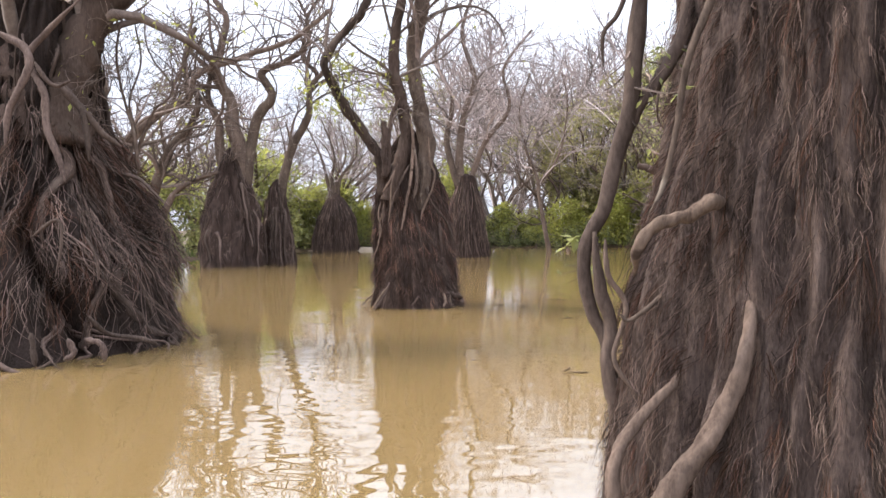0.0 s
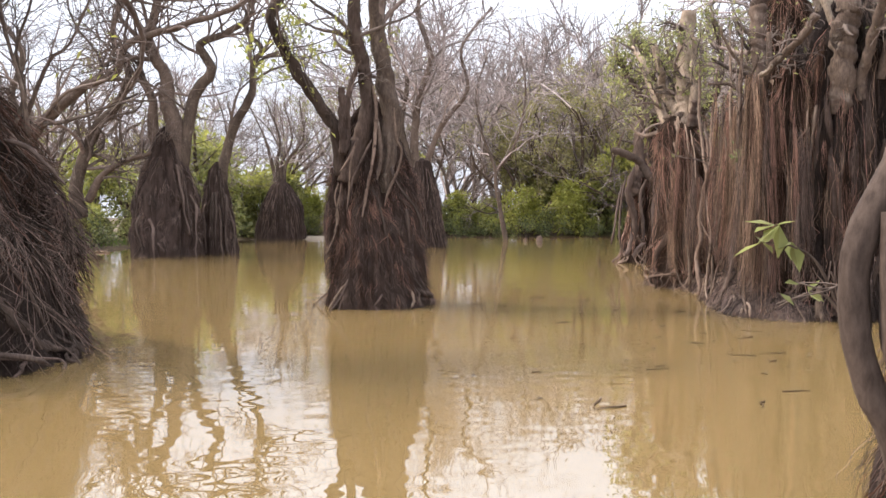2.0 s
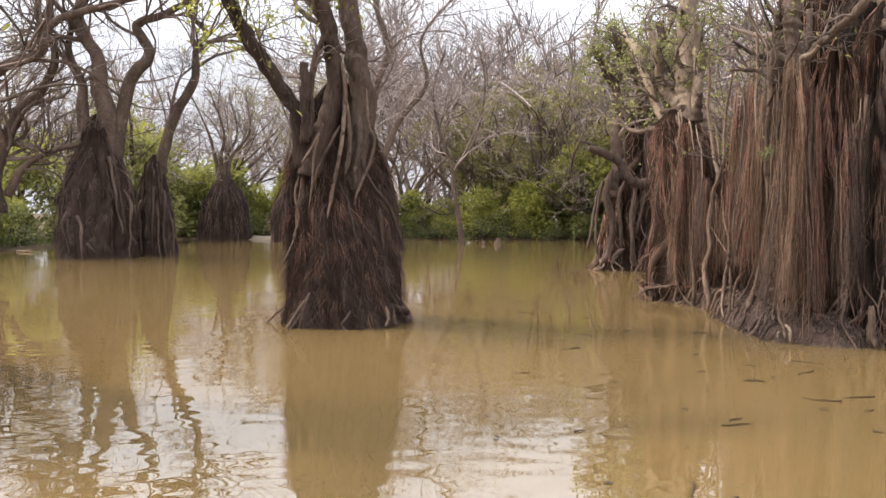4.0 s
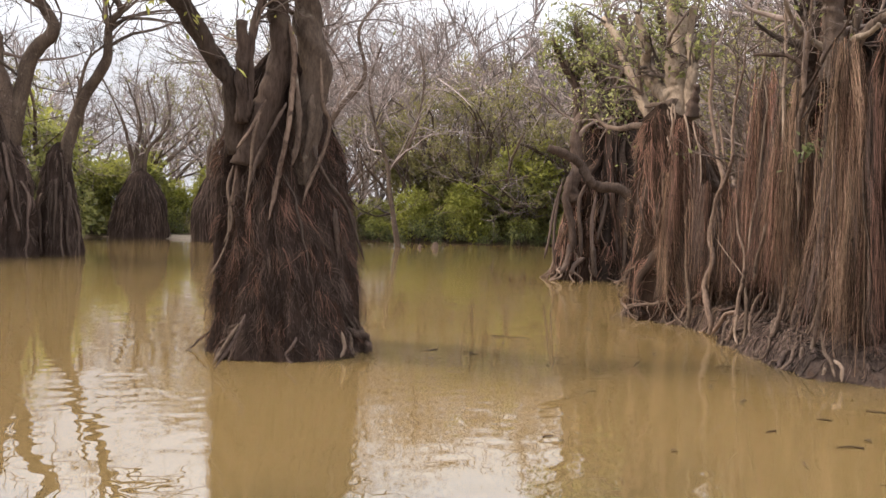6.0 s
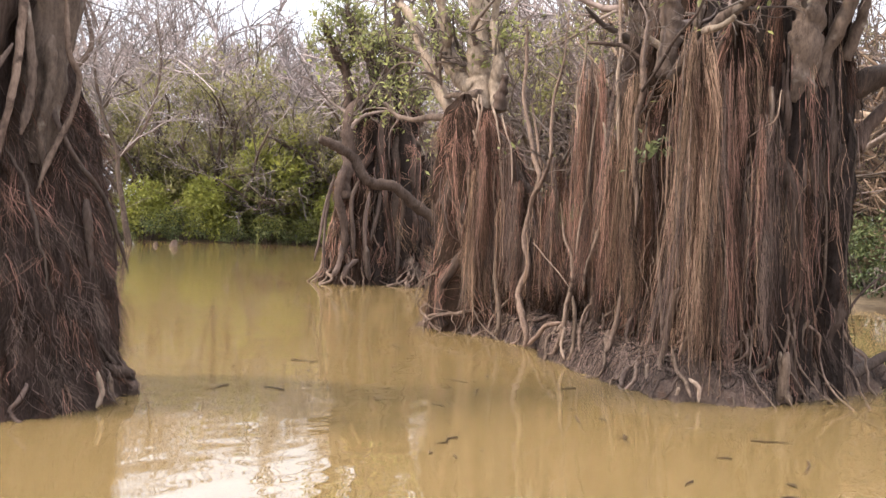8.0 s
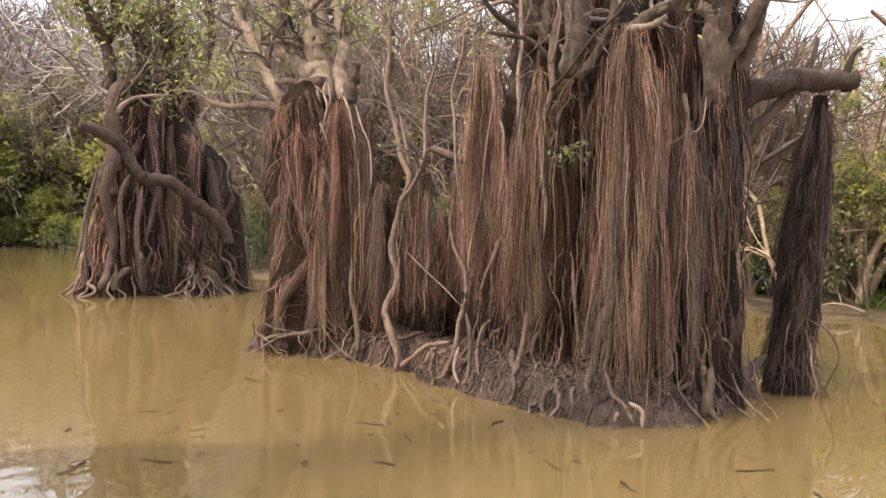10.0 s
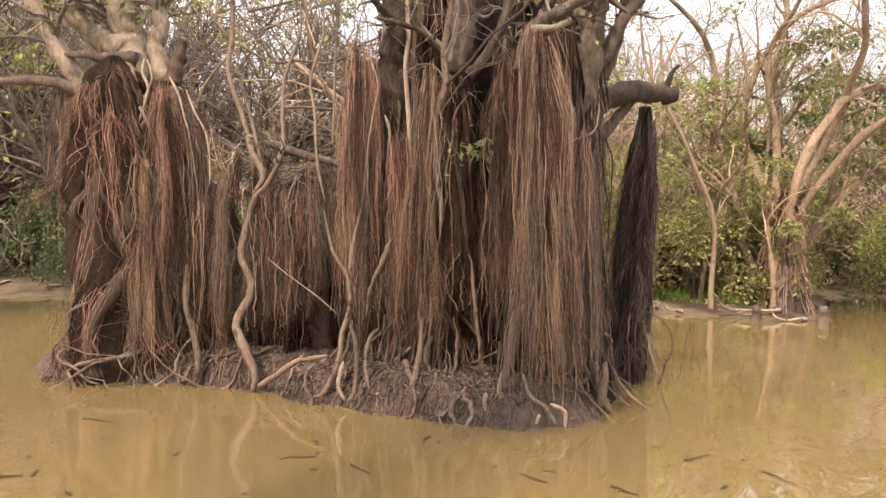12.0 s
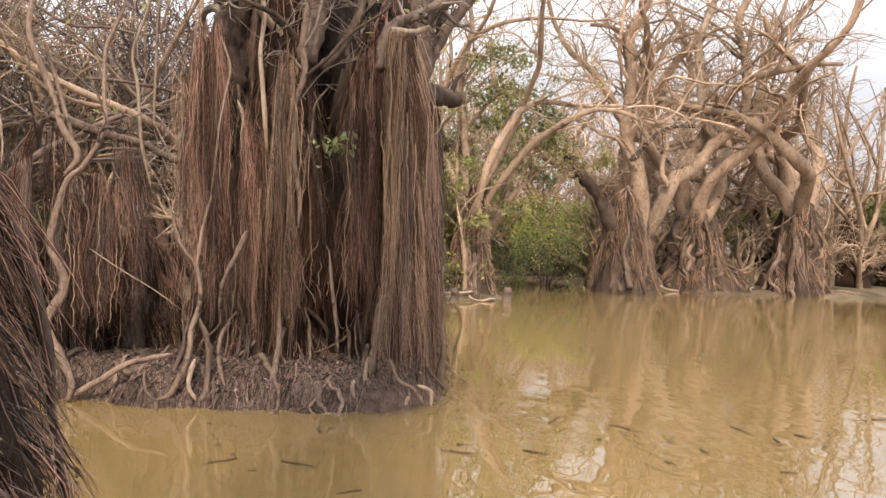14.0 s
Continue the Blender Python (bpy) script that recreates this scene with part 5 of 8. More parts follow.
def foot_roots(parent, base, rng, n, span, lift, thick):
    """Crooked bare roots that leave the foot of a tree, fork and grip the mound down to the water."""
    edge = np.array(ISLAND[:6])
    for k in range(n):
        st = 18
        s = np.linspace(0, 1, st)
        y = rng.uniform(*span)
        x0 = float(np.interp(y, [10.9, 12, 13.2, 14, 15, 15.9], [4.9, 4.3, 4.45, 4.65, 4.55, 4.3])) + rng.uniform(0.04, 0.16)
        x1 = float(np.interp(y, edge[::-1, 1], edge[::-1, 0])) + rng.uniform(-0.05, 0.22)
        z0, r = rng.uniform(*lift), math.exp(rng.uniform(math.log(thick[0]), math.log(thick[1])))
        mat = (M_ROOT, M_ROOT_DARK, M_ROOT_DARK)[k % 3]
        kink = np.cumsum(rng.normal(0, 0.008, st)) + rng.normal(0, 0.12) * s
        for fork in range(rng.integers(1, 4)):
            part_way = s > 0.55
            toe = rng.normal(0, 0.16) * np.maximum(s - 0.55, 0) * (fork > 0)
            px, py = x0 + (x1 - x0) * s**1.7, y + kink + toe
            R = r * (1 + 0.18 * np.sin(s * rng.uniform(8, 16) + rng.uniform(0, 6))) * (0.45 + 0.55 * np.minimum(s * 2.5, 1)) * (1 - 0.4 * s) * (1 if fork == 0 else 0.6)
            pz = np.maximum(np.maximum(mound_height(px, py), -0.08) + R * 0.6, z0 * (1 - s * 1.25))
            P = np.stack([px, py, pz], -1)
            if fork:
                P, R = P[part_way], R[part_way]
            part("root", tubes(Soup(), P[None], R[None], 7, True, knobbly(rng, 1, len(R), 7, 0.2)).mesh("root", mat, base), parent)


def pillar(t, base, rng, at, r, h, seed, core_mat, fibre_mat, n, seen, lean=(0, 0), stout=8, lumps=0.11, thick=1.0, flare=1.25, top=0.45, crown=2):
    """A root-clad pillar of a tree: a core toned near-black for shade, hanging strands and stouter roots."""
    sk = Skirt((*at, 0), [(-0.4, r * flare * 1.08, r * flare * 1.05), (0.1, r * flare, r * flare * 0.97), (0.45, r * (1 + (flare - 1) * 0.4), r * (1 + (flare - 1) * 0.3)), (h * 0.4, r, r), (h * 0.65, r * 0.93, r * 0.93),
                          (h * 0.86, r * (0.4 + top * 0.6), r * (0.4 + top * 0.6)), (h * 0.95, r * top * 0.8, r * top * 0.8), (h, 0.02, 0.02)], seed, lumps, lean)
    sk.groove(seed + 500, max(6, int(9 + r * 12)), (0.22, 0.55), (0.08, 0.24))
    core = dress(t, base, rng, sk, r, h, core_mat, fibre_mat, n, seen, stout, thick)
    # the stems that leave its head
    for k in range(crown):
        ang = rng.uniform(0, 6.28)
        st = sk.at(np.array(ang), np.array(h - rng.uniform(0.1, 0.6)), -0.5 * r)
        P = grow(rng, [st], [(0.35 * math.cos(ang), 0.35 * math.sin(ang), 1)], [rng.uniform(1.6, 3.4)], 26, 0.13, 0.05)[0]
        R = np.linspace(1, 0.3, 26) * rng.uniform(0.10, 0.26) * r
        part("limb", tubes(Soup(), P[None], R[None], 9, True, knobbly(rng, 1, 26, 9, 0.16)).mesh("limb", M_BARK_PALE if k % 3 == 0 else M_BARK, base), t)
    return sk, core


def dress(t, base, rng, sk, r, h, core_mat, fibre_mat, n, seen, stout=8, thick=1.0):
    """Clads the core of a root-clad stem with strands, ropes and stouter roots."""
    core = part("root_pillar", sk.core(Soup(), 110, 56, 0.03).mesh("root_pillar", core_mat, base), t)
    s = Soup()
    tiers = max(10, n // 46)
    tones = ((fibre_mat, 0.40), (M_FIBRE_DEEP, 0.32), (M_FIBRE_GOLD if fibre_mat is M_FIBRE_WARM else M_FIBRE_WARM, 0.28))
    for mat, share in tones:
        q = s if mat is fibre_mat else Soup()
        sk.fringe(q, rng, max(4, int(tiers * share)), 34, (0.5, h * 0.98), (0.3, 1.3), (0.0010 * thick, 0.0034 * thick), seen, (0.08, 0.24), (0.03, 0.05 + 0.24 * r), 0.06, 8, 0.060, 0.010, 0.16)
        if mat is not fibre_mat:
            part("root_mat", q.mesh("root_mat", mat, base), core, "dark brown root strands" if mat is M_FIBRE_DEEP else "sunlit tan root strands", "stuff")
    sk.fringe(s, rng, 12, 22, (h * 0.86, h + 0.12), (0.4, 1.2), (0.0010 * thick, 0.0034 * thick), (0, 6.2832), (0.2, 0.6), (0.03, 0.03 + 0.15 * r), 0.08, 7, 0.035, 0.006)
    sk.fringe(s, rng, tiers // 2, 16, (0.3, 1.0), (0.25, 0.8), (0.0010 * thick, 0.0032 * thick), seen, (0.10, 0.3), (0.03, 0.10), 0.14, 6, 0.035, 0.007)
    sk.hang(s, rng, int(n * 0.09), (0.4, h * 0.97), (0.3, 1.4), (0.0016 * thick, 0.0075 * thick), 9, (0.0, 0.16), 0.08, 0, seen, 0.08, kink=0.006, curl=0.06)
    part("root_mat", s.mesh("root_mat", fibre_mat, base), core, "hanging brown aerial root strands", "stuff")
    web = sk.hang(Soup(), rng, int(16 + n * 0.03), (0.3, h), (0.4, 1.4), (0.0014 * thick, 0.004 * thick), 15, (0.05, 0.16), 0.06, 0, seen, 0.14, kink=0.008, curl=0.14)
    part("root_mat", web.mesh("root_mat", M_FIBRE_GOLD, base), core, "thin pale roots woven across the strands", "stuff")
    sk.roots(core, rng, stout, (0.8, h * 0.97), (0.8, 2.6), (0.004 * thick, 0.013 * thick), M_ROOT_DARK, base, (0.02, 0.14), seen, 0.05, steps=26)
    sk.roots(core, rng, stout // 2, (0.8, h * 0.97), (0.8, 2.0), (0.006 * thick, 0.02 * thick), M_ROOT, base, (0.0, 0.10), seen, 0.05, steps=26)
    sk.roots(core, rng, stout, (0.25, 0.8), (0.7, 1.2), (0.007 * thick, 0.022 * thick), M_ROOT, base, (0.04, 0.16), seen, 0.10, 0.3)
    bundles(core, base, rng, sk, max(3, int(stout * 0.7)), seen, (0.06 * r + 0.012, 0.13 * r + 0.018), (h * 0.5, h * 0.98), (-0.05, 0.6), M_BARK_DARK, fibre_mat,
            40, (0.0016 * thick, 0.005 * thick), 0.08)
    return core


def sheaf(parent, base, rng, top, foot, half, n, mat, hem, label):
    """Thin roots that hang close together from one place: locks of several tones that cross, part and close again, with a ragged hem."""
    steps = 14
    s = np.linspace(0, 1, steps)[None]
    top, foot = np.array(top), np.array(foot)
    n = int(n * 1.1)
    locks = max(8, n // 22)
    k = rng.integers(0, locks, n)
    lu, lv = rng.uniform(-1, 1, locks), rng.normal(0, 0.8, locks)
    reach = 1 - hem * rng.uniform(0, 1, locks) ** 1.5
    sway = rng.normal(0, 0.028, (locks, 1)) * np.sin(rng.uniform(2, 6, (locks, 1)) * s + rng.uniform(0, 6.28, (locks, 1))) + np.cumsum(rng.normal(0, 0.007, (locks, steps)), 1) + rng.normal(0, 0.05, (locks, 1)) * s
    u = (lu[k] + rng.normal(0, 0.15, n))[:, None] * (0.6 + 0.4 * s**0.6) * half + sway[k] + np.cumsum(rng.normal(0, 0.006, (n, steps)), 1)
    v = (lv[k] + rng.normal(0, 0.15, n))[:, None] * (0.5 + 0.5 * s) * half + np.cumsum(rng.normal(0, 0.006, (n, steps)), 1)
    start = rng.uniform(-0.05, 0.10, n) + 0.7 * ((rng.uniform(0, 1, locks) < 0.6) * rng.uniform(0, 1, locks))[k]
    end = np.maximum(np.minimum(reach[k], start + rng.uniform(0.25, 1.0, locks)[k]) * rng.uniform(0.75, 1.0, n), start + 0.10)
    f = (start[:, None] + (end - start)[:, None] * s)[..., None]
    P = top * (1 - f) + foot * f + np.stack([v, u, 0 * u], -1)
    R = np.exp(rng.uniform(math.log(0.0009), math.log(0.0026), n))[:, None] * (1.0 - 0.5 * s)
    tone = rng.choice(3, locks, p=(0.62, 0.20, 0.18))[k]
    for i, m in enumerate((mat, M_FIBRE_DEEP, M_FIBRE_DARK if mat is not M_FIBRE_DARK else M_FIBRE_WARM)):
        if (tone == i).any():
            part("root_sheaf", tubes(Soup(), P[tone == i], R[tone == i], 3).mesh("root_sheaf", m, base), parent, label, "stuff")
    # bare rootlets that wander across it
    q, st = 2 + n // 130, 24
    s = np.linspace(0, 1, st)[None]
    a = rng.uniform(0, 0.55, q)[:, None]
    f = np.minimum(a + rng.uniform(0.25, 0.7, q)[:, None] * s, 1.0)[..., None]
    u = rng.uniform(-1.1, 1.1, q)[:, None] * half + np.cumsum(rng.normal(0, 0.006, (q, st)), 1) + rng.normal(0, 0.03, (q, 1)) * np.sin(rng.uniform(2, 7, (q, 1)) * s + rng.uniform(0, 6.28, (q, 1)))
    v = -half * rng.uniform(0.7, 1.2, q)[:, None] + np.cumsum(rng.normal(0, 0.005, (q, st)), 1)
    P = top * (1 - f) + foot * f + np.stack([v, u, 0 * u], -1)
    for p, r in zip(P, np.exp(rng.uniform(math.log(0.0025), math.log(0.007), q))):
        part("rootlet", tubes(Soup(), p[None], np.linspace(r, r * 0.6, st)[None], 5).mesh("rootlet", M_ROOT if r > 0.0045 else M_FIBRE_GOLD, base), parent)


def island_white_tree():
    base = (4.85, 15.1, 0.1)
    rng = np.random.default_rng(81)
    t = thing("tree", base, "pollarded swamp tree with pale knotted limbs and brown root curtains", "tree", SKIRTED)
    # a long wedge of roots, tall at one end and sloping away from it
    sk = Skirt((4.96, 14.95, 0), [(-0.4, 1.20, 0.52), (0.1, 1.14, 0.48), (0.4, 1.08, 0.44), (1.07, 0.98, 0.40), (1.66, 0.78, 0.37), (2.03, 0.61, 0.34), (2.5, 0.45, 0.29), (2.8, 0.30, 0.24), (3.0, 0.02, 0.02)], 18, 0.09,
               (-0.21, 0.185), -41.3).groove(518, 16, (0.2, 0.5), (0.07, 0.2))
    core = dress(t, base, rng, sk, 0.5, 2.8, M_CORE_WARM_SHADE, M_FIBRE_WARM, 1500, (2.9, 6.5), 12)
    foot_roots(t, base, rng, 16, (14.1, 15.7), (0.2, 0.6), (0.006, 0.02))
    hold = []
    limb(t, base, rng, [(4.55, 15.42, 2.51), (4.55, 15.46, 2.89), (4.55, 15.54, 3.16), (4.55, 15.62, 3.44), (4.55, 15.73, 3.83), (4.55, 15.81, 4.27), (4.55, 15.76, 4.81)], 0.21, 0.13, M_BARK_PALE, "trunk", "thick pale knotted trunk", hold, 44, 16, 0.13, True)
    limb(t, base, rng, [(4.50, 15.52, 3.07), (4.45, 15.75, 3.19), (4.40, 15.91, 3.33), (4.35, 15.99, 3.46), (4.30, 15.99, 3.65), (4.25, 15.86, 3.94), (4.20, 15.95, 4.30)], 0.14, 0.06, M_BARK_PALE, "limb", "pale swollen knobbed limb", hold, 36, 14, 0.15)
    limb(t, base, rng, [(4.55, 15.75, 2.49), (4.47, 15.96, 2.78), (4.39, 16.09, 2.96), (4.31, 16.26, 3.25), (4.24, 16.43, 3.56), (4.16, 16.56, 3.81), (4.08, 16.63, 4.11), (4.00, 16.97, 4.54)], 0.12, 0.055, M_BARK_PALE, "limb", "pale slanting limb", hold, 40, 12, 0.14)
    limb(t, base, rng, [(4.45, 15.87, 2.67), (4.36, 16.12, 2.76), (4.27, 16.37, 2.79), (4.18, 16.69, 2.78), (4.09, 17.02, 2.85), (4.00, 17.27, 3.05)], 0.07, 0.03, M_BARK, "limb", "", hold, 36, 10, 0.16)
    limb(t, base, rng, [(4.45, 15.32, 2.98), (4.40, 15.64, 3.00), (4.35, 15.86, 3.03), (4.30, 16.09, 3.04)], 0.085, 0.025, M_BARK, "limb", "grey dead snag", None, 24, 10, 0.2)
    limb(t, base, rng, [(4.60, 15.14, 2.78), (4.60, 15.24, 3.10), (4.60, 15.22, 3.32), (4.60, 15.30, 3.59), (4.60, 15.41, 3.93), (4.60, 15.33, 4.30)], 0.1, 0.05, M_BARK_PALE, "limb", "", hold, 36, 10, 0.2)
    limb(t, base, rng, [(4.50, 14.96, 2.75), (4.50, 14.94, 2.92), (4.50, 14.91, 3.05), (4.50, 14.87, 3.17)], 0.1, 0.045, M_BARK_DARK, "limb", "dark broken stump", None, 18, 10, 0.28)
    limb(t, base, rng, [(4.35, 14.90, 2.79), (4.35, 14.79, 2.61), (4.35, 14.73, 2.43), (4.35, 14.67, 2.27)], 0.014, 0.008, M_ROOT_PALE, "root", "", None, 36, 9, 0.16)
    limb(t, base, rng, [(4.30, 15.14, 2.95), (4.29, 15.14, 2.81), (4.28, 15.07, 2.66), (4.26, 15.12, 2.42), (4.25, 15.17, 2.32)], 0.018, 0.01, M_ROOT_PALE, "root", "", None, 36, 9, 0.16)
    limb(t, base, rng, [(4.30, 15.10, 2.94), (4.30, 15.05, 2.76), (4.30, 15.13, 2.58), (4.30, 15.10, 2.46)], 0.013, 0.008, M_ROOT_PALE, "root", "", None, 36, 9, 0.16)
    limb(t, base, rng, [(4.40, 14.75, 2.67), (4.40, 14.65, 2.46), (4.40, 14.53, 2.27), (4.40, 14.48, 2.00), (4.40, 14.48, 1.79)], 0.012, 0.008, M_ROOT_PALE, "root", "", None, 36, 9, 0.16)
    limb(t, base, rng, [(4.28, 15.00, 2.48), (4.28, 15.13, 2.31), (4.28, 15.19, 2.19), (4.28, 15.09, 2.07), (4.28, 15.02, 1.88), (4.28, 14.96, 1.71)], 0.024, 0.016, M_ROOT, "root", "", None, 36, 9, 0.16)
    limb(t, base, rng, [(4.30, 15.38, 2.72), (4.30, 15.33, 2.49), (4.30, 15.21, 2.28), (4.30, 15.26, 2.16)], 0.02, 0.012, M_ROOT, "root", "", None, 36, 9, 0.16)
    limb(t, base, rng, [(4.30, 15.28, 2.89), (4.30, 15.22, 2.72), (4.30, 15.20, 2.46), (4.30, 15.21, 2.25)], 0.018, 0.012, M_ROOT, "root", "", None, 36, 9, 0.16)
    limb(t, base, rng, [(4.35, 14.66, 1.08), (4.34, 14.64, 0.69), (4.33, 14.56, 0.47), (4.31, 14.49, 0.22), (4.30, 14.54, -0.05)], 0.026, 0.03, M_ROOT, "root", "", None, 36, 9, 0.16)
    limb(t, base, rng, [(4.42, 15.46, 0.57), (4.42, 15.40, 0.36), (4.42, 15.43, 0.17)], 0.022, 0.02, M_ROOT_PALE, "root", "bleached bare root", None, 36, 9, 0.16)
    limb(t, base, rng, [(4.70, 16.01, 0.68), (4.67, 15.99, 0.46), (4.65, 16.08, 0.26), (4.62, 16.22, 0.03), (4.60, 16.29, -0.18)], 0.016, 0.016, M_ROOT, "root", "", None, 36, 9, 0.16)
    limb(t, base, rng, [(4.50, 15.96, 0.09), (4.48, 15.62, 0.16), (4.47, 15.33, 0.09), (4.45, 15.26, -0.06)], 0.02, 0.016, M_ROOT, "root", "", None, 36, 9, 0.16)
    limb(t, base, rng, [(4.50, 16.02, -0.19), (4.50, 15.83, 0.02), (4.50, 15.56, 0.12)], 0.02, 0.014, M_ROOT, "root", "", None, 36, 9, 0.16)
    sheaf(t, base, rng, (4.45, 16.20, 2.78), (4.45, 16.14, 1.19), 0.2, 260, M_FIBRE_GOLD, 0.5, "sparse curtain of thin hanging roots")
    sheaf(t, base, rng, (4.55, 15.88, 2.57), (4.55, 15.76, 0.18), 0.12, 420, M_FIBRE_DARK, 0.2, "grey-brown sheaf of hanging roots")
    sheaf(t, base, rng, (4.28, 15.07, 1.94), (4.28, 14.95, 0.12), 0.14, 600, M_FIBRE_GOLD, 0.12, "tan sheaf of hanging roots")
    sheaf(t, base, rng, (4.33, 14.94, 2.64), (4.33, 14.80, 0.40), 0.15, 520, M_FIBRE_WARM, 0.3, "brown sheaf of hanging roots")
    sheaf(t, base, rng, (4.35, 15.41, 2.39), (4.35, 15.36, 1.31), 0.15, 380, M_FIBRE_WARM, 0.4, "brown sheaf of hanging roots")
    # The next two sheaves are dark fibre standing in for the shadowed slope.
    sheaf(t, base, rng, (4.42, 14.66, 2.47), (4.42, 14.52, 0.21), 0.15, 380, M_FIBRE_DEEP, 0.3, "dark sheaf of hanging roots")
    sheaf(t, base, rng, (4.42, 14.33, 1.80), (4.42, 14.29, 0.17), 0.16, 380, M_FIBRE_DARK, 0.3, "dark sheaf of hanging roots")
    twigs(t, base, rng, hold, (50, 220, 600), M_TWIG, (0.25, 0.6), (M_LEAF, 900, 0.09), lo=0.35)


def island_low_curtain():
    base = (5.2, 13.8, 0.15)
    rng = np.random.default_rng(91)
    t = thing("root_stump", base, "low stump smothered in tangled brown roots between two trees", "stump", "")
    seen = (2.2, 5.4)
    pillar(t, base, rng, (5.3, 13.95), 0.38, 1.6, 19, M_CORE_SHADE, M_FIBRE_DARK, 800, seen, (0.0, 0.05), 8, crown=0)
    pillar(t, base, rng, (5.35, 13.5), 0.26, 1.3, 38, M_CORE_SHADE, M_FIBRE_WARM, 500, seen, (0.0, 0.1), 5, crown=0)
    hold = []
    limb(t, base, rng, [(4.28, 13.91, 0.01), (4.29, 13.89, 0.16), (4.29, 13.98, 0.34), (4.30, 14.09, 0.54), (4.31, 14.07, 0.67), (4.32, 13.99, 0.84), (4.33, 14.00, 1.00), (4.33, 14.10, 1.20), (4.34, 14.07, 1.45), (4.35, 14.00, 1.70), (4.36, 13.88, 1.84), (4.36, 13.75, 2.13), (4.37, 13.76, 2.44), (4.38, 13.75, 2.78), (4.38, 13.63, 3.12), (4.39, 13.62, 3.41), (4.40, 13.60, 3.71)], 0.05, 0.014, M_ROOT, "stem", "sinuous reddish climbing stem", hold, 90, 11, 0.14)
    limb(t, base, rng, [(4.40, 14.03, 1.72), (4.40, 13.93, 1.89), (4.40, 14.05, 2.10), (4.40, 14.15, 2.40), (4.40, 14.31, 2.81), (4.40, 14.28, 3.16), (4.40, 14.29, 3.46), (4.40, 14.30, 3.77)], 0.03, 0.02, M_ROOT, "stem", "pale slender stem", hold, 60, 10, 0.12)
    limb(t, base, rng, [(4.45, 14.22, 2.76), (4.45, 14.12, 2.46), (4.45, 14.03, 2.16), (4.45, 13.98, 1.99)], 0.015, 0.018, M_ROOT, "stem", "", None, 30, 8, 0.12)
    limb(t, base, rng, [(5.30, 14.42, 2.31), (5.25, 13.97, 2.17), (5.20, 13.64, 2.08), (5.15, 13.41, 1.96), (5.10, 13.12, 1.86)], 0.045, 0.03, M_BARK, "limb", "pale slanting limb", None, 30, 10, 0.16)
    limb(t, base, rng, [(4.60, 13.42, 1.67), (4.60, 13.51, 2.04), (4.60, 13.55, 2.47), (4.60, 13.60, 2.77), (4.60, 13.49, 3.17), (4.60, 13.54, 3.67)], 0.016, 0.012, M_ROOT_PALE, "stem", "", hold, 50, 8, 0.1)
    limb(t, base, rng, [(4.20, 12.89, 1.62), (4.20, 12.95, 1.37), (4.20, 12.99, 1.07)], 0.01, 0.014, M_ROOT_PALE, "stem", "", None, 36, 9, 0.16)
    limb(t, base, rng, [(4.80, 13.46, 2.19), (4.80, 13.46, 2.55), (4.80, 13.45, 3.07), (4.80, 13.42, 3.73)], 0.012, 0.012, M_ROOT_PALE, "stem", "", hold, 40, 7, 0.1)
    limb(t, base, rng, [(5.00, 14.50, 3.55), (5.00, 14.19, 3.59), (5.00, 13.95, 3.63), (5.00, 13.65, 3.71)], 0.012, 0.012, M_BARK, "limb", "", hold, 24, 7, 0.1)
    limb(t, base, rng, [(4.90, 13.36, 3.04), (4.90, 13.58, 2.98), (4.90, 13.88, 3.02), (4.90, 14.18, 3.02), (4.90, 14.52, 3.20)], 0.008, 0.014, M_BARK, "limb", "", hold, 24, 7, 0.1)
    limb(t, base, rng, [(4.90, 14.04, 2.58), (4.90, 13.80, 2.58), (4.90, 13.45, 2.54), (4.90, 13.17, 2.49)], 0.014, 0.012, M_BARK, "limb", "", None, 24, 7, 0.1)
    limb(t, base, rng, [(5.00, 13.63, 0.19), (5.00, 13.62, 0.62), (5.00, 13.66, 1.10), (5.00, 13.75, 1.37)], 0.1, 0.07, M_BARK, "stem", "", None, 24, 10, 0.16)
    limb(t, base, rng, [(4.18, 13.14, 0.39), (4.23, 13.46, 0.31), (4.28, 13.67, 0.17), (4.33, 13.94, 0.01)], 0.024, 0.024, M_ROOT, "root", "bare root arched over the water", None, 26, 9, 0.14)
    limb(t, base, rng, [(4.25, 13.79, 1.18), (4.25, 13.55, 1.02), (4.25, 13.30, 0.87), (4.25, 13.08, 0.71)], 0.004, 0.004, M_ROOT_PALE, "stem", "thin straight dead twig", None, 12, 6, 0.05)
    sheaf(t, base, rng, (4.50, 13.79, 1.73), (4.50, 13.81, 0.45), 0.18, 480, M_FIBRE_WARM, 0.35, "brown sheaf of hanging roots")
    sheaf(t, base, rng, (4.70, 13.63, 1.31), (4.70, 13.66, 0.39), 0.15, 300, M_FIBRE_DEEP, 0.3, "dark sheaf of hanging roots")
    sheaf(t, base, rng, (4.45, 14.01, 1.55), (4.45, 13.95, 0.40), 0.15, 360, M_FIBRE_DARK, 0.3, "grey-brown sheaf of hanging roots")
    sheaf(t, base, rng, (4.85, 14.25, 2.1), (4.8, 14.2, 0.35), 0.2, 420, M_FIBRE_DEEP, 0.3, "dark sheaf of hanging roots")
    sheaf(t, base, rng, (5.0, 13.75, 2.05), (4.95, 13.75, 0.35), 0.24, 460, M_FIBRE_DARK, 0.3, "grey-brown sheaf of hanging roots")
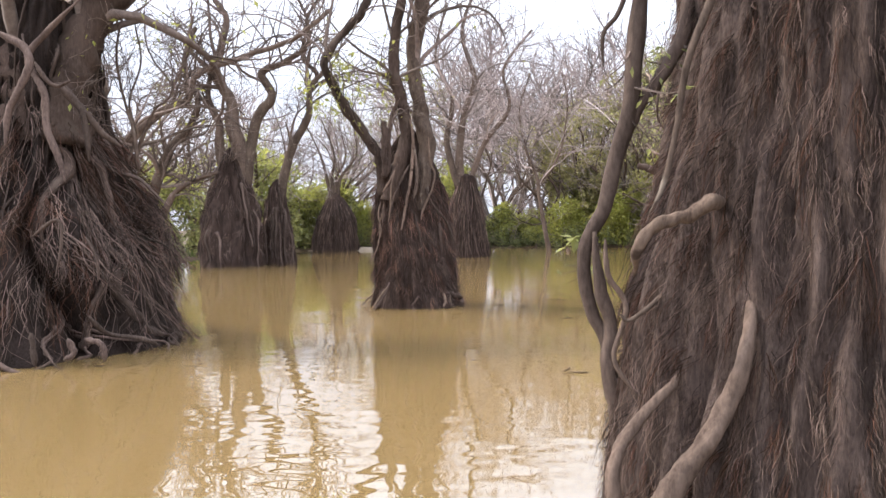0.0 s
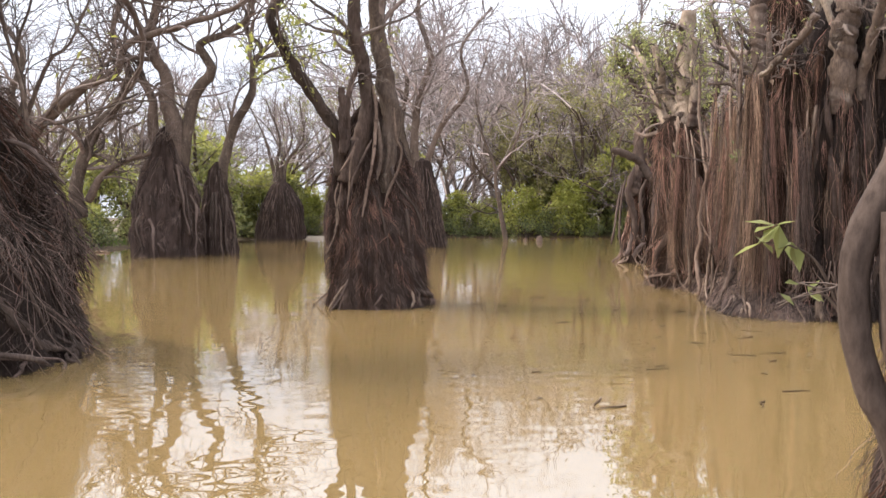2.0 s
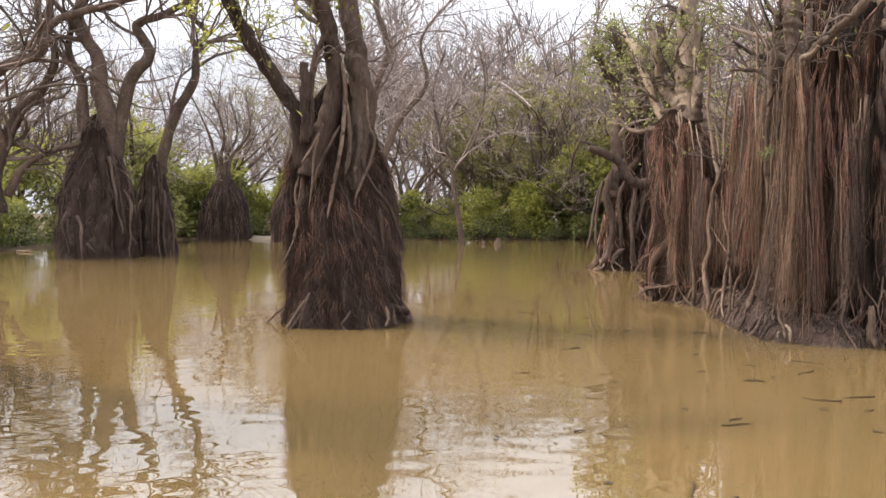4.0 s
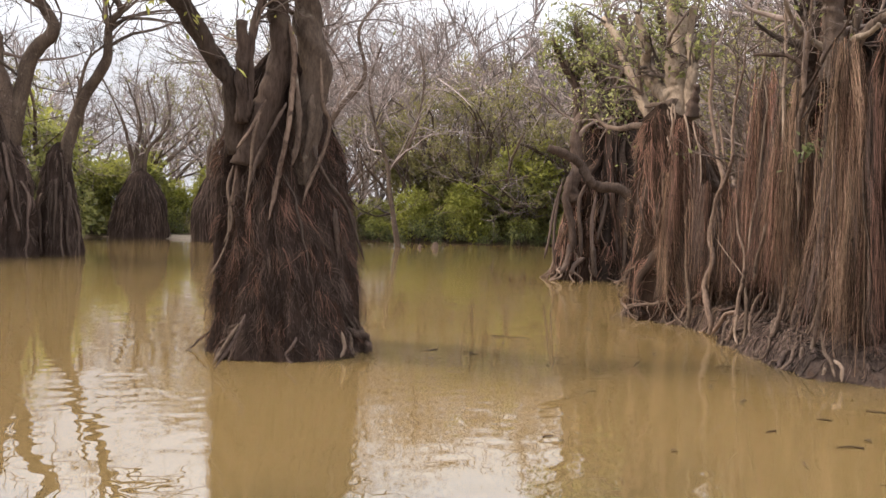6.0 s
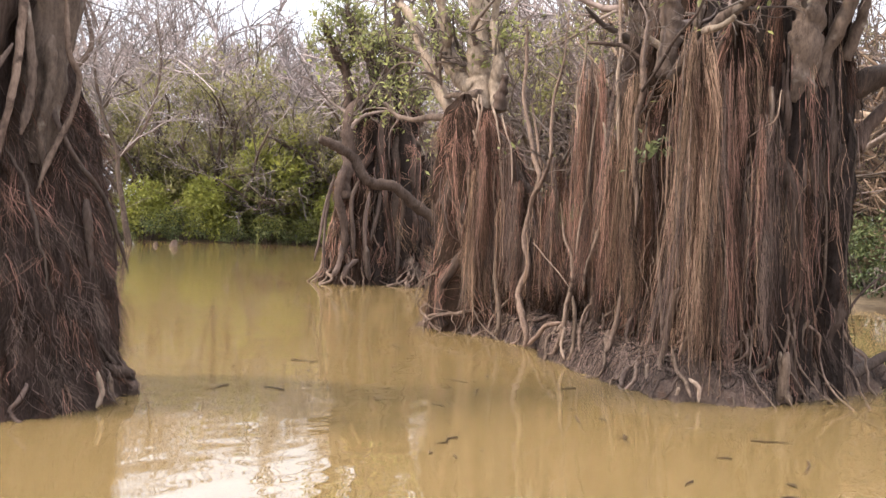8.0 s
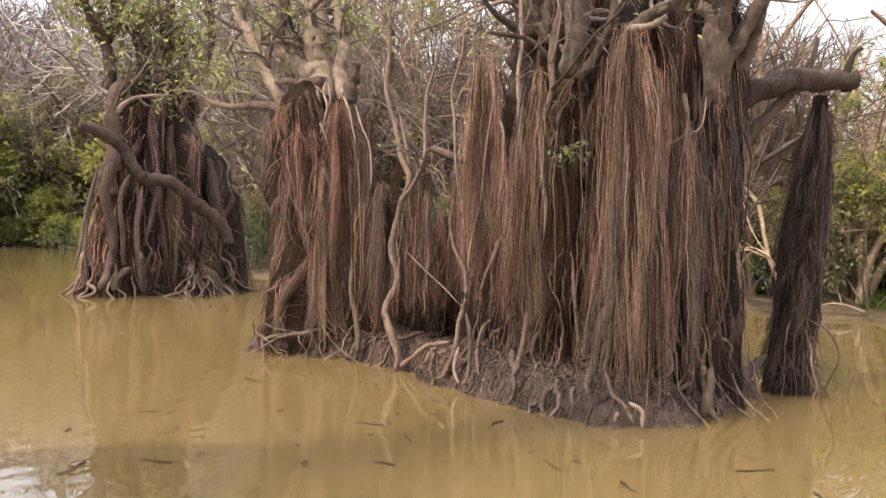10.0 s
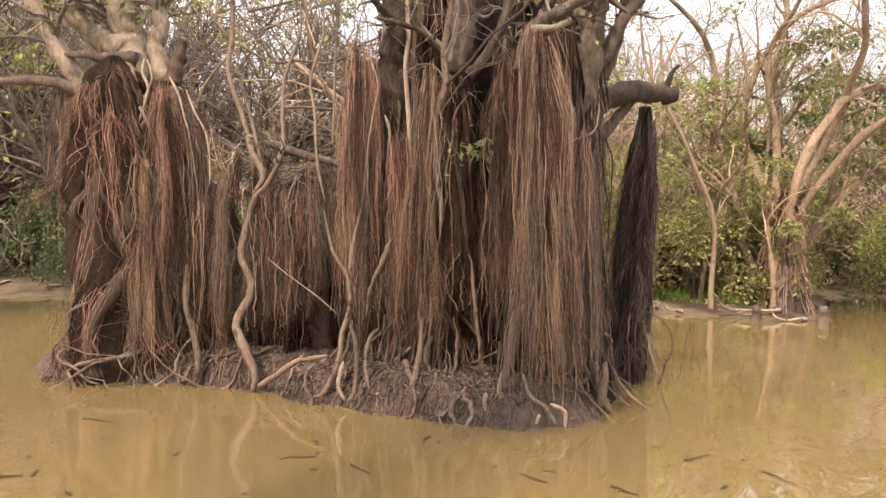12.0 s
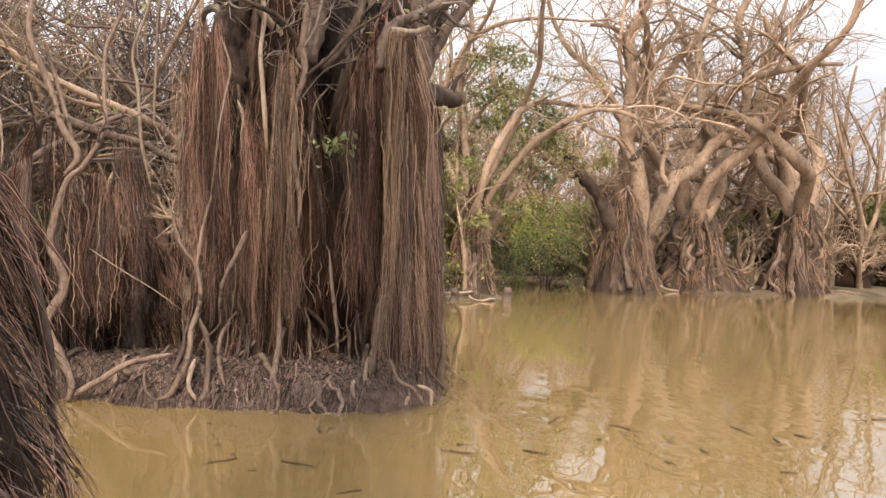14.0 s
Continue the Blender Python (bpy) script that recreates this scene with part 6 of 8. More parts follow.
    twigs(t, base, rng, hold, (46, 130), M_TWIG, (0.15, 0.35), (M_LEAF, 130, 0.07), lo=0.62)


def island_big_tree():
    base = (5.35, 12.1, 0.2)
    rng = np.random.default_rng(101)
    t = thing("tree", base, "huge swamp tree clad in long brown aerial roots on mud", "tree", SKIRTED)
    seen = (2.3, 5.9)
    # a shade-dark heart with separate pillars of roots before it
    pillar(t, base, rng, (5.6, 12.15), 0.84, 4.2, 23, M_CORE_SHADE, M_FIBRE_DARK, 700, seen, crown=2)
    pillar(t, base, rng, (5.0, 12.74), 0.42, 4.4, 24, M_CORE_WARM_SHADE, M_FIBRE_WARM, 1300, seen, (0.02, -0.02), 12, top=0.7, crown=2)
    pillar(t, base, rng, (4.78, 12.32), 0.28, 3.0, 25, M_CORE_WARM_SHADE, M_FIBRE_WARM, 700, seen, (0.03, 0.0), 8, crown=1)
    pillar(t, base, rng, (4.66, 11.55), 0.20, 3.2, 26, M_CORE_WARM_SHADE, M_FIBRE_WARM, 500, seen, (0.0, 0), 6, flare=1.5, crown=0)
    pillar(t, base, rng, (5.05, 11.40), 0.32, 3.6, 27, M_CORE_SHADE, M_FIBRE_WARM, 700, seen, (0.02, 0.02), 8, top=0.7, crown=1)
    pillar(t, base, rng, (5.55, 11.36), 0.34, 3.8, 28, M_CORE_SHADE, M_FIBRE_DARK, 700, seen, (-0.01, 0.02), 8, top=0.7, crown=1)
    foot_roots(t, base, rng, 30, (11.35, 13.35), (0.25, 0.75), (0.007, 0.026))
    hold = []
    limb(t, base, rng, [(4.75, 12.87, 1.98), (4.75, 12.89, 2.48), (4.75, 12.85, 2.98), (4.75, 12.84, 3.47), (4.75, 12.88, 3.87), (4.75, 12.95, 4.38)], 0.13, 0.16, M_BARK_DARK, "trunk", "dark furrowed trunk", hold, 50, 14, 0.24)
    limb(t, base, rng, [(4.25, 12.49, 1.98), (4.25, 12.53, 2.38), (4.25, 12.57, 2.75), (4.25, 12.55, 3.02), (4.25, 12.57, 3.30), (4.25, 12.60, 3.85)], 0.02, 0.016, M_ROOT_PALE, "stem", "pale straight climbing stem", hold, 50, 9, 0.1)
    limb(t, base, rng, [(4.25, 12.23, 1.39), (4.25, 12.23, 1.64), (4.25, 12.28, 1.88), (4.25, 12.29, 2.11), (4.25, 12.31, 2.31), (4.25, 12.28, 2.42), (4.25, 12.22, 2.60), (4.25, 12.24, 2.78), (4.25, 12.23, 3.00), (4.25, 12.19, 3.27), (4.25, 12.15, 3.71)], 0.022, 0.028, M_ROOT, "stem", "pale kinked climbing stem", hold, 60, 10, 0.14)
    limb(t, base, rng, [(4.50, 12.21, 2.75), (4.50, 12.18, 3.02), (4.50, 12.16, 3.35), (4.50, 12.20, 3.63), (4.50, 12.16, 4.00)], 0.09, 0.1, M_BARK, "limb", "", hold, 40, 12, 0.2)
    limb(t, base, rng, [(4.24, 12.02, 2.53), (4.24, 12.13, 2.37), (4.24, 12.15, 2.15), (4.24, 12.19, 1.91), (4.24, 12.18, 1.70)], 0.01, 0.01, M_ROOT, "root", "", None, 36, 9, 0.16)
    limb(t, base, rng, [(4.22, 11.63, 2.67), (4.28, 11.62, 2.88), (4.35, 11.54, 3.05), (4.41, 11.38, 3.16), (4.47, 11.20, 3.27), (4.54, 11.05, 3.35), (4.60, 10.87, 3.56)], 0.04, 0.045, M_BARK, "limb", "pale bent limb", hold, 44, 12, 0.22)
    limb(t, base, rng, [(4.25, 11.55, 3.00), (4.25, 11.35, 3.01), (4.25, 11.24, 3.06)], 0.035, 0.02, M_BARK_PALE, "limb", "", None, 20, 10, 0.16)
    limb(t, base, rng, [(4.22, 12.87, 2.85), (4.22, 12.79, 2.62), (4.22, 12.82, 2.39), (4.22, 12.86, 2.11), (4.22, 12.88, 1.79), (4.22, 12.91, 1.53)], 0.008, 0.009, M_ROOT_PALE, "root", "", None, 36, 9, 0.16)
    limb(t, base, rng, [(4.24, 12.73, 2.37), (4.24, 12.68, 2.23), (4.24, 12.69, 2.06), (4.24, 12.66, 1.93)], 0.014, 0.008, M_ROOT_PALE, "root", "", None, 36, 9, 0.16)
    limb(t, base, rng, [(4.00, 12.72, 3.09), (4.10, 12.60, 3.07), (4.20, 12.44, 3.03), (4.30, 12.24, 2.84)], 0.016, 0.022, M_BARK_DARK, "limb", "broken dead branch", None, 24, 8, 0.16)
    limb(t, base, rng, [(4.45, 12.09, 2.71), (4.45, 12.00, 2.81), (4.45, 11.86, 3.04), (4.45, 11.77, 3.31), (4.45, 11.76, 3.58)], 0.045, 0.035, M_BARK, "limb", "", hold, 40, 10, 0.16)
    limb(t, base, rng, [(4.22, 11.53, 3.26), (4.22, 11.63, 3.13), (4.22, 11.85, 2.97), (4.22, 12.03, 2.76), (4.22, 12.21, 2.59)], 0.01, 0.014, M_BARK_DARK, "limb", "", None, 30, 7, 0.1)
    limb(t, base, rng, [(4.15, 13.21, 1.59), (4.14, 13.11, 1.25), (4.14, 12.98, 1.06), (4.13, 12.94, 0.82), (4.12, 13.00, 0.59), (4.11, 13.02, 0.36), (4.11, 13.13, 0.11), (4.10, 13.28, 0.04)], 0.012, 0.024, M_ROOT, "stem", "pale bare stem with spreading foot", None, 60, 10, 0.16)
    limb(t, base, rng, [(4.16, 12.61, 1.36), (4.16, 12.69, 1.17), (4.16, 12.78, 0.96), (4.16, 12.82, 0.73)], 0.022, 0.014, M_ROOT, "root", "pale swollen root", None, 30, 10, 0.3)
    limb(t, base, rng, [(4.15, 12.95, 0.68), (4.13, 12.87, 0.46), (4.12, 12.88, 0.14), (4.10, 12.94, 0.04)], 0.02, 0.02, M_ROOT, "root", "", None, 36, 9, 0.16)
    limb(t, base, rng, [(4.08, 12.96, 0.37), (4.08, 13.00, 0.18), (4.08, 12.94, 0.04)], 0.02, 0.014, M_ROOT_PALE, "root", "", None, 36, 9, 0.16)
    limb(t, base, rng, [(4.25, 12.37, 0.82), (4.20, 12.35, 0.58), (4.15, 12.36, 0.36), (4.10, 12.40, 0.19)], 0.016, 0.026, M_ROOT, "root", "", None, 36, 9, 0.16)
    limb(t, base, rng, [(4.22, 12.72, 0.64), (4.18, 12.78, 0.55), (4.14, 12.79, 0.37), (4.10, 12.73, 0.16)], 0.014, 0.018, M_ROOT, "root", "", None, 36, 9, 0.16)
    limb(t, base, rng, [(4.30, 11.98, 1.22), (4.30, 11.94, 0.86), (4.30, 11.90, 0.60), (4.30, 11.88, 0.40)], 0.014, 0.014, M_ROOT, "root", "", None, 36, 9, 0.16)
    limb(t, base, rng, [(4.12, 11.48, 0.91), (4.10, 11.57, 0.81), (4.08, 11.59, 0.64), (4.07, 11.61, 0.44), (4.05, 11.64, 0.26)], 0.03, 0.028, M_ROOT, "root", "stout pale prop root", None, 30, 11, 0.18)
    limb(t, base, rng, [(4.02, 11.49, 0.40), (4.01, 11.42, 0.24), (3.99, 11.30, 0.17), (3.98, 11.22, 0.05)], 0.016, 0.014, M_ROOT, "root", "", None, 36, 9, 0.16)
    limb(t, base, rng, [(3.99, 11.27, 0.20), (3.99, 11.16, 0.15), (3.99, 11.15, 0.04)], 0.016, 0.014, M_ROOT_PALE, "root", "", None, 36, 9, 0.16)
    limb(t, base, rng, [(3.96, 11.34, 0.12), (3.96, 11.37, 0.03)], 0.016, 0.012, M_ROOT_PALE, "root", "", None, 36, 9, 0.16)
    limb(t, base, rng, [(4.10, 11.65, 0.40), (4.06, 11.67, 0.21), (4.02, 11.60, 0.07)], 0.022, 0.018, M_ROOT_PALE, "root", "", None, 36, 9, 0.16)
    limb(t, base, rng, [(4.03, 11.76, 0.23), (4.03, 11.77, 0.14), (4.03, 11.73, 0.03)], 0.018, 0.016, M_ROOT_PALE, "root", "", None, 36, 9, 0.16)
    limb(t, base, rng, [(4.72, 10.95, 0.43), (4.72, 10.97, 0.20), (4.72, 11.01, 0.01)], 0.03, 0.04, M_ROOT, "root", "grey split root foot", None, 20, 10, 0.25)
    limb(t, base, rng, [(4.75, 11.04, 0.42), (4.75, 10.99, 0.19), (4.75, 10.91, 0.01)], 0.025, 0.03, M_ROOT, "root", "", None, 36, 9, 0.16)
    limb(t, base, rng, [(5.10, 11.35, 2.50), (5.10, 11.26, 2.84), (5.10, 11.22, 3.18), (5.10, 11.20, 3.47), (5.10, 11.19, 3.76), (5.10, 11.16, 4.24)], 0.15, 0.14, M_BARK, "trunk", "reddish-brown trunk", hold, 44, 14, 0.2)
    limb(t, base, rng, [(5.30, 11.23, 2.63), (5.30, 11.19, 2.88), (5.30, 11.05, 3.12), (5.30, 10.96, 3.32), (5.30, 10.82, 3.51), (5.30, 10.62, 3.78)], 0.075, 0.05, M_BARK, "limb", "", hold, 40, 11, 0.16)
    limb(t, base, rng, [(5.50, 11.12, 2.87), (5.50, 11.00, 3.27), (5.50, 10.96, 3.58), (5.50, 10.94, 3.88)], 0.05, 0.04, M_BARK, "limb", "", hold, 36, 10, 0.16)
    limb(t, base, rng, [(4.60, 11.05, 2.50), (4.60, 11.08, 2.28), (4.60, 11.22, 2.21), (4.60, 11.38, 2.13)], 0.006, 0.006, M_ROOT_PALE, "root", "", None, 36, 9, 0.16)
    limb(t, base, rng, [(4.60, 11.11, 2.19), (4.60, 11.17, 2.01), (4.60, 11.30, 1.83), (4.60, 11.39, 1.76)], 0.006, 0.005, M_ROOT_PALE, "root", "", None, 36, 9, 0.16)
    limb(t, base, rng, [(5.60, 11.32, 2.61), (5.92, 11.12, 2.77), (6.24, 10.94, 2.87), (6.56, 10.76, 2.90), (6.88, 10.54, 2.87)], 0.12, 0.09, M_BARK_DARK, "limb", "sawn-off dark side limb", None, 30, 16, 0.22)
    limb(t, base, rng, [(6.85, 10.60, 2.88), (6.85, 10.62, 3.02), (6.85, 10.58, 3.17), (6.85, 10.50, 3.26)], 0.05, 0.02, M_BARK_DARK, "limb", "", None, 16, 8, 0.2)
    limb(t, base, rng, [(6.30, 10.91, 2.84), (6.17, 11.06, 2.62), (6.03, 11.21, 2.41), (5.90, 11.24, 2.15)], 0.05, 0.06, M_BARK_DARK, "limb", "", None, 20, 9, 0.2)
    sheaf(t, base, rng, (4.34, 12.99, 2.91), (4.34, 12.92, 0.53), 0.15, 560, M_FIBRE_WARM, 0.15, "reddish curtain of hanging roots")
    sheaf(t, base, rng, (4.42, 13.16, 2.53), (4.42, 13.01, 0.80), 0.1, 220, M_FIBRE_GOLD, 0.5, "thin tan hanging roots")
    sheaf(t, base, rng, (4.28, 12.63, 2.16), (4.28, 12.57, 0.46), 0.12, 480, M_FIBRE_WARM, 0.25, "brown sheaf of hanging roots")
    sheaf(t, base, rng, (4.28, 12.38, 2.70), (4.28, 12.34, 0.34), 0.12, 480, M_FIBRE_GOLD, 0.2, "tan sheaf of hanging roots")
    sheaf(t, base, rng, (4.38, 12.17, 2.22), (4.38, 12.14, 0.48), 0.1, 300, M_FIBRE_DEEP, 0.3, "dark sheaf of hanging roots")
    sheaf(t, base, rng, (4.30, 11.76, 2.77), (4.30, 11.73, 0.61), 0.12, 460, M_FIBRE_WARM, 0.3, "brown sheaf of hanging roots")
    sheaf(t, base, rng, (4.15, 11.49, 2.87), (4.15, 11.34, 0.08), 0.18, 900, M_FIBRE_GOLD, 0.1, "long tan curtain of hanging roots")
    sheaf(t, base, rng, (4.25, 11.34, 2.57), (4.25, 11.20, 0.07), 0.12, 480, M_FIBRE_DARK, 0.12, "grey-brown sheaf of hanging roots")
    # Dark fibre here puts the tree's shadowed side into the colour.
    sheaf(t, base, rng, (4.55, 11.17, 2.23), (4.55, 11.15, 0.17), 0.14, 420, M_FIBRE_DARK, 0.12, "dark sheaf of hanging roots")
    sheaf(t, base, rng, (4.42, 11.95, 1.58), (4.42, 11.92, 0.58), 0.12, 260, M_FIBRE_DEEP, 0.4, "dark sheaf of hanging roots")
    s = leaves(Soup(), rng, (4.16, 11.97, 2.07) + rng.normal(0, 0.07, (40, 3)), 0.085, 0.6, 0.5)
    part("leaf_spray", s.mesh("leaf_spray", M_LEAF_DARK, base, False), t, "sprig of green leaves", "stuff")
    twigs(t, base, rng, hold, (80, 300, 700), M_TWIG, (0.2, 0.5), (M_LEAF, 120, 0.08), lo=0.35)


def hanging_column():
    base = (6.56, 10.9, 0.0)
    rng = np.random.default_rng(111)
    t = thing("hanging_roots", base, "dark column of roots hanging from a sawn limb into water", "roots")
    sk = Skirt(base, [(-0.3, 0.20, 0.20), (0.15, 0.19, 0.19), (0.6, 0.18, 0.18), (1.2, 0.19, 0.19), (1.8, 0.16, 0.16), (2.3, 0.11, 0.11), (2.85, 0.05, 0.05)], 29, 0.16, (0.09, -0.03)).groove(529, 9, (0.2, 0.5), (0.15, 0.4))
    core = part("root_skirt", sk.core(Soup(), 80, 60, 0.02).mesh("root_skirt", M_CORE_SHADE, base), t)
    s = sk.fringe(Soup(), rng, 60, 24, (0.5, 2.8), (0.5, 1.6), (0.0012, 0.0036), (0, 6.2832), (0.3, 0.9), (0.01, 0.09), 0.06, 10, 0.16, 0.008)
    sk.fringe(s, rng, 16, 12, (0.3, 0.7), (0.4, 0.7), (0.0014, 0.004), (0, 6.2832), (0.3, 0.9), (0.02, 0.10), 0.26, 10, 0.16, 0.010)
    part("root_mat", s.mesh("root_mat", M_FIBRE_DARK, base), core, "fine dark hanging strands", "stuff")
    sk.roots(core, rng, 12, (0.6, 2.4), (0.7, 2.0), (0.006, 0.013), M_ROOT_DARK, base, (0.01, 0.05), wander=0.12)
    sk.roots(core, rng, 12, (0.3, 0.8), (0.9, 1.2), (0.006, 0.012), M_ROOT, base, (0.02, 0.10), wander=0.12, foot=0.22)
    limb(t, base, rng, [(6.45, 10.8, 0.75), (6.45, 10.55, 0.62), (6.48, 10.46, 0.40), (6.45, 10.52, 0.2), (6.4, 10.6, -0.05)], 0.008, 0.006, M_ROOT_DARK, "root")
    limb(t, base, rng, [(6.3, 11.1, 1.1), (6.1, 11.25, 0.85), (6.0, 11.3, 0.6), (6.02, 11.28, 0.2), (6.0, 11.2, -0.05)], 0.012, 0.010, M_ROOT_DARK, "root")
    limb(t, base, rng, [(6.3, 11.05, 0.35), (6.0, 11.1, 0.22), (5.7, 11.1, 0.12), (5.3, 11.05, 0.1)], 0.05, 0.04, M_ROOT_DARK, "root")


# ---- woods and bushes on the banks ----
def bare_tree(seed, height, stems, twig_mat, bark, label, leaf=None, counts=(30, 130, 520), least=0.011):
    rng = np.random.default_rng(seed)
    base = (0.0, 0.0, 0.0)
    t = thing("bare_tree", base, label, "tree", "bare trees of the banks")
    hold = []
    for k in range(stems):
        a = 6.28 * (k + rng.uniform(0, 0.6)) / stems
        tilt = rng.uniform(0.15, 0.55)
        P = grow(rng, [(0.15 * math.cos(a), 0.15 * math.sin(a), -0.1)], [(tilt * math.cos(a), tilt * math.sin(a), 1)], [height * rng.uniform(0.65, 0.9)], 16, 0.13, 0.05)
        R = np.linspace(0.16, 0.045, 16)[None] * height / 9 * rng.uniform(0.7, 1.1)
        soup = tubes(Soup(), P, R, 6, False, knobbly(rng, 1, 16, 6, 0.12))
        part("limb" if k else "trunk", soup.mesh("limb", bark), t)
        hold.append((P[0], R[0]))
        Q, S = sprout(rng, P, R, 3, 0.25, 0.8, (0.5, 0.8), (0.5, 0.7), (0.4, 0.9), 12, 0.16, 0.06, 0.02)
        for q, r in zip(Q, S):
            hold.append((q, r))
            part("limb", tubes(Soup(), q[None], r[None], 5).mesh("limb", bark), t)
    sk = Skirt(base, [(-0.3, 0.65, 0.65), (0.3, 0.5, 0.5), (1.0, 0.34, 0.34), (1.8, 0.2, 0.2), (2.0, 0.02, 0.02)], seed, 0.12)
    core = part("root_skirt", sk.core(Soup(), 36, 12, 0.05).mesh("root_skirt", M_CORE_WARM_SHADE), t)
    twigs(t, base, rng, hold, counts, twig_mat, (0.3, 0.65), leaf, lo=0.2, least=least, sides=(4, 3, 3))
    return t


def shrub(seed, w, h, n, mat, label, size=0.13):
    rng = np.random.default_rng(seed)
    t = thing("shrub", (0, 0, 0), label, "bush", "bushes along the bank")
    k = 44
    z = rng.uniform(0.06, 0.9, k)
    a, out = rng.uniform(0, 6.28, k), np.sqrt(1 - z**2) * rng.uniform(0.55, 1.0, k) * w * 0.46
    c = np.stack([out * np.cos(a), out * np.sin(a), z * h * 0.92], -1)
    pick = rng.integers(0, k, n)
    r = rng.uniform(0.25, 0.55, k)[pick, None] * (w / 3)
    off = unit(rng.normal(0, 1, (n, 3))) * rng.uniform(0.45, 1.0, (n, 1)) * r
    at = c[pick] + off
    at[:, 2] = np.abs(at[:, 2]) + 0.03
    part("foliage", leaves(Soup(), rng, at, size, 0.45, 0.5, unit(off)).mesh("foliage", mat, (0, 0, 0), False), t)
    # On most shrubs the upper leaves are paler, painting sunlight onto the tops.
    high = np.flatnonzero(c[:, 2] > 0.5 * h)
    pick = high[rng.integers(0, len(high), n // 2)]
    off = unit(rng.normal(0, 1, (len(pick), 3)) + (0, 0, 0.5)) * rng.uniform(0.85, 1.15, (len(pick), 1)) * rng.uniform(0.3, 0.55, (len(pick), 1)) * (w / 3)
    young = M_LEAF_DRY if mat is M_LEAF_DRY else M_LEAF_DARK if mat is M_LEAF_SHADE else M_LEAF_BRIGHT
    part("young_foliage", leaves(Soup(), rng, c[pick] + off, size, 0.45, 0.5, unit(off)).mesh("young_foliage", young, (0, 0, 0), False), t, "upper leaves, mostly in a sun-lightened colour", "stuff")
    ends = c[rng.integers(0, k, 8)]
    P = np.stack([spline([(0.1 * e[0], 0.1 * e[1], -0.1), (0.5 * e[0], 0.5 * e[1], 0.4 * e[2]), e], 8) for e in ends])
    part("stem_tangle", tubes(Soup(), P, np.linspace(0.03, 0.008, 8)[None] * np.ones((8, 1)), 4).mesh("stem_tangle", M_TWIG), t, kind="stuff")
    return t


def far_woods(seed, line, step, depth, height, mat, label, sprays, fine=0.015):
    """Leafless woods far behind the banks: stems, forks and sprays of twigs, too many to count."""
    rng = np.random.default_rng(seed)
    spots = np.array(along(line, step, rng, depth))
    n = len(spots)
    start = np.repeat(np.c_[spots, np.zeros(n)], 3, 0)
    h = np.repeat(rng.uniform(0.75, 1.15, n) * height, 3) * rng.uniform(0.7, 1.0, 3 * n)
    P = grow(rng, start, np.c_[rng.normal(0, 0.28, (3 * n, 2)), np.ones(3 * n)], h * 0.75, 9, 0.16, 0.05)
    R = np.linspace(0.14, 0.05, 9)[None] * np.ones((3 * n, 1))
    s = tubes(Soup(), P, R, 4)
    for count, steps, least in ((n * 16, 7, 2.4), (n * sprays // 4, 4, 1.6), (n * sprays, 3, 1.0)):
        P, R = sprout(rng, P, R, count, 0.3, 1.0, (0.35, 0.7), (0.4, 0.6), (0.3, 1.1), steps, 0.18, 0.05, least * fine)
        tubes(s, P, R, 3)
    tagged(new("woods", s.mesh("woods", mat)), label, "trees", kind="stuff")


def scatter(models, spots, rng, scale=(0.85, 1.2), sink=0.0):
    """The first spot of each model takes the model itself, the rest copies."""
    used = set()
    for x, y in spots:
        m = models[int(rng.integers(0, len(models)))]
        s = rng.uniform(*scale)
        z = ground_level(x, y) - sink
        at = Matrix.LocRotScale((x, y, z), Euler((0, 0, rng.uniform(0, 6.28))), (s, s, s * rng.uniform(0.9, 1.15)))
        if m.name in used:
            copy_thing(m, at)
        else:
            used.add(m.name)
            m.matrix_basis = at
    for m in models:
        if m.name not in used:
            for o in (*m.children_recursive, m):
                bpy.data.objects.remove(o)


def ground_level(x, y):
    d = -float(inside_distance(np.array([x], float), np.array([y], float), WATER_EDGE)[0])
    return 0.0 if d < 0 else 0.32 * (1 - math.exp(-d * 0.8))


def along(points, step, rng, jitter):
    """Spots at about equal steps along a line on the plan."""
    p = np.array(points, float)
    seg = np.linalg.norm(np.diff(p, axis=0), axis=1)
    total = np.r_[0, np.cumsum(seg)]
    s = np.arange(0, total[-1], step)
    return [(np.interp(v, total, p[:, 0]) + rng.normal(0, jitter), np.interp(v, total, p[:, 1]) + rng.normal(0, jitter)) for v in s]


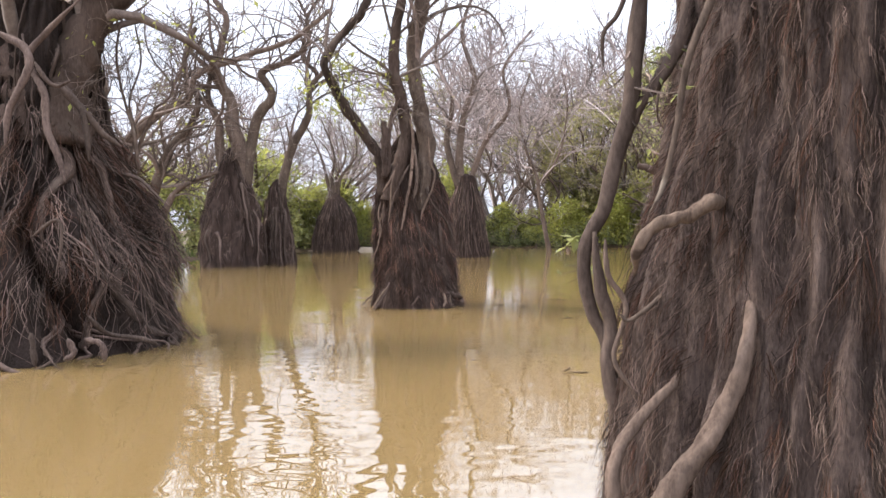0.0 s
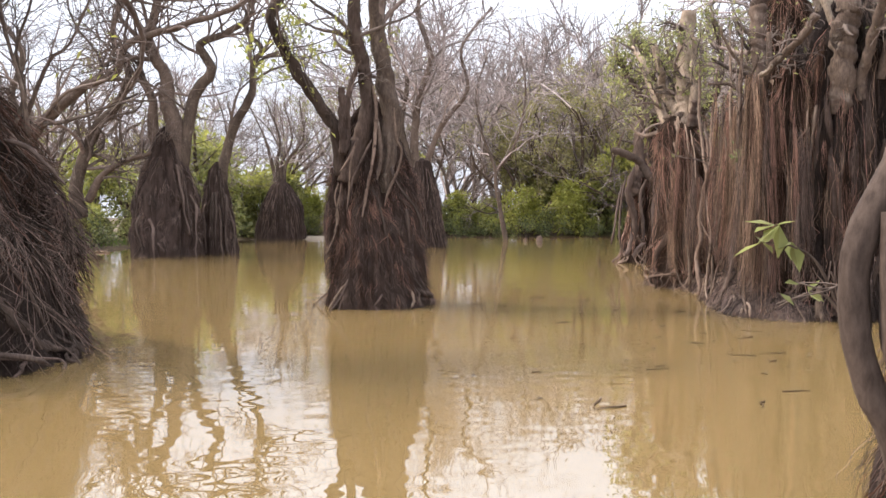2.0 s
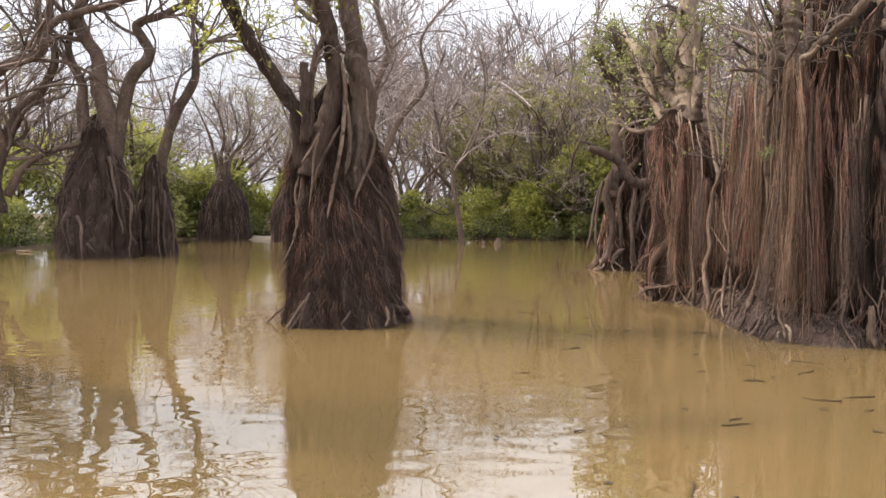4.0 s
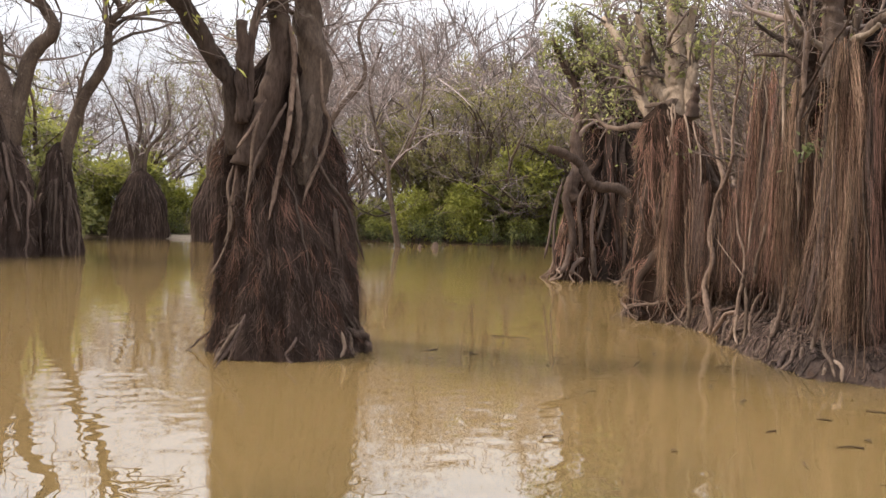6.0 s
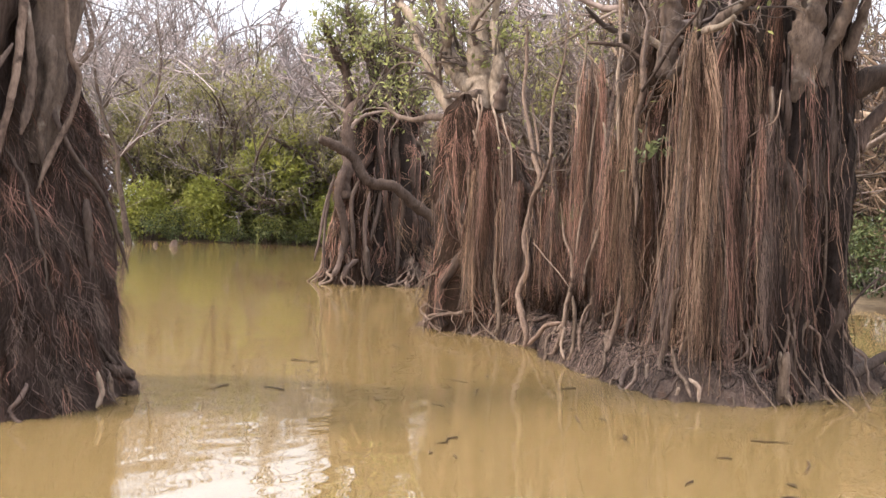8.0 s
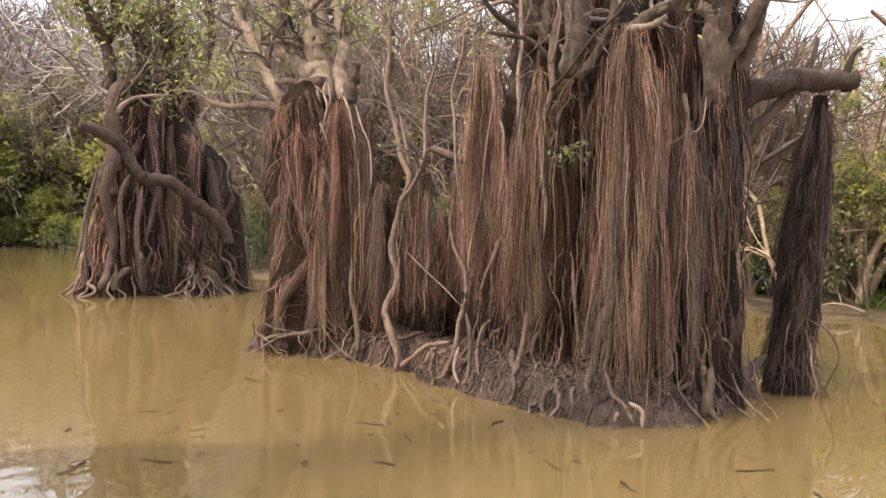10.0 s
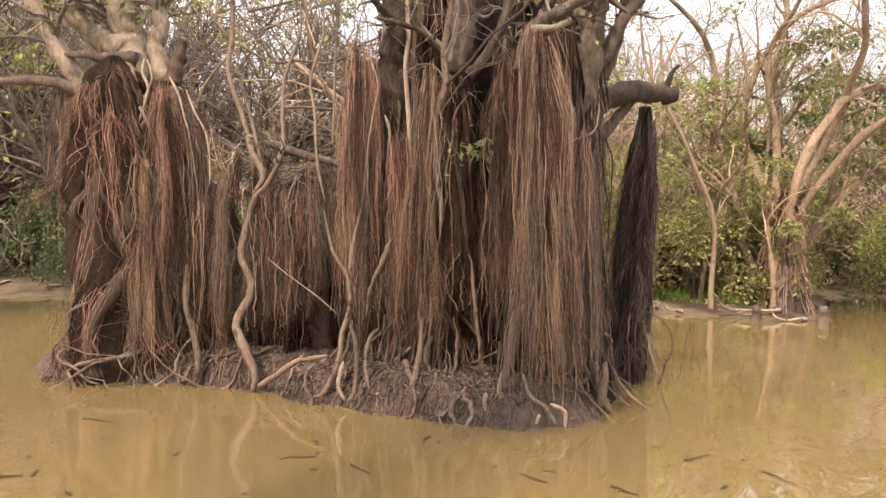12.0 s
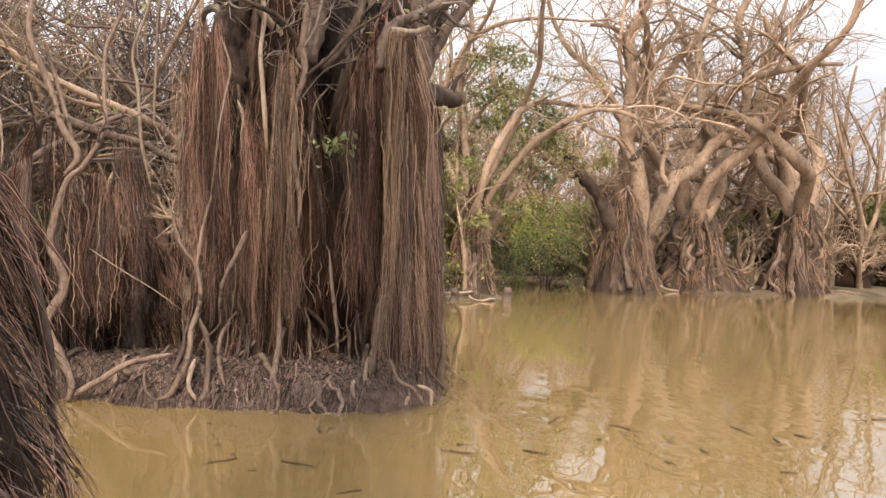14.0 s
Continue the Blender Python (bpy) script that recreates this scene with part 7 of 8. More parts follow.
def banks():
    rng = np.random.default_rng(7)
    green = "dense bright green bush at the water's edge"
    deep = "dense deep green bush overhanging the bank"
    bushes = [shrub(201, 3.6, 3.8, 2244, M_LEAF, deep, 0.23), shrub(202, 3.2, 3.2, 2040, M_LEAF, green, 0.23), shrub(203, 3.8, 4.2, 2244, M_LEAF, deep, 0.23),
              shrub(204, 3.0, 3.0, 1904, M_LEAF_BRIGHT, green, 0.23)]
    spots = along([(-15, 31), (-13.5, 38), (-12, 46.5), (-5, 49), (3, 48), (9.5, 46.8), (14, 46.3), (15.5, 37), (14.8, 33)], 2.1, rng, 0.55)
    spots += along([(-16, 44), (-6, 51.0), (3, 50.0), (10, 49.0), (17, 46), (18, 36)], 2.4, rng, 0.5)
    scatter(bushes, spots, rng, (0.65, 1.4))
    tall = [shrub(206, 4.2, 6.5, 3600, M_LEAF_DRY, "tall olive-green thicket behind the bushes", 0.22), shrub(207, 3.8, 5.5, 3200, M_LEAF, "tall olive-green thicket behind the bushes", 0.18)]
    scatter(tall, along([(4.5, 51), (9, 49.5), (14, 48.5), (18, 45), (18.5, 36)], 2.4, rng, 0.5) + along([(7, 52), (13, 51), (20, 46), (20.5, 36), (18, 28)], 2.6, rng, 0.6), rng, (0.85, 1.15))
    olive = "thin olive undergrowth bush on the bank"
    under = [shrub(211, 3.2, 2.8, 2600, M_LEAF_DARK, olive, 0.12), shrub(212, 2.8, 2.2, 2600, M_LEAF_DRY, olive, 0.12), shrub(213, 2.8, 2.8, 2600, M_LEAF_DARK, deep, 0.12)]
    spots = along([(17.2, 14), (17, 10.4), (21, 8.6), (27.5, 7.6), (30, 4), (26.5, 1.2), (24.5, -3), (25, -9), (29, -17)], 1.9, rng, 0.4)
    spots += along([(17, 24), (20, 16), (24, 11.5), (31, 9.5), (35, 4), (30, -2)], 2.4, rng, 0.7)
    scatter(under, spots, rng, (0.8, 1.25))
    # Bushes behind the island wear the leaf with shade in its colour.
    shade = "green bush in shade-darkened leaf colour on the bank"
    shady = [shrub(215, 3.4, 1.9, 2600, M_LEAF_SHADE, shade, 0.12), shrub(216, 3.0, 2.4, 2600, M_LEAF_SHADE, shade, 0.13)]
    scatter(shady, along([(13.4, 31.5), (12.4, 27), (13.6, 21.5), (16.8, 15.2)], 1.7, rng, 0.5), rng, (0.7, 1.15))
    scatter([shrub(222, 3.2, 2.3, 2600, M_LEAF_DARK, "rounded dark green bush at the water's edge", 0.12)], [(23.2, 4.4)], rng, (1.0, 1.01))
    low = [shrub(221, 2.2, 1.3, 1800, M_LEAF_DARK, "low dark green bush at the water's edge", 0.10)]
    edge = along([(-11.6, 45.8), (-5, 48.2), (3, 47.2), (9, 45.9), (13.6, 45.7), (14.4, 36), (14.0, 33)], 1.9, rng, 0.2)
    scatter(low, edge + [(-14.2, 29.3), (-15.5, 28.2), (-13.9, 32.0)], rng, (0.8, 1.3))

    far = "bare grey-brown leafless tree on the far bank"
    woods = [bare_tree(301, 10.5, 3, M_TWIG_HAZED, M_BARK, far), bare_tree(302, 9.5, 4, M_TWIG_HAZED, M_BARK, far), bare_tree(303, 12.0, 3, M_TWIG_HAZED, M_BARK, far),
             bare_tree(304, 9.0, 3, M_TWIG_HAZED, M_BARK, "leafy olive-green tree on the far bank", (M_LEAF_DRY, 2600, 0.19), (30, 120, 300))]
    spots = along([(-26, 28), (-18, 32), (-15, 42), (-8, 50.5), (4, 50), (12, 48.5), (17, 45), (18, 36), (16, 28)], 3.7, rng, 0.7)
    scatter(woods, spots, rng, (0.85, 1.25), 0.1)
    olive_trees = [bare_tree(305, 10.5, 5, M_TWIG_HAZED, M_BARK, "leafy olive-green tree on the far bank", (M_LEAF_DRY, 4200, 0.22), (40, 160, 420))]
    scatter(olive_trees, [(6.6, 51.8), (8.2, 50.5), (10.6, 52.2), (9.5, 49.5), (12.0, 50.5), (14.5, 48.5), (17.0, 47.0), (16.5, 33), (17, 27), (20, 21)], rng, (0.85, 1.1), 0.1)
    warm = "bare sunlit tan-barked tree on the bank"
    sunlit = [bare_tree(311, 9.0, 4, M_TWIG_WARM, M_BARK_WARM, warm), bare_tree(312, 8.0, 5, M_TWIG_WARM, M_BARK_WARM, warm), bare_tree(313, 10.5, 3, M_TWIG_WARM, M_BARK_WARM, warm)]
    spots = along([(16.5, 25), (18, 18), (20, 13), (23, 10.5), (30, 9), (33, 5), (29, 0), (24.5, -3), (23.5, -6), (24, -12)], 2.6, rng, 0.6)
    scatter(sunlit, spots, rng, (0.85, 1.2), 0.1)
    leafy = [bare_tree(314, 7.5, 3, M_TWIG_WARM, M_BARK_WARM, "tan-barked bank tree with fresh green leaves", (M_LEAF, 5200, 0.17), (30, 120, 300))]
    scatter(leafy, [(17.7, 8.5), (18.6, 10.8)], rng, (0.85, 1.0), 0.1)
    haze = "leafless grey-brown woods far behind the bank"
    far_woods(331, [(-40, 34), (-22, 46), (-10, 56), (-1, 56.5)], 2.4, 1.2, 11.5, M_TWIG_HAZED, haze, 380, 0.024)
    far_woods(336, [(1, 56), (10, 56), (20, 53), (25, 42), (21, 30)], 2.0, 1.2, 18.5, M_TWIG_HAZED, haze, 520, 0.034)
    far_woods(332, [(0, 68), (10, 68), (28, 62), (34, 48)], 2.4, 2.0, 20.0, M_TWIG_HAZED, haze, 480, 0.036)
    far_woods(333, [(21, 30), (25, 20), (30, 14), (38, 6), (34, -5), (29, -13), (34, -24)], 2.4, 1.0, 10.5, M_TWIG_WARM, "leafless tan woods behind the sunlit bank", 250, 0.016)
    far_woods(334, [(34, 48), (38, 30), (44, 16), (50, 2), (44, -16)], 2.8, 1.6, 12.0, M_TWIG_WARM, "leafless tan woods behind the sunlit bank", 270, 0.022)
    far_woods(337, [(15.5, 22), (17.5, 16.5), (18, 12), (22, 9.5), (28, 8.5), (31, 4), (26, 0.5), (24.5, -4), (25, -9), (28, -16)], 1.2, 0.7, 5.6, M_TWIG_WARM, "low leafless tan thicket on the sunlit bank", 300, 0.010)
    far_woods(338, [(20, 13), (25, 11.5), (32, 9.5), (34, 3), (29, -1), (27.5, -6), (28, -12)], 1.4, 0.7, 7.0, M_TWIG_WARM, "leafless tan thicket behind the sunlit bank", 300, 0.012)
    far_woods(339, [(23.6, 2.6), (23.0, -1.5), (22.4, -5), (22.8, -9)], 0.9, 0.4, 3.4, M_TWIG_WARM, "low leafless tan thicket on the sunlit bank", 260, 0.008)
    # Shade behind the island is put into this thicket's darker twigs.
    far_woods(340, [(14.5, 30), (15.5, 24), (17, 19), (19.5, 14)], 0.9, 0.7, 9.5, M_TWIG, "leafless brown thicket behind the island", 560, 0.013)
    # woods behind the boat close the place round
    far_woods(335, [(-40, 34), (-44, 0), (-36, -24), (-10, -36), (16, -34), (30, -26)], 5.0, 2.0, 11.0, M_TWIG_HAZED, haze, 60)


def gnarled_tree():
    base = (20.45, 2.8, 0)
    rng = np.random.default_rng(121)
    t = thing("tree", base, "gnarled sunlit tan tree with flared base and contorted limbs", "tree", SKIRTED)
    sk = Skirt(base, [(-0.3, 1.0, 1.0), (0, 0.95, 0.95), (0.6, 0.78, 0.78), (1.5, 0.65, 0.7), (2.3, 0.5, 0.55), (2.9, 0.32, 0.36), (3.2, 0.03, 0.03)], 33, 0.12).groove(407, 12)
    core = part("root_skirt", sk.core(Soup(), 90, 30, 0.04).mesh("root_skirt", M_BARK_DARK, base), t)
    s = sk.fringe(Soup(), rng, 80, 12, (0.6, 3.3), (0.6, 1.6), (0.004, 0.011), (1.6, 4.8), (0.1, 0.3), (0.05, 0.16), 0.12)
    part("root_mat", s.mesh("root_mat", M_FIBRE_GOLD, base), core, "", "stuff")
    sk.roots(core, rng, 8, (1.2, 2.8), (1.0, 2.6), (0.025, 0.045), M_BARK, base, (0.0, 0.05), (2.0, 4.4), 0.03)
    bundles(core, base, rng, sk, 14, (1.4, 5.0), (0.035, 0.09), (1.4, 3.0), (-0.05, 0.5), M_BARK, M_FIBRE_WARM, 14, (0.005, 0.012), 0.07)
    hold = []
    limb(t, base, rng, [(20.40, 2.37, 1.35), (20.40, 2.44, 3.25), (20.40, 2.66, 4.11), (20.40, 2.91, 4.96), (20.40, 2.83, 6.00), (20.40, 2.78, 7.04), (20.40, 2.85, 7.90), (20.40, 2.48, 8.62), (20.40, 2.32, 9.32), (20.40, 2.55, 10.51)], 0.26, 0.1, M_BARK_WARM, "trunk", "", hold, 70, 12, 0.24)
    limb(t, base, rng, [(20.30, 3.06, 1.67), (20.18, 3.78, 2.83), (20.05, 4.48, 3.64), (19.93, 4.98, 4.07), (19.80, 5.50, 4.14)], 0.24, 0.11, M_BARK_DARK, "limb", "thick dark-stained leaning limb", hold, 40, 12, 0.24)
    limb(t, base, rng, [(20.60, 2.02, 1.71), (20.60, 1.25, 3.46), (20.60, 0.60, 3.88), (20.60, -0.22, 4.82), (20.60, -0.95, 5.61), (20.60, -1.22, 6.66), (20.60, -1.05, 7.90), (20.60, -0.82, 8.77), (20.60, -1.20, 9.88), (20.60, -0.91, 11.10)], 0.24, 0.1, M_BARK_WARM, "limb", "", hold, 70, 12, 0.22)
    limb(t, base, rng, [(20.40, 2.92, 4.99), (20.32, 3.59, 6.07), (20.24, 4.27, 6.73), (20.16, 5.03, 7.33), (20.08, 5.52, 8.11), (20.00, 5.80, 9.05)], 0.14, 0.055, M_BARK_WARM, "limb", "", hold, 50, 10, 0.2)
    limb(t, base, rng, [(20.20, 2.83, 3.99), (20.20, 2.22, 4.63), (20.20, 1.69, 5.07), (20.20, 0.68, 5.20)], 0.1, 0.05, M_BARK_DARK, "limb", "broken dark stub", None, 30, 10, 0.25)
    limb(t, base, rng, [(21.00, -0.47, 4.84), (21.00, 0.07, 5.75), (21.00, 0.34, 7.53), (21.00, 0.26, 8.44), (21.00, -0.09, 9.37), (21.00, -0.30, 10.29), (21.00, -0.01, 11.34)], 0.16, 0.08, M_BARK_PALE, "limb", "", hold, 50, 10, 0.2)
    limb(t, base, rng, [(20.80, -1.37, 5.99), (20.80, -1.99, 7.12), (20.80, -2.13, 8.39), (20.80, -2.52, 9.52), (20.80, -2.63, 10.61)], 0.11, 0.05, M_BARK_WARM, "limb", "", hold, 50, 10, 0.18)
    limb(t, base, rng, [(20.30, 1.57, 3.29), (20.30, 1.74, 3.80), (20.30, 1.62, 4.67), (20.30, 1.93, 5.44)], 0.1, 0.05, M_BARK_WARM, "limb", "", None, 30, 10, 0.25)
    limb(t, base, rng, [(20.20, 2.64, 3.75), (20.20, 3.22, 4.57), (20.20, 3.85, 4.79), (20.20, 4.13, 5.12)], 0.08, 0.04, M_BARK_WARM, "limb", "", None, 30, 9, 0.2)
    twigs(t, base, rng, hold, (120, 560, 1600), M_TWIG_WARM, (0.25, 0.6), None, up=0.04, bend=0.34, lo=0.2, least=0.006)


def rooted_bank_tree(base, seed, rx, h, girth=0.25, spread=0.45):
    """A tan tree on a broad tangle of roots at the bank."""
    rng = np.random.default_rng(seed)
    t = thing("tree", base, "sunlit tan tree rising from a broad tangle of roots", "tree", "bank trees")
    sk = Skirt(base, [(-0.3, rx * 1.1, rx * 1.2), (0, rx, rx * 1.1), (h * 0.3, rx * 0.85, rx * 0.9), (h * 0.65, rx * 0.66, rx * 0.7), (h, rx * 0.4, rx * 0.4), (h + 0.3, 0.02, 0.02)], seed, 0.2).groove(seed + 500, 16, (0.15, 0.45), (0.1, 0.25))
    core = part("root_skirt", sk.core(Soup(), 90, 24, 0.06).mesh("root_skirt", M_BARK_DARK, base), t)
    s = sk.fringe(Soup(), rng, 64, 12, (0.5, h + 0.35), (0.5, 1.6), (0.005, 0.013), (1.4, 5.0), (0.1, 0.3), (0.05, 0.2), 0.12)
    part("root_mat", s.mesh("root_mat", M_FIBRE_GOLD, base), core, "", "stuff")
    sk.roots(core, rng, 12, (h * 0.4, h), (0.8, 2.6), (0.02, 0.04), M_ROOT, base, (0.0, 0.10), (1.8, 4.6), 0.04, 0.3, steps=14)
    bundles(core, base, rng, sk, 16, (1.4, 5.0), (0.04, 0.10), (h * 0.4, h), (-0.05, 0.5), M_ROOT, M_FIBRE_WARM, 12, (0.005, 0.012), 0.10)
    hold = []
    b = np.array(base, float)
    for k in range(5):
        a = 6.28 * (k + rng.uniform(0, 0.7)) / 5
        P = grow(rng, [b + (0.2 * math.cos(a), 0.2 * math.sin(a), h - 0.5)], [(spread * math.cos(a), spread * math.sin(a), 1)], [rng.uniform(7, 10)], 34, 0.13, 0.05)[0]
        R = np.linspace(girth, girth * 0.24, 34)
        part("limb", tubes(Soup(), P[None], R[None], 10, True, knobbly(rng, 1, 34, 10, 0.2)).mesh("limb", M_BARK_WARM, base), t)
        hold.append((P, R))
    twigs(t, base, rng, hold, (70, 340, 1100), M_TWIG_WARM, (0.2, 0.45), None, up=0.05, bend=0.3, lo=0.3, least=0.006)


def pole_thicket(base, seed, n, h):
    """Upright stems standing close together at the bank."""
    rng = np.random.default_rng(seed)
    t = thing("sapling_thicket", base, "thicket of upright tan saplings with sparse green leaves", "tree", "bank trees")
    b = np.array(base, float)
    st = b + np.c_[rng.normal(0, 0.8, n), rng.normal(0, 0.8, n), np.full(n, -0.3)]
    hold = []
    for p in st:
        P = grow(rng, [p], [(rng.normal(0, 0.12), rng.normal(0, 0.12), 1)], [h * rng.uniform(0.6, 1.1)], 24, 0.09, 0.05)[0]
        R = np.linspace(rng.uniform(0.05, 0.10), 0.02, 24)
        part("stem", tubes(Soup(), P[None], R[None], 7).mesh("stem", M_BARK_WARM, base), t)
        hold.append((P, R))
    twigs(t, base, rng, hold, (120, 420, 1100), M_TWIG_WARM, (0.12, 0.35), (M_LEAF, 2600, 0.13), lo=0.1, least=0.006)


def leafy_bank_tree():
    base = (18.2, 7.7, 0.2)
    rng = np.random.default_rng(165)
    t = thing("tree", base, "slender tan bank tree hung with broad sprays of green leaves", "tree", "bank trees")
    hold = []
    limb(t, base, rng, [(18.23, 8.40, -0.02), (18.23, 8.36, 1.39), (18.23, 8.54, 2.87), (18.22, 8.31, 4.35), (18.23, 8.46, 5.68), (18.22, 8.20, 7.02), (18.23, 8.38, 8.50), (18.21, 8.04, 9.69)], 0.15, 0.05, M_BARK_WARM, "trunk", "", hold, 40, 10)
    limb(t, base, rng, [(18.22, 8.32, 4.28), (18.20, 7.71, 5.11), (18.18, 7.13, 5.49), (18.15, 6.46, 5.36), (18.13, 5.86, 5.01)], 0.06, 0.02, M_BARK_WARM, "limb", "", hold, 24, 8)
    limb(t, base, rng, [(18.23, 8.46, 2.42), (18.21, 7.88, 3.18), (18.18, 7.23, 3.71), (18.16, 6.56, 3.51), (18.14, 6.03, 3.22)], 0.05, 0.02, M_BARK_WARM, "limb", "", hold, 24, 8)
    limb(t, base, rng, [(18.23, 8.43, 5.54), (18.21, 7.96, 6.29), (18.19, 7.45, 6.60), (18.17, 7.00, 6.46)], 0.05, 0.02, M_BARK_WARM, "limb", "", hold, 24, 8)
    limb(t, base, rng, [(18.23, 8.47, 3.02), (18.25, 9.01, 3.67), (18.26, 9.24, 4.11), (18.27, 9.46, 4.03)], 0.04, 0.015, M_BARK_WARM, "limb", "", hold, 24, 8)
    P = twigs(t, base, rng, hold, (40, 160, 400), M_TWIG_WARM, (0.25, 0.5), None, lo=0.35, least=0.006)
    s = Soup()
    for c in [(18.21, 7.86, 5.25), (18.19, 7.35, 5.56), (18.17, 6.83, 5.43), (18.15, 6.30, 5.14), (18.13, 5.92, 4.78), (18.18, 7.11, 4.90), (18.20, 7.70, 4.59), (18.19, 7.45, 6.45), (18.17, 7.00, 6.31), (18.21, 7.96, 6.21), (18.18, 7.23, 3.56), (18.16, 6.63, 3.51), (18.14, 6.11, 3.15), (18.26, 9.24, 4.03), (18.25, 8.86, 3.89), (18.23, 8.49, 3.98), (18.15, 6.44, 4.62)]:
        n = 170
        leaves(s, rng, np.array(c) + rng.normal(0, 1, (n, 3)) * (0.24, 0.24, 0.13), 0.17, 0.6, 0.45)
    part("leaf_spray", s.mesh("leaf_spray", M_LEAF_DARK, base, False), t, "flat sprays of green leaves", "stuff")


def thin_tree():
    base = (3.3, 40.05, 0)
    rng = np.random.default_rng(131)
    t = thing("tree", base, "thin grey tree standing in the water before the bushes", "tree")
    hold = []
    limb(t, base, rng, [(3.33, 40.05, -0.09), (3.11, 40.06, 1.24), (2.83, 40.07, 2.88), (2.75, 40.07, 3.70), (2.15, 40.10, 5.34), (1.87, 40.11, 7.25), (2.42, 40.09, 9.14)], 0.14, 0.05, M_BARK, "trunk", "", hold)
    limb(t, base, rng, [(2.75, 40.07, 3.43), (3.52, 40.04, 4.25), (4.06, 40.02, 5.61), (4.33, 40.01, 7.51), (4.06, 40.02, 9.13)], 0.09, 0.04, M_BARK, "limb", "", hold)
    twigs(t, base, rng, hold, (50, 260, 900), M_TWIG_HAZED, (0.3, 0.7), None, lo=0.35, least=0.007)


def water_stump(x, y, h, r, seed):
    rng = np.random.default_rng(seed)
    P = np.array([(x, y, -0.2), (x + 0.02, y, h * 0.5), (x - 0.03, y + 0.02, h)])
    me = tubes(Soup(), spline(P, 8)[None], np.linspace(r, r * 0.7, 8)[None], 8, True, knobbly(rng, 1, 8, 8, 0.25)).mesh("stump", M_BARK, (x, y, 0))
    ob = new("stump", me)
    ob.location = (x, y, 0)
    tagged(ob, "short dark dead stump poking from the water", "stump", "stumps in the water")


island_mound()
middle_tree()
near_left_tree()
near_right_tree()
far_left_tree()
left_bank_tree()
rear_tree()
small_far_tree((-8.7, 44.3, 0), 141, 1.25, 3.0)
small_far_tree((-5.1, 41.9, 0), 142, 0.85, 2.8)
third_tree()
island_white_tree()
island_low_curtain()
island_big_tree()
hanging_column()
gnarled_tree()
rooted_bank_tree((21.9, -0.3, 0.1), 151, 1.2, 2.6)
rooted_bank_tree((21.3, -3.6, 0.1), 152, 1.1, 3.0)
rooted_bank_tree((23.4, 1.6, 0.2), 153, 1.0, 3.0)
rooted_bank_tree((16.9, 8.3, 0.05), 154, 0.55, 2.4, 0.11, 0.14)
pole_thicket((17.0, 8.9, 0.1), 161, 12, 7.0)
pole_thicket((18.5, 11.2, 0.3), 162, 8, 7.0)
leafy_bank_tree()
thin_tree()
water_stump(4.85, 38.9, 0.25, 0.16, 171)
water_stump(4.2, 39.2, 0.12, 0.10, 172)
water_stump(15.4, 8.95, 0.25, 0.12, 173)
water_stump(15.4, 7.7, 0.3, 0.12, 174)
banks()


def floating_litter():
    """Twigs and dead leaves that float before the island."""
    rng = np.random.default_rng(181)
    for k in range(70):
        x, y = rng.uniform(0.2, 3.75), rng.uniform(7.0, 14.5)
        if math.hypot(x + 0.57, y - 12.71) < 1.1:
            continue
        a, size = rng.uniform(0, 6.28), rng.uniform(0.06, 0.30)
        if k % 2:
            P = np.array([(0, 0, 0.001), (0.35, rng.normal(0, 0.06), 0.003), (0.7, rng.normal(0, 0.08), 0.003), (1, rng.normal(0, 0.1), 0.001)]) * (size, size, 1)
            me = tubes(Soup(), spline(P, 8)[None], np.linspace(0.007, 0.003, 8)[None], 5, True).mesh("twig", M_DEBRIS)
            ob = tagged(new("twig", me), "short dark dead twig floating on muddy water", "twig", "floating litter")
        else:
            me = leaves(Soup(), rng, np.zeros((1, 3)), np.array([0.07]), 0.98, 0.5, np.array([(3.0, 0, 0.35)])).mesh("dead_leaf", M_DEBRIS, (0, 0, 0), False)
            ob = tagged(new("dead_leaf", me), "curled brown dead leaf floating on muddy water", "leaf", "floating litter")
        ob.matrix_basis = pose(x, y, 0.004, 0, 0, math.degrees(a))


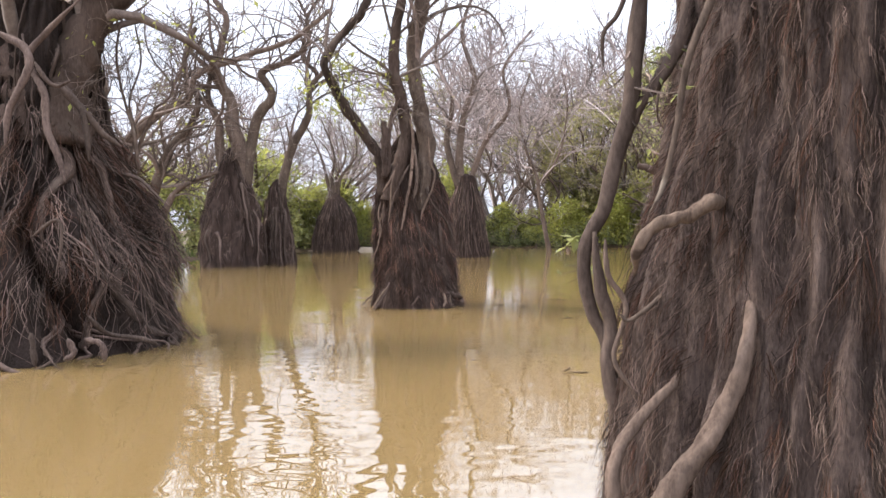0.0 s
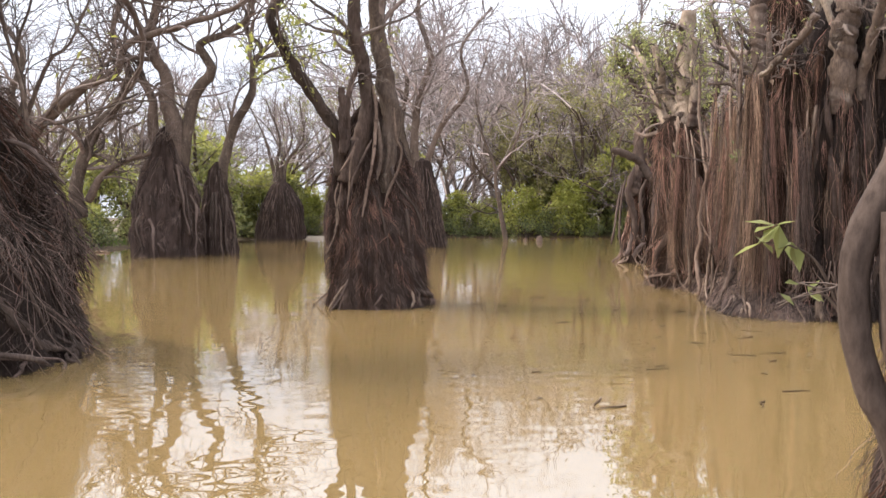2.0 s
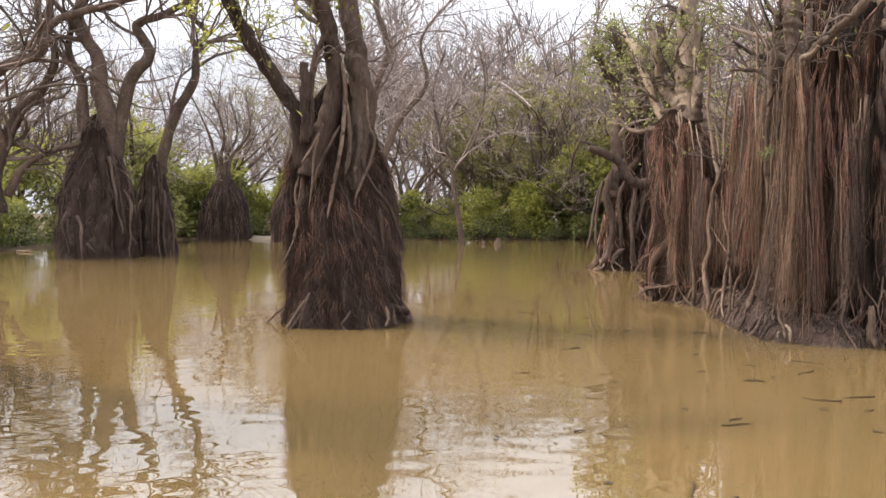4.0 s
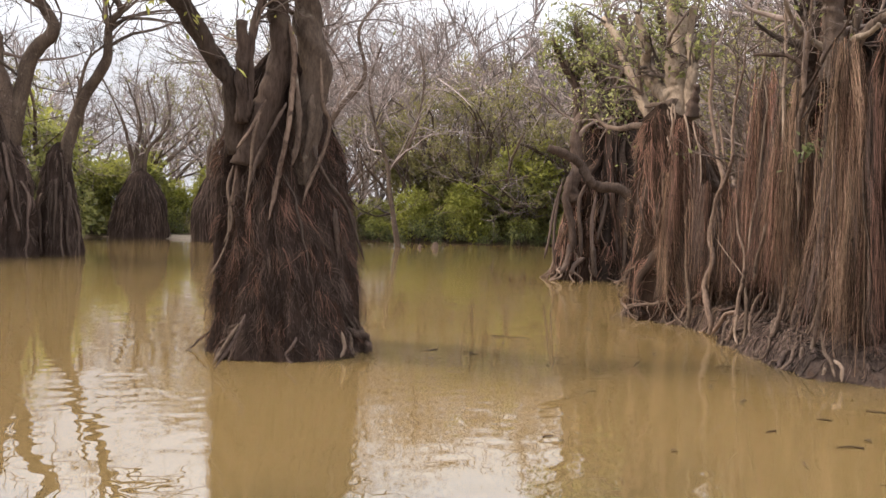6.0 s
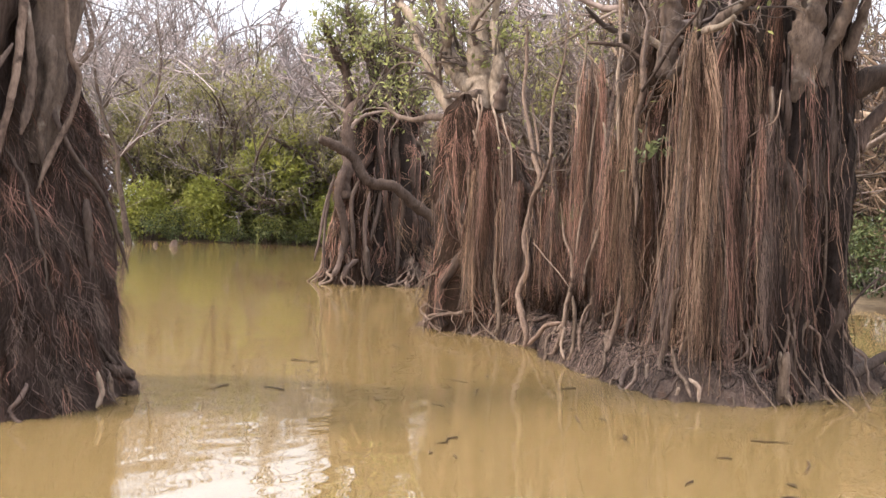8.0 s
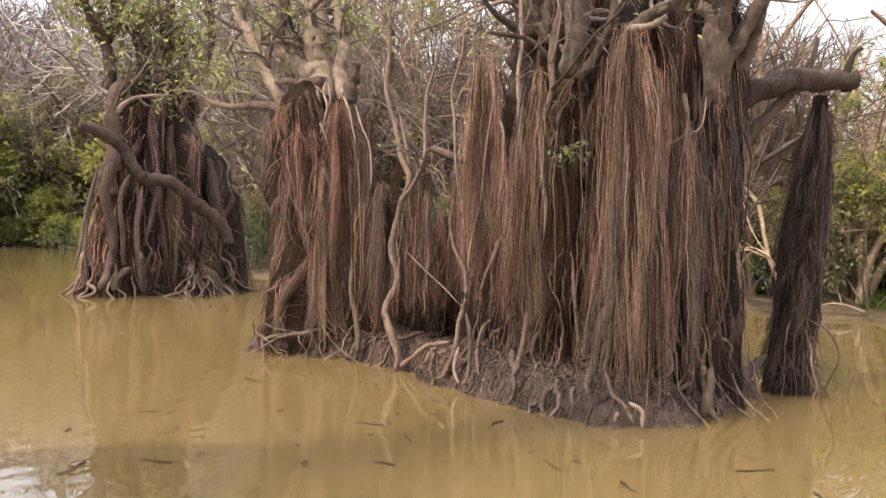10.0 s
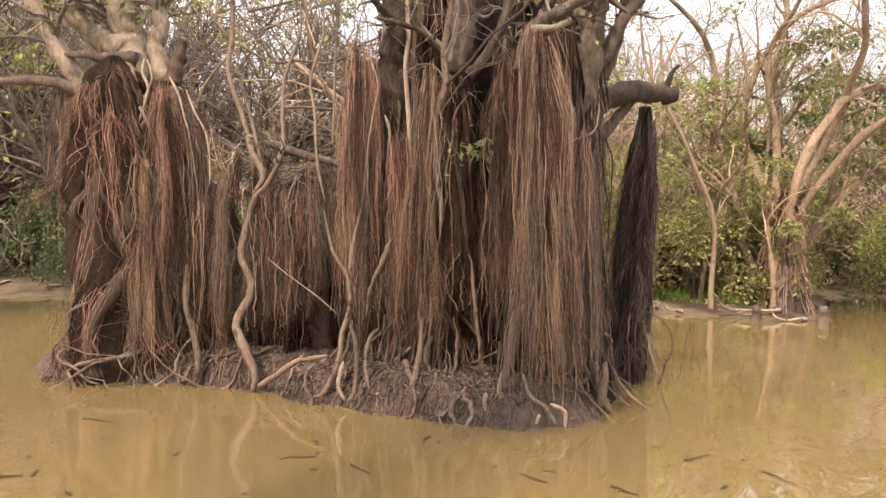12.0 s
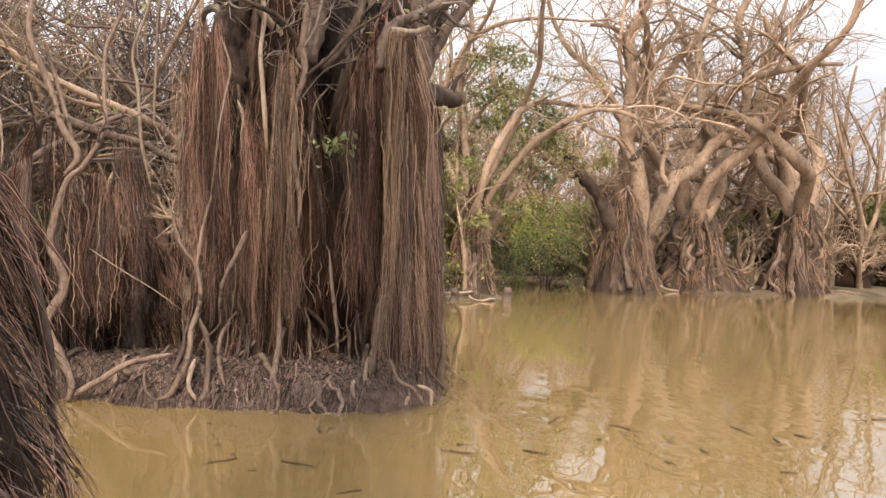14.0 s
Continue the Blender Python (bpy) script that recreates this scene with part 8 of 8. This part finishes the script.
def bank_grass():
    rng = np.random.default_rng(191)
    n = 5200
    x, y = rng.uniform(-19, -12.4, n), rng.uniform(26.5, 36, n)
    more = rng.uniform(0, 1, n) < 0.35
    x, y = np.where(more, rng.uniform(16.5, 20.5, n), x), np.where(more, rng.uniform(8.5, 12.5, n), y)
    d = -inside_distance(x, y, WATER_EDGE)
    keep = d > 0.5
    x, y, d = x[keep], y[keep], d[keep]
    z = 0.32 * (1 - np.exp(-d * 0.8)) - 0.03
    at = np.stack([x, y, z], -1)
    P = grow(rng, at, np.c_[rng.normal(0, 0.35, (len(x), 2)), np.ones(len(x))], rng.uniform(0.15, 0.45, len(x)), 4, 0.1, -0.05)
    s = tubes(Soup(), P, np.linspace(0.010, 0.002, 4)[None] * np.ones((len(x), 1)), 3)
    tagged(new("grass", s.mesh("grass", M_GRASS)), "patch of fresh green grass on the muddy bank", "grass", kind="stuff")


def fallen_branches():
    rng = np.random.default_rng(195)
    for x, y in ((15.4, 10.4), (15.9, 10.9), (16.2, 9.9), (15.7, 9.3), (16.1, 8.4), (15.5, 8.0), (16.6, 11.6), (16.0, 12.2), (11.6, 24.9), (12.2, 23.6), (21.2, 0.6), (21.0, -1.8), (20.8, -5.4), (-12.6, 30.2)):
        n, size = 14, rng.uniform(0.6, 1.8)
        P = grow(rng, [(0, 0, 0)], [(math.cos(k := rng.uniform(0, 6.28)), math.sin(k), 0.12)], [size], n, 0.12, -0.02)
        z = ground_level(x, y) + 0.03
        P[..., 2] = np.maximum(P[..., 2], 0.0)
        R = np.linspace(0.04, 0.012, n)[None]
        s = tubes(Soup(), P, R, 7, True, knobbly(rng, 1, n, 7, 0.15))
        Q, S = sprout(rng, P, R, 5, 0.2, 0.9, (0.2, 0.5), (0.4, 0.7), (0.4, 1.0), 7, 0.15, 0.02, 0.006)
        tubes(s, Q, S, 5)
        ob = tagged(new("fallen_branch", s.mesh("fallen_branch", M_ROOT_PALE)), "dead pale branch lying on the muddy bank", "branch", "fallen branches")
        ob.location = (x, y, z)


floating_litter()
bank_grass()
fallen_branches()
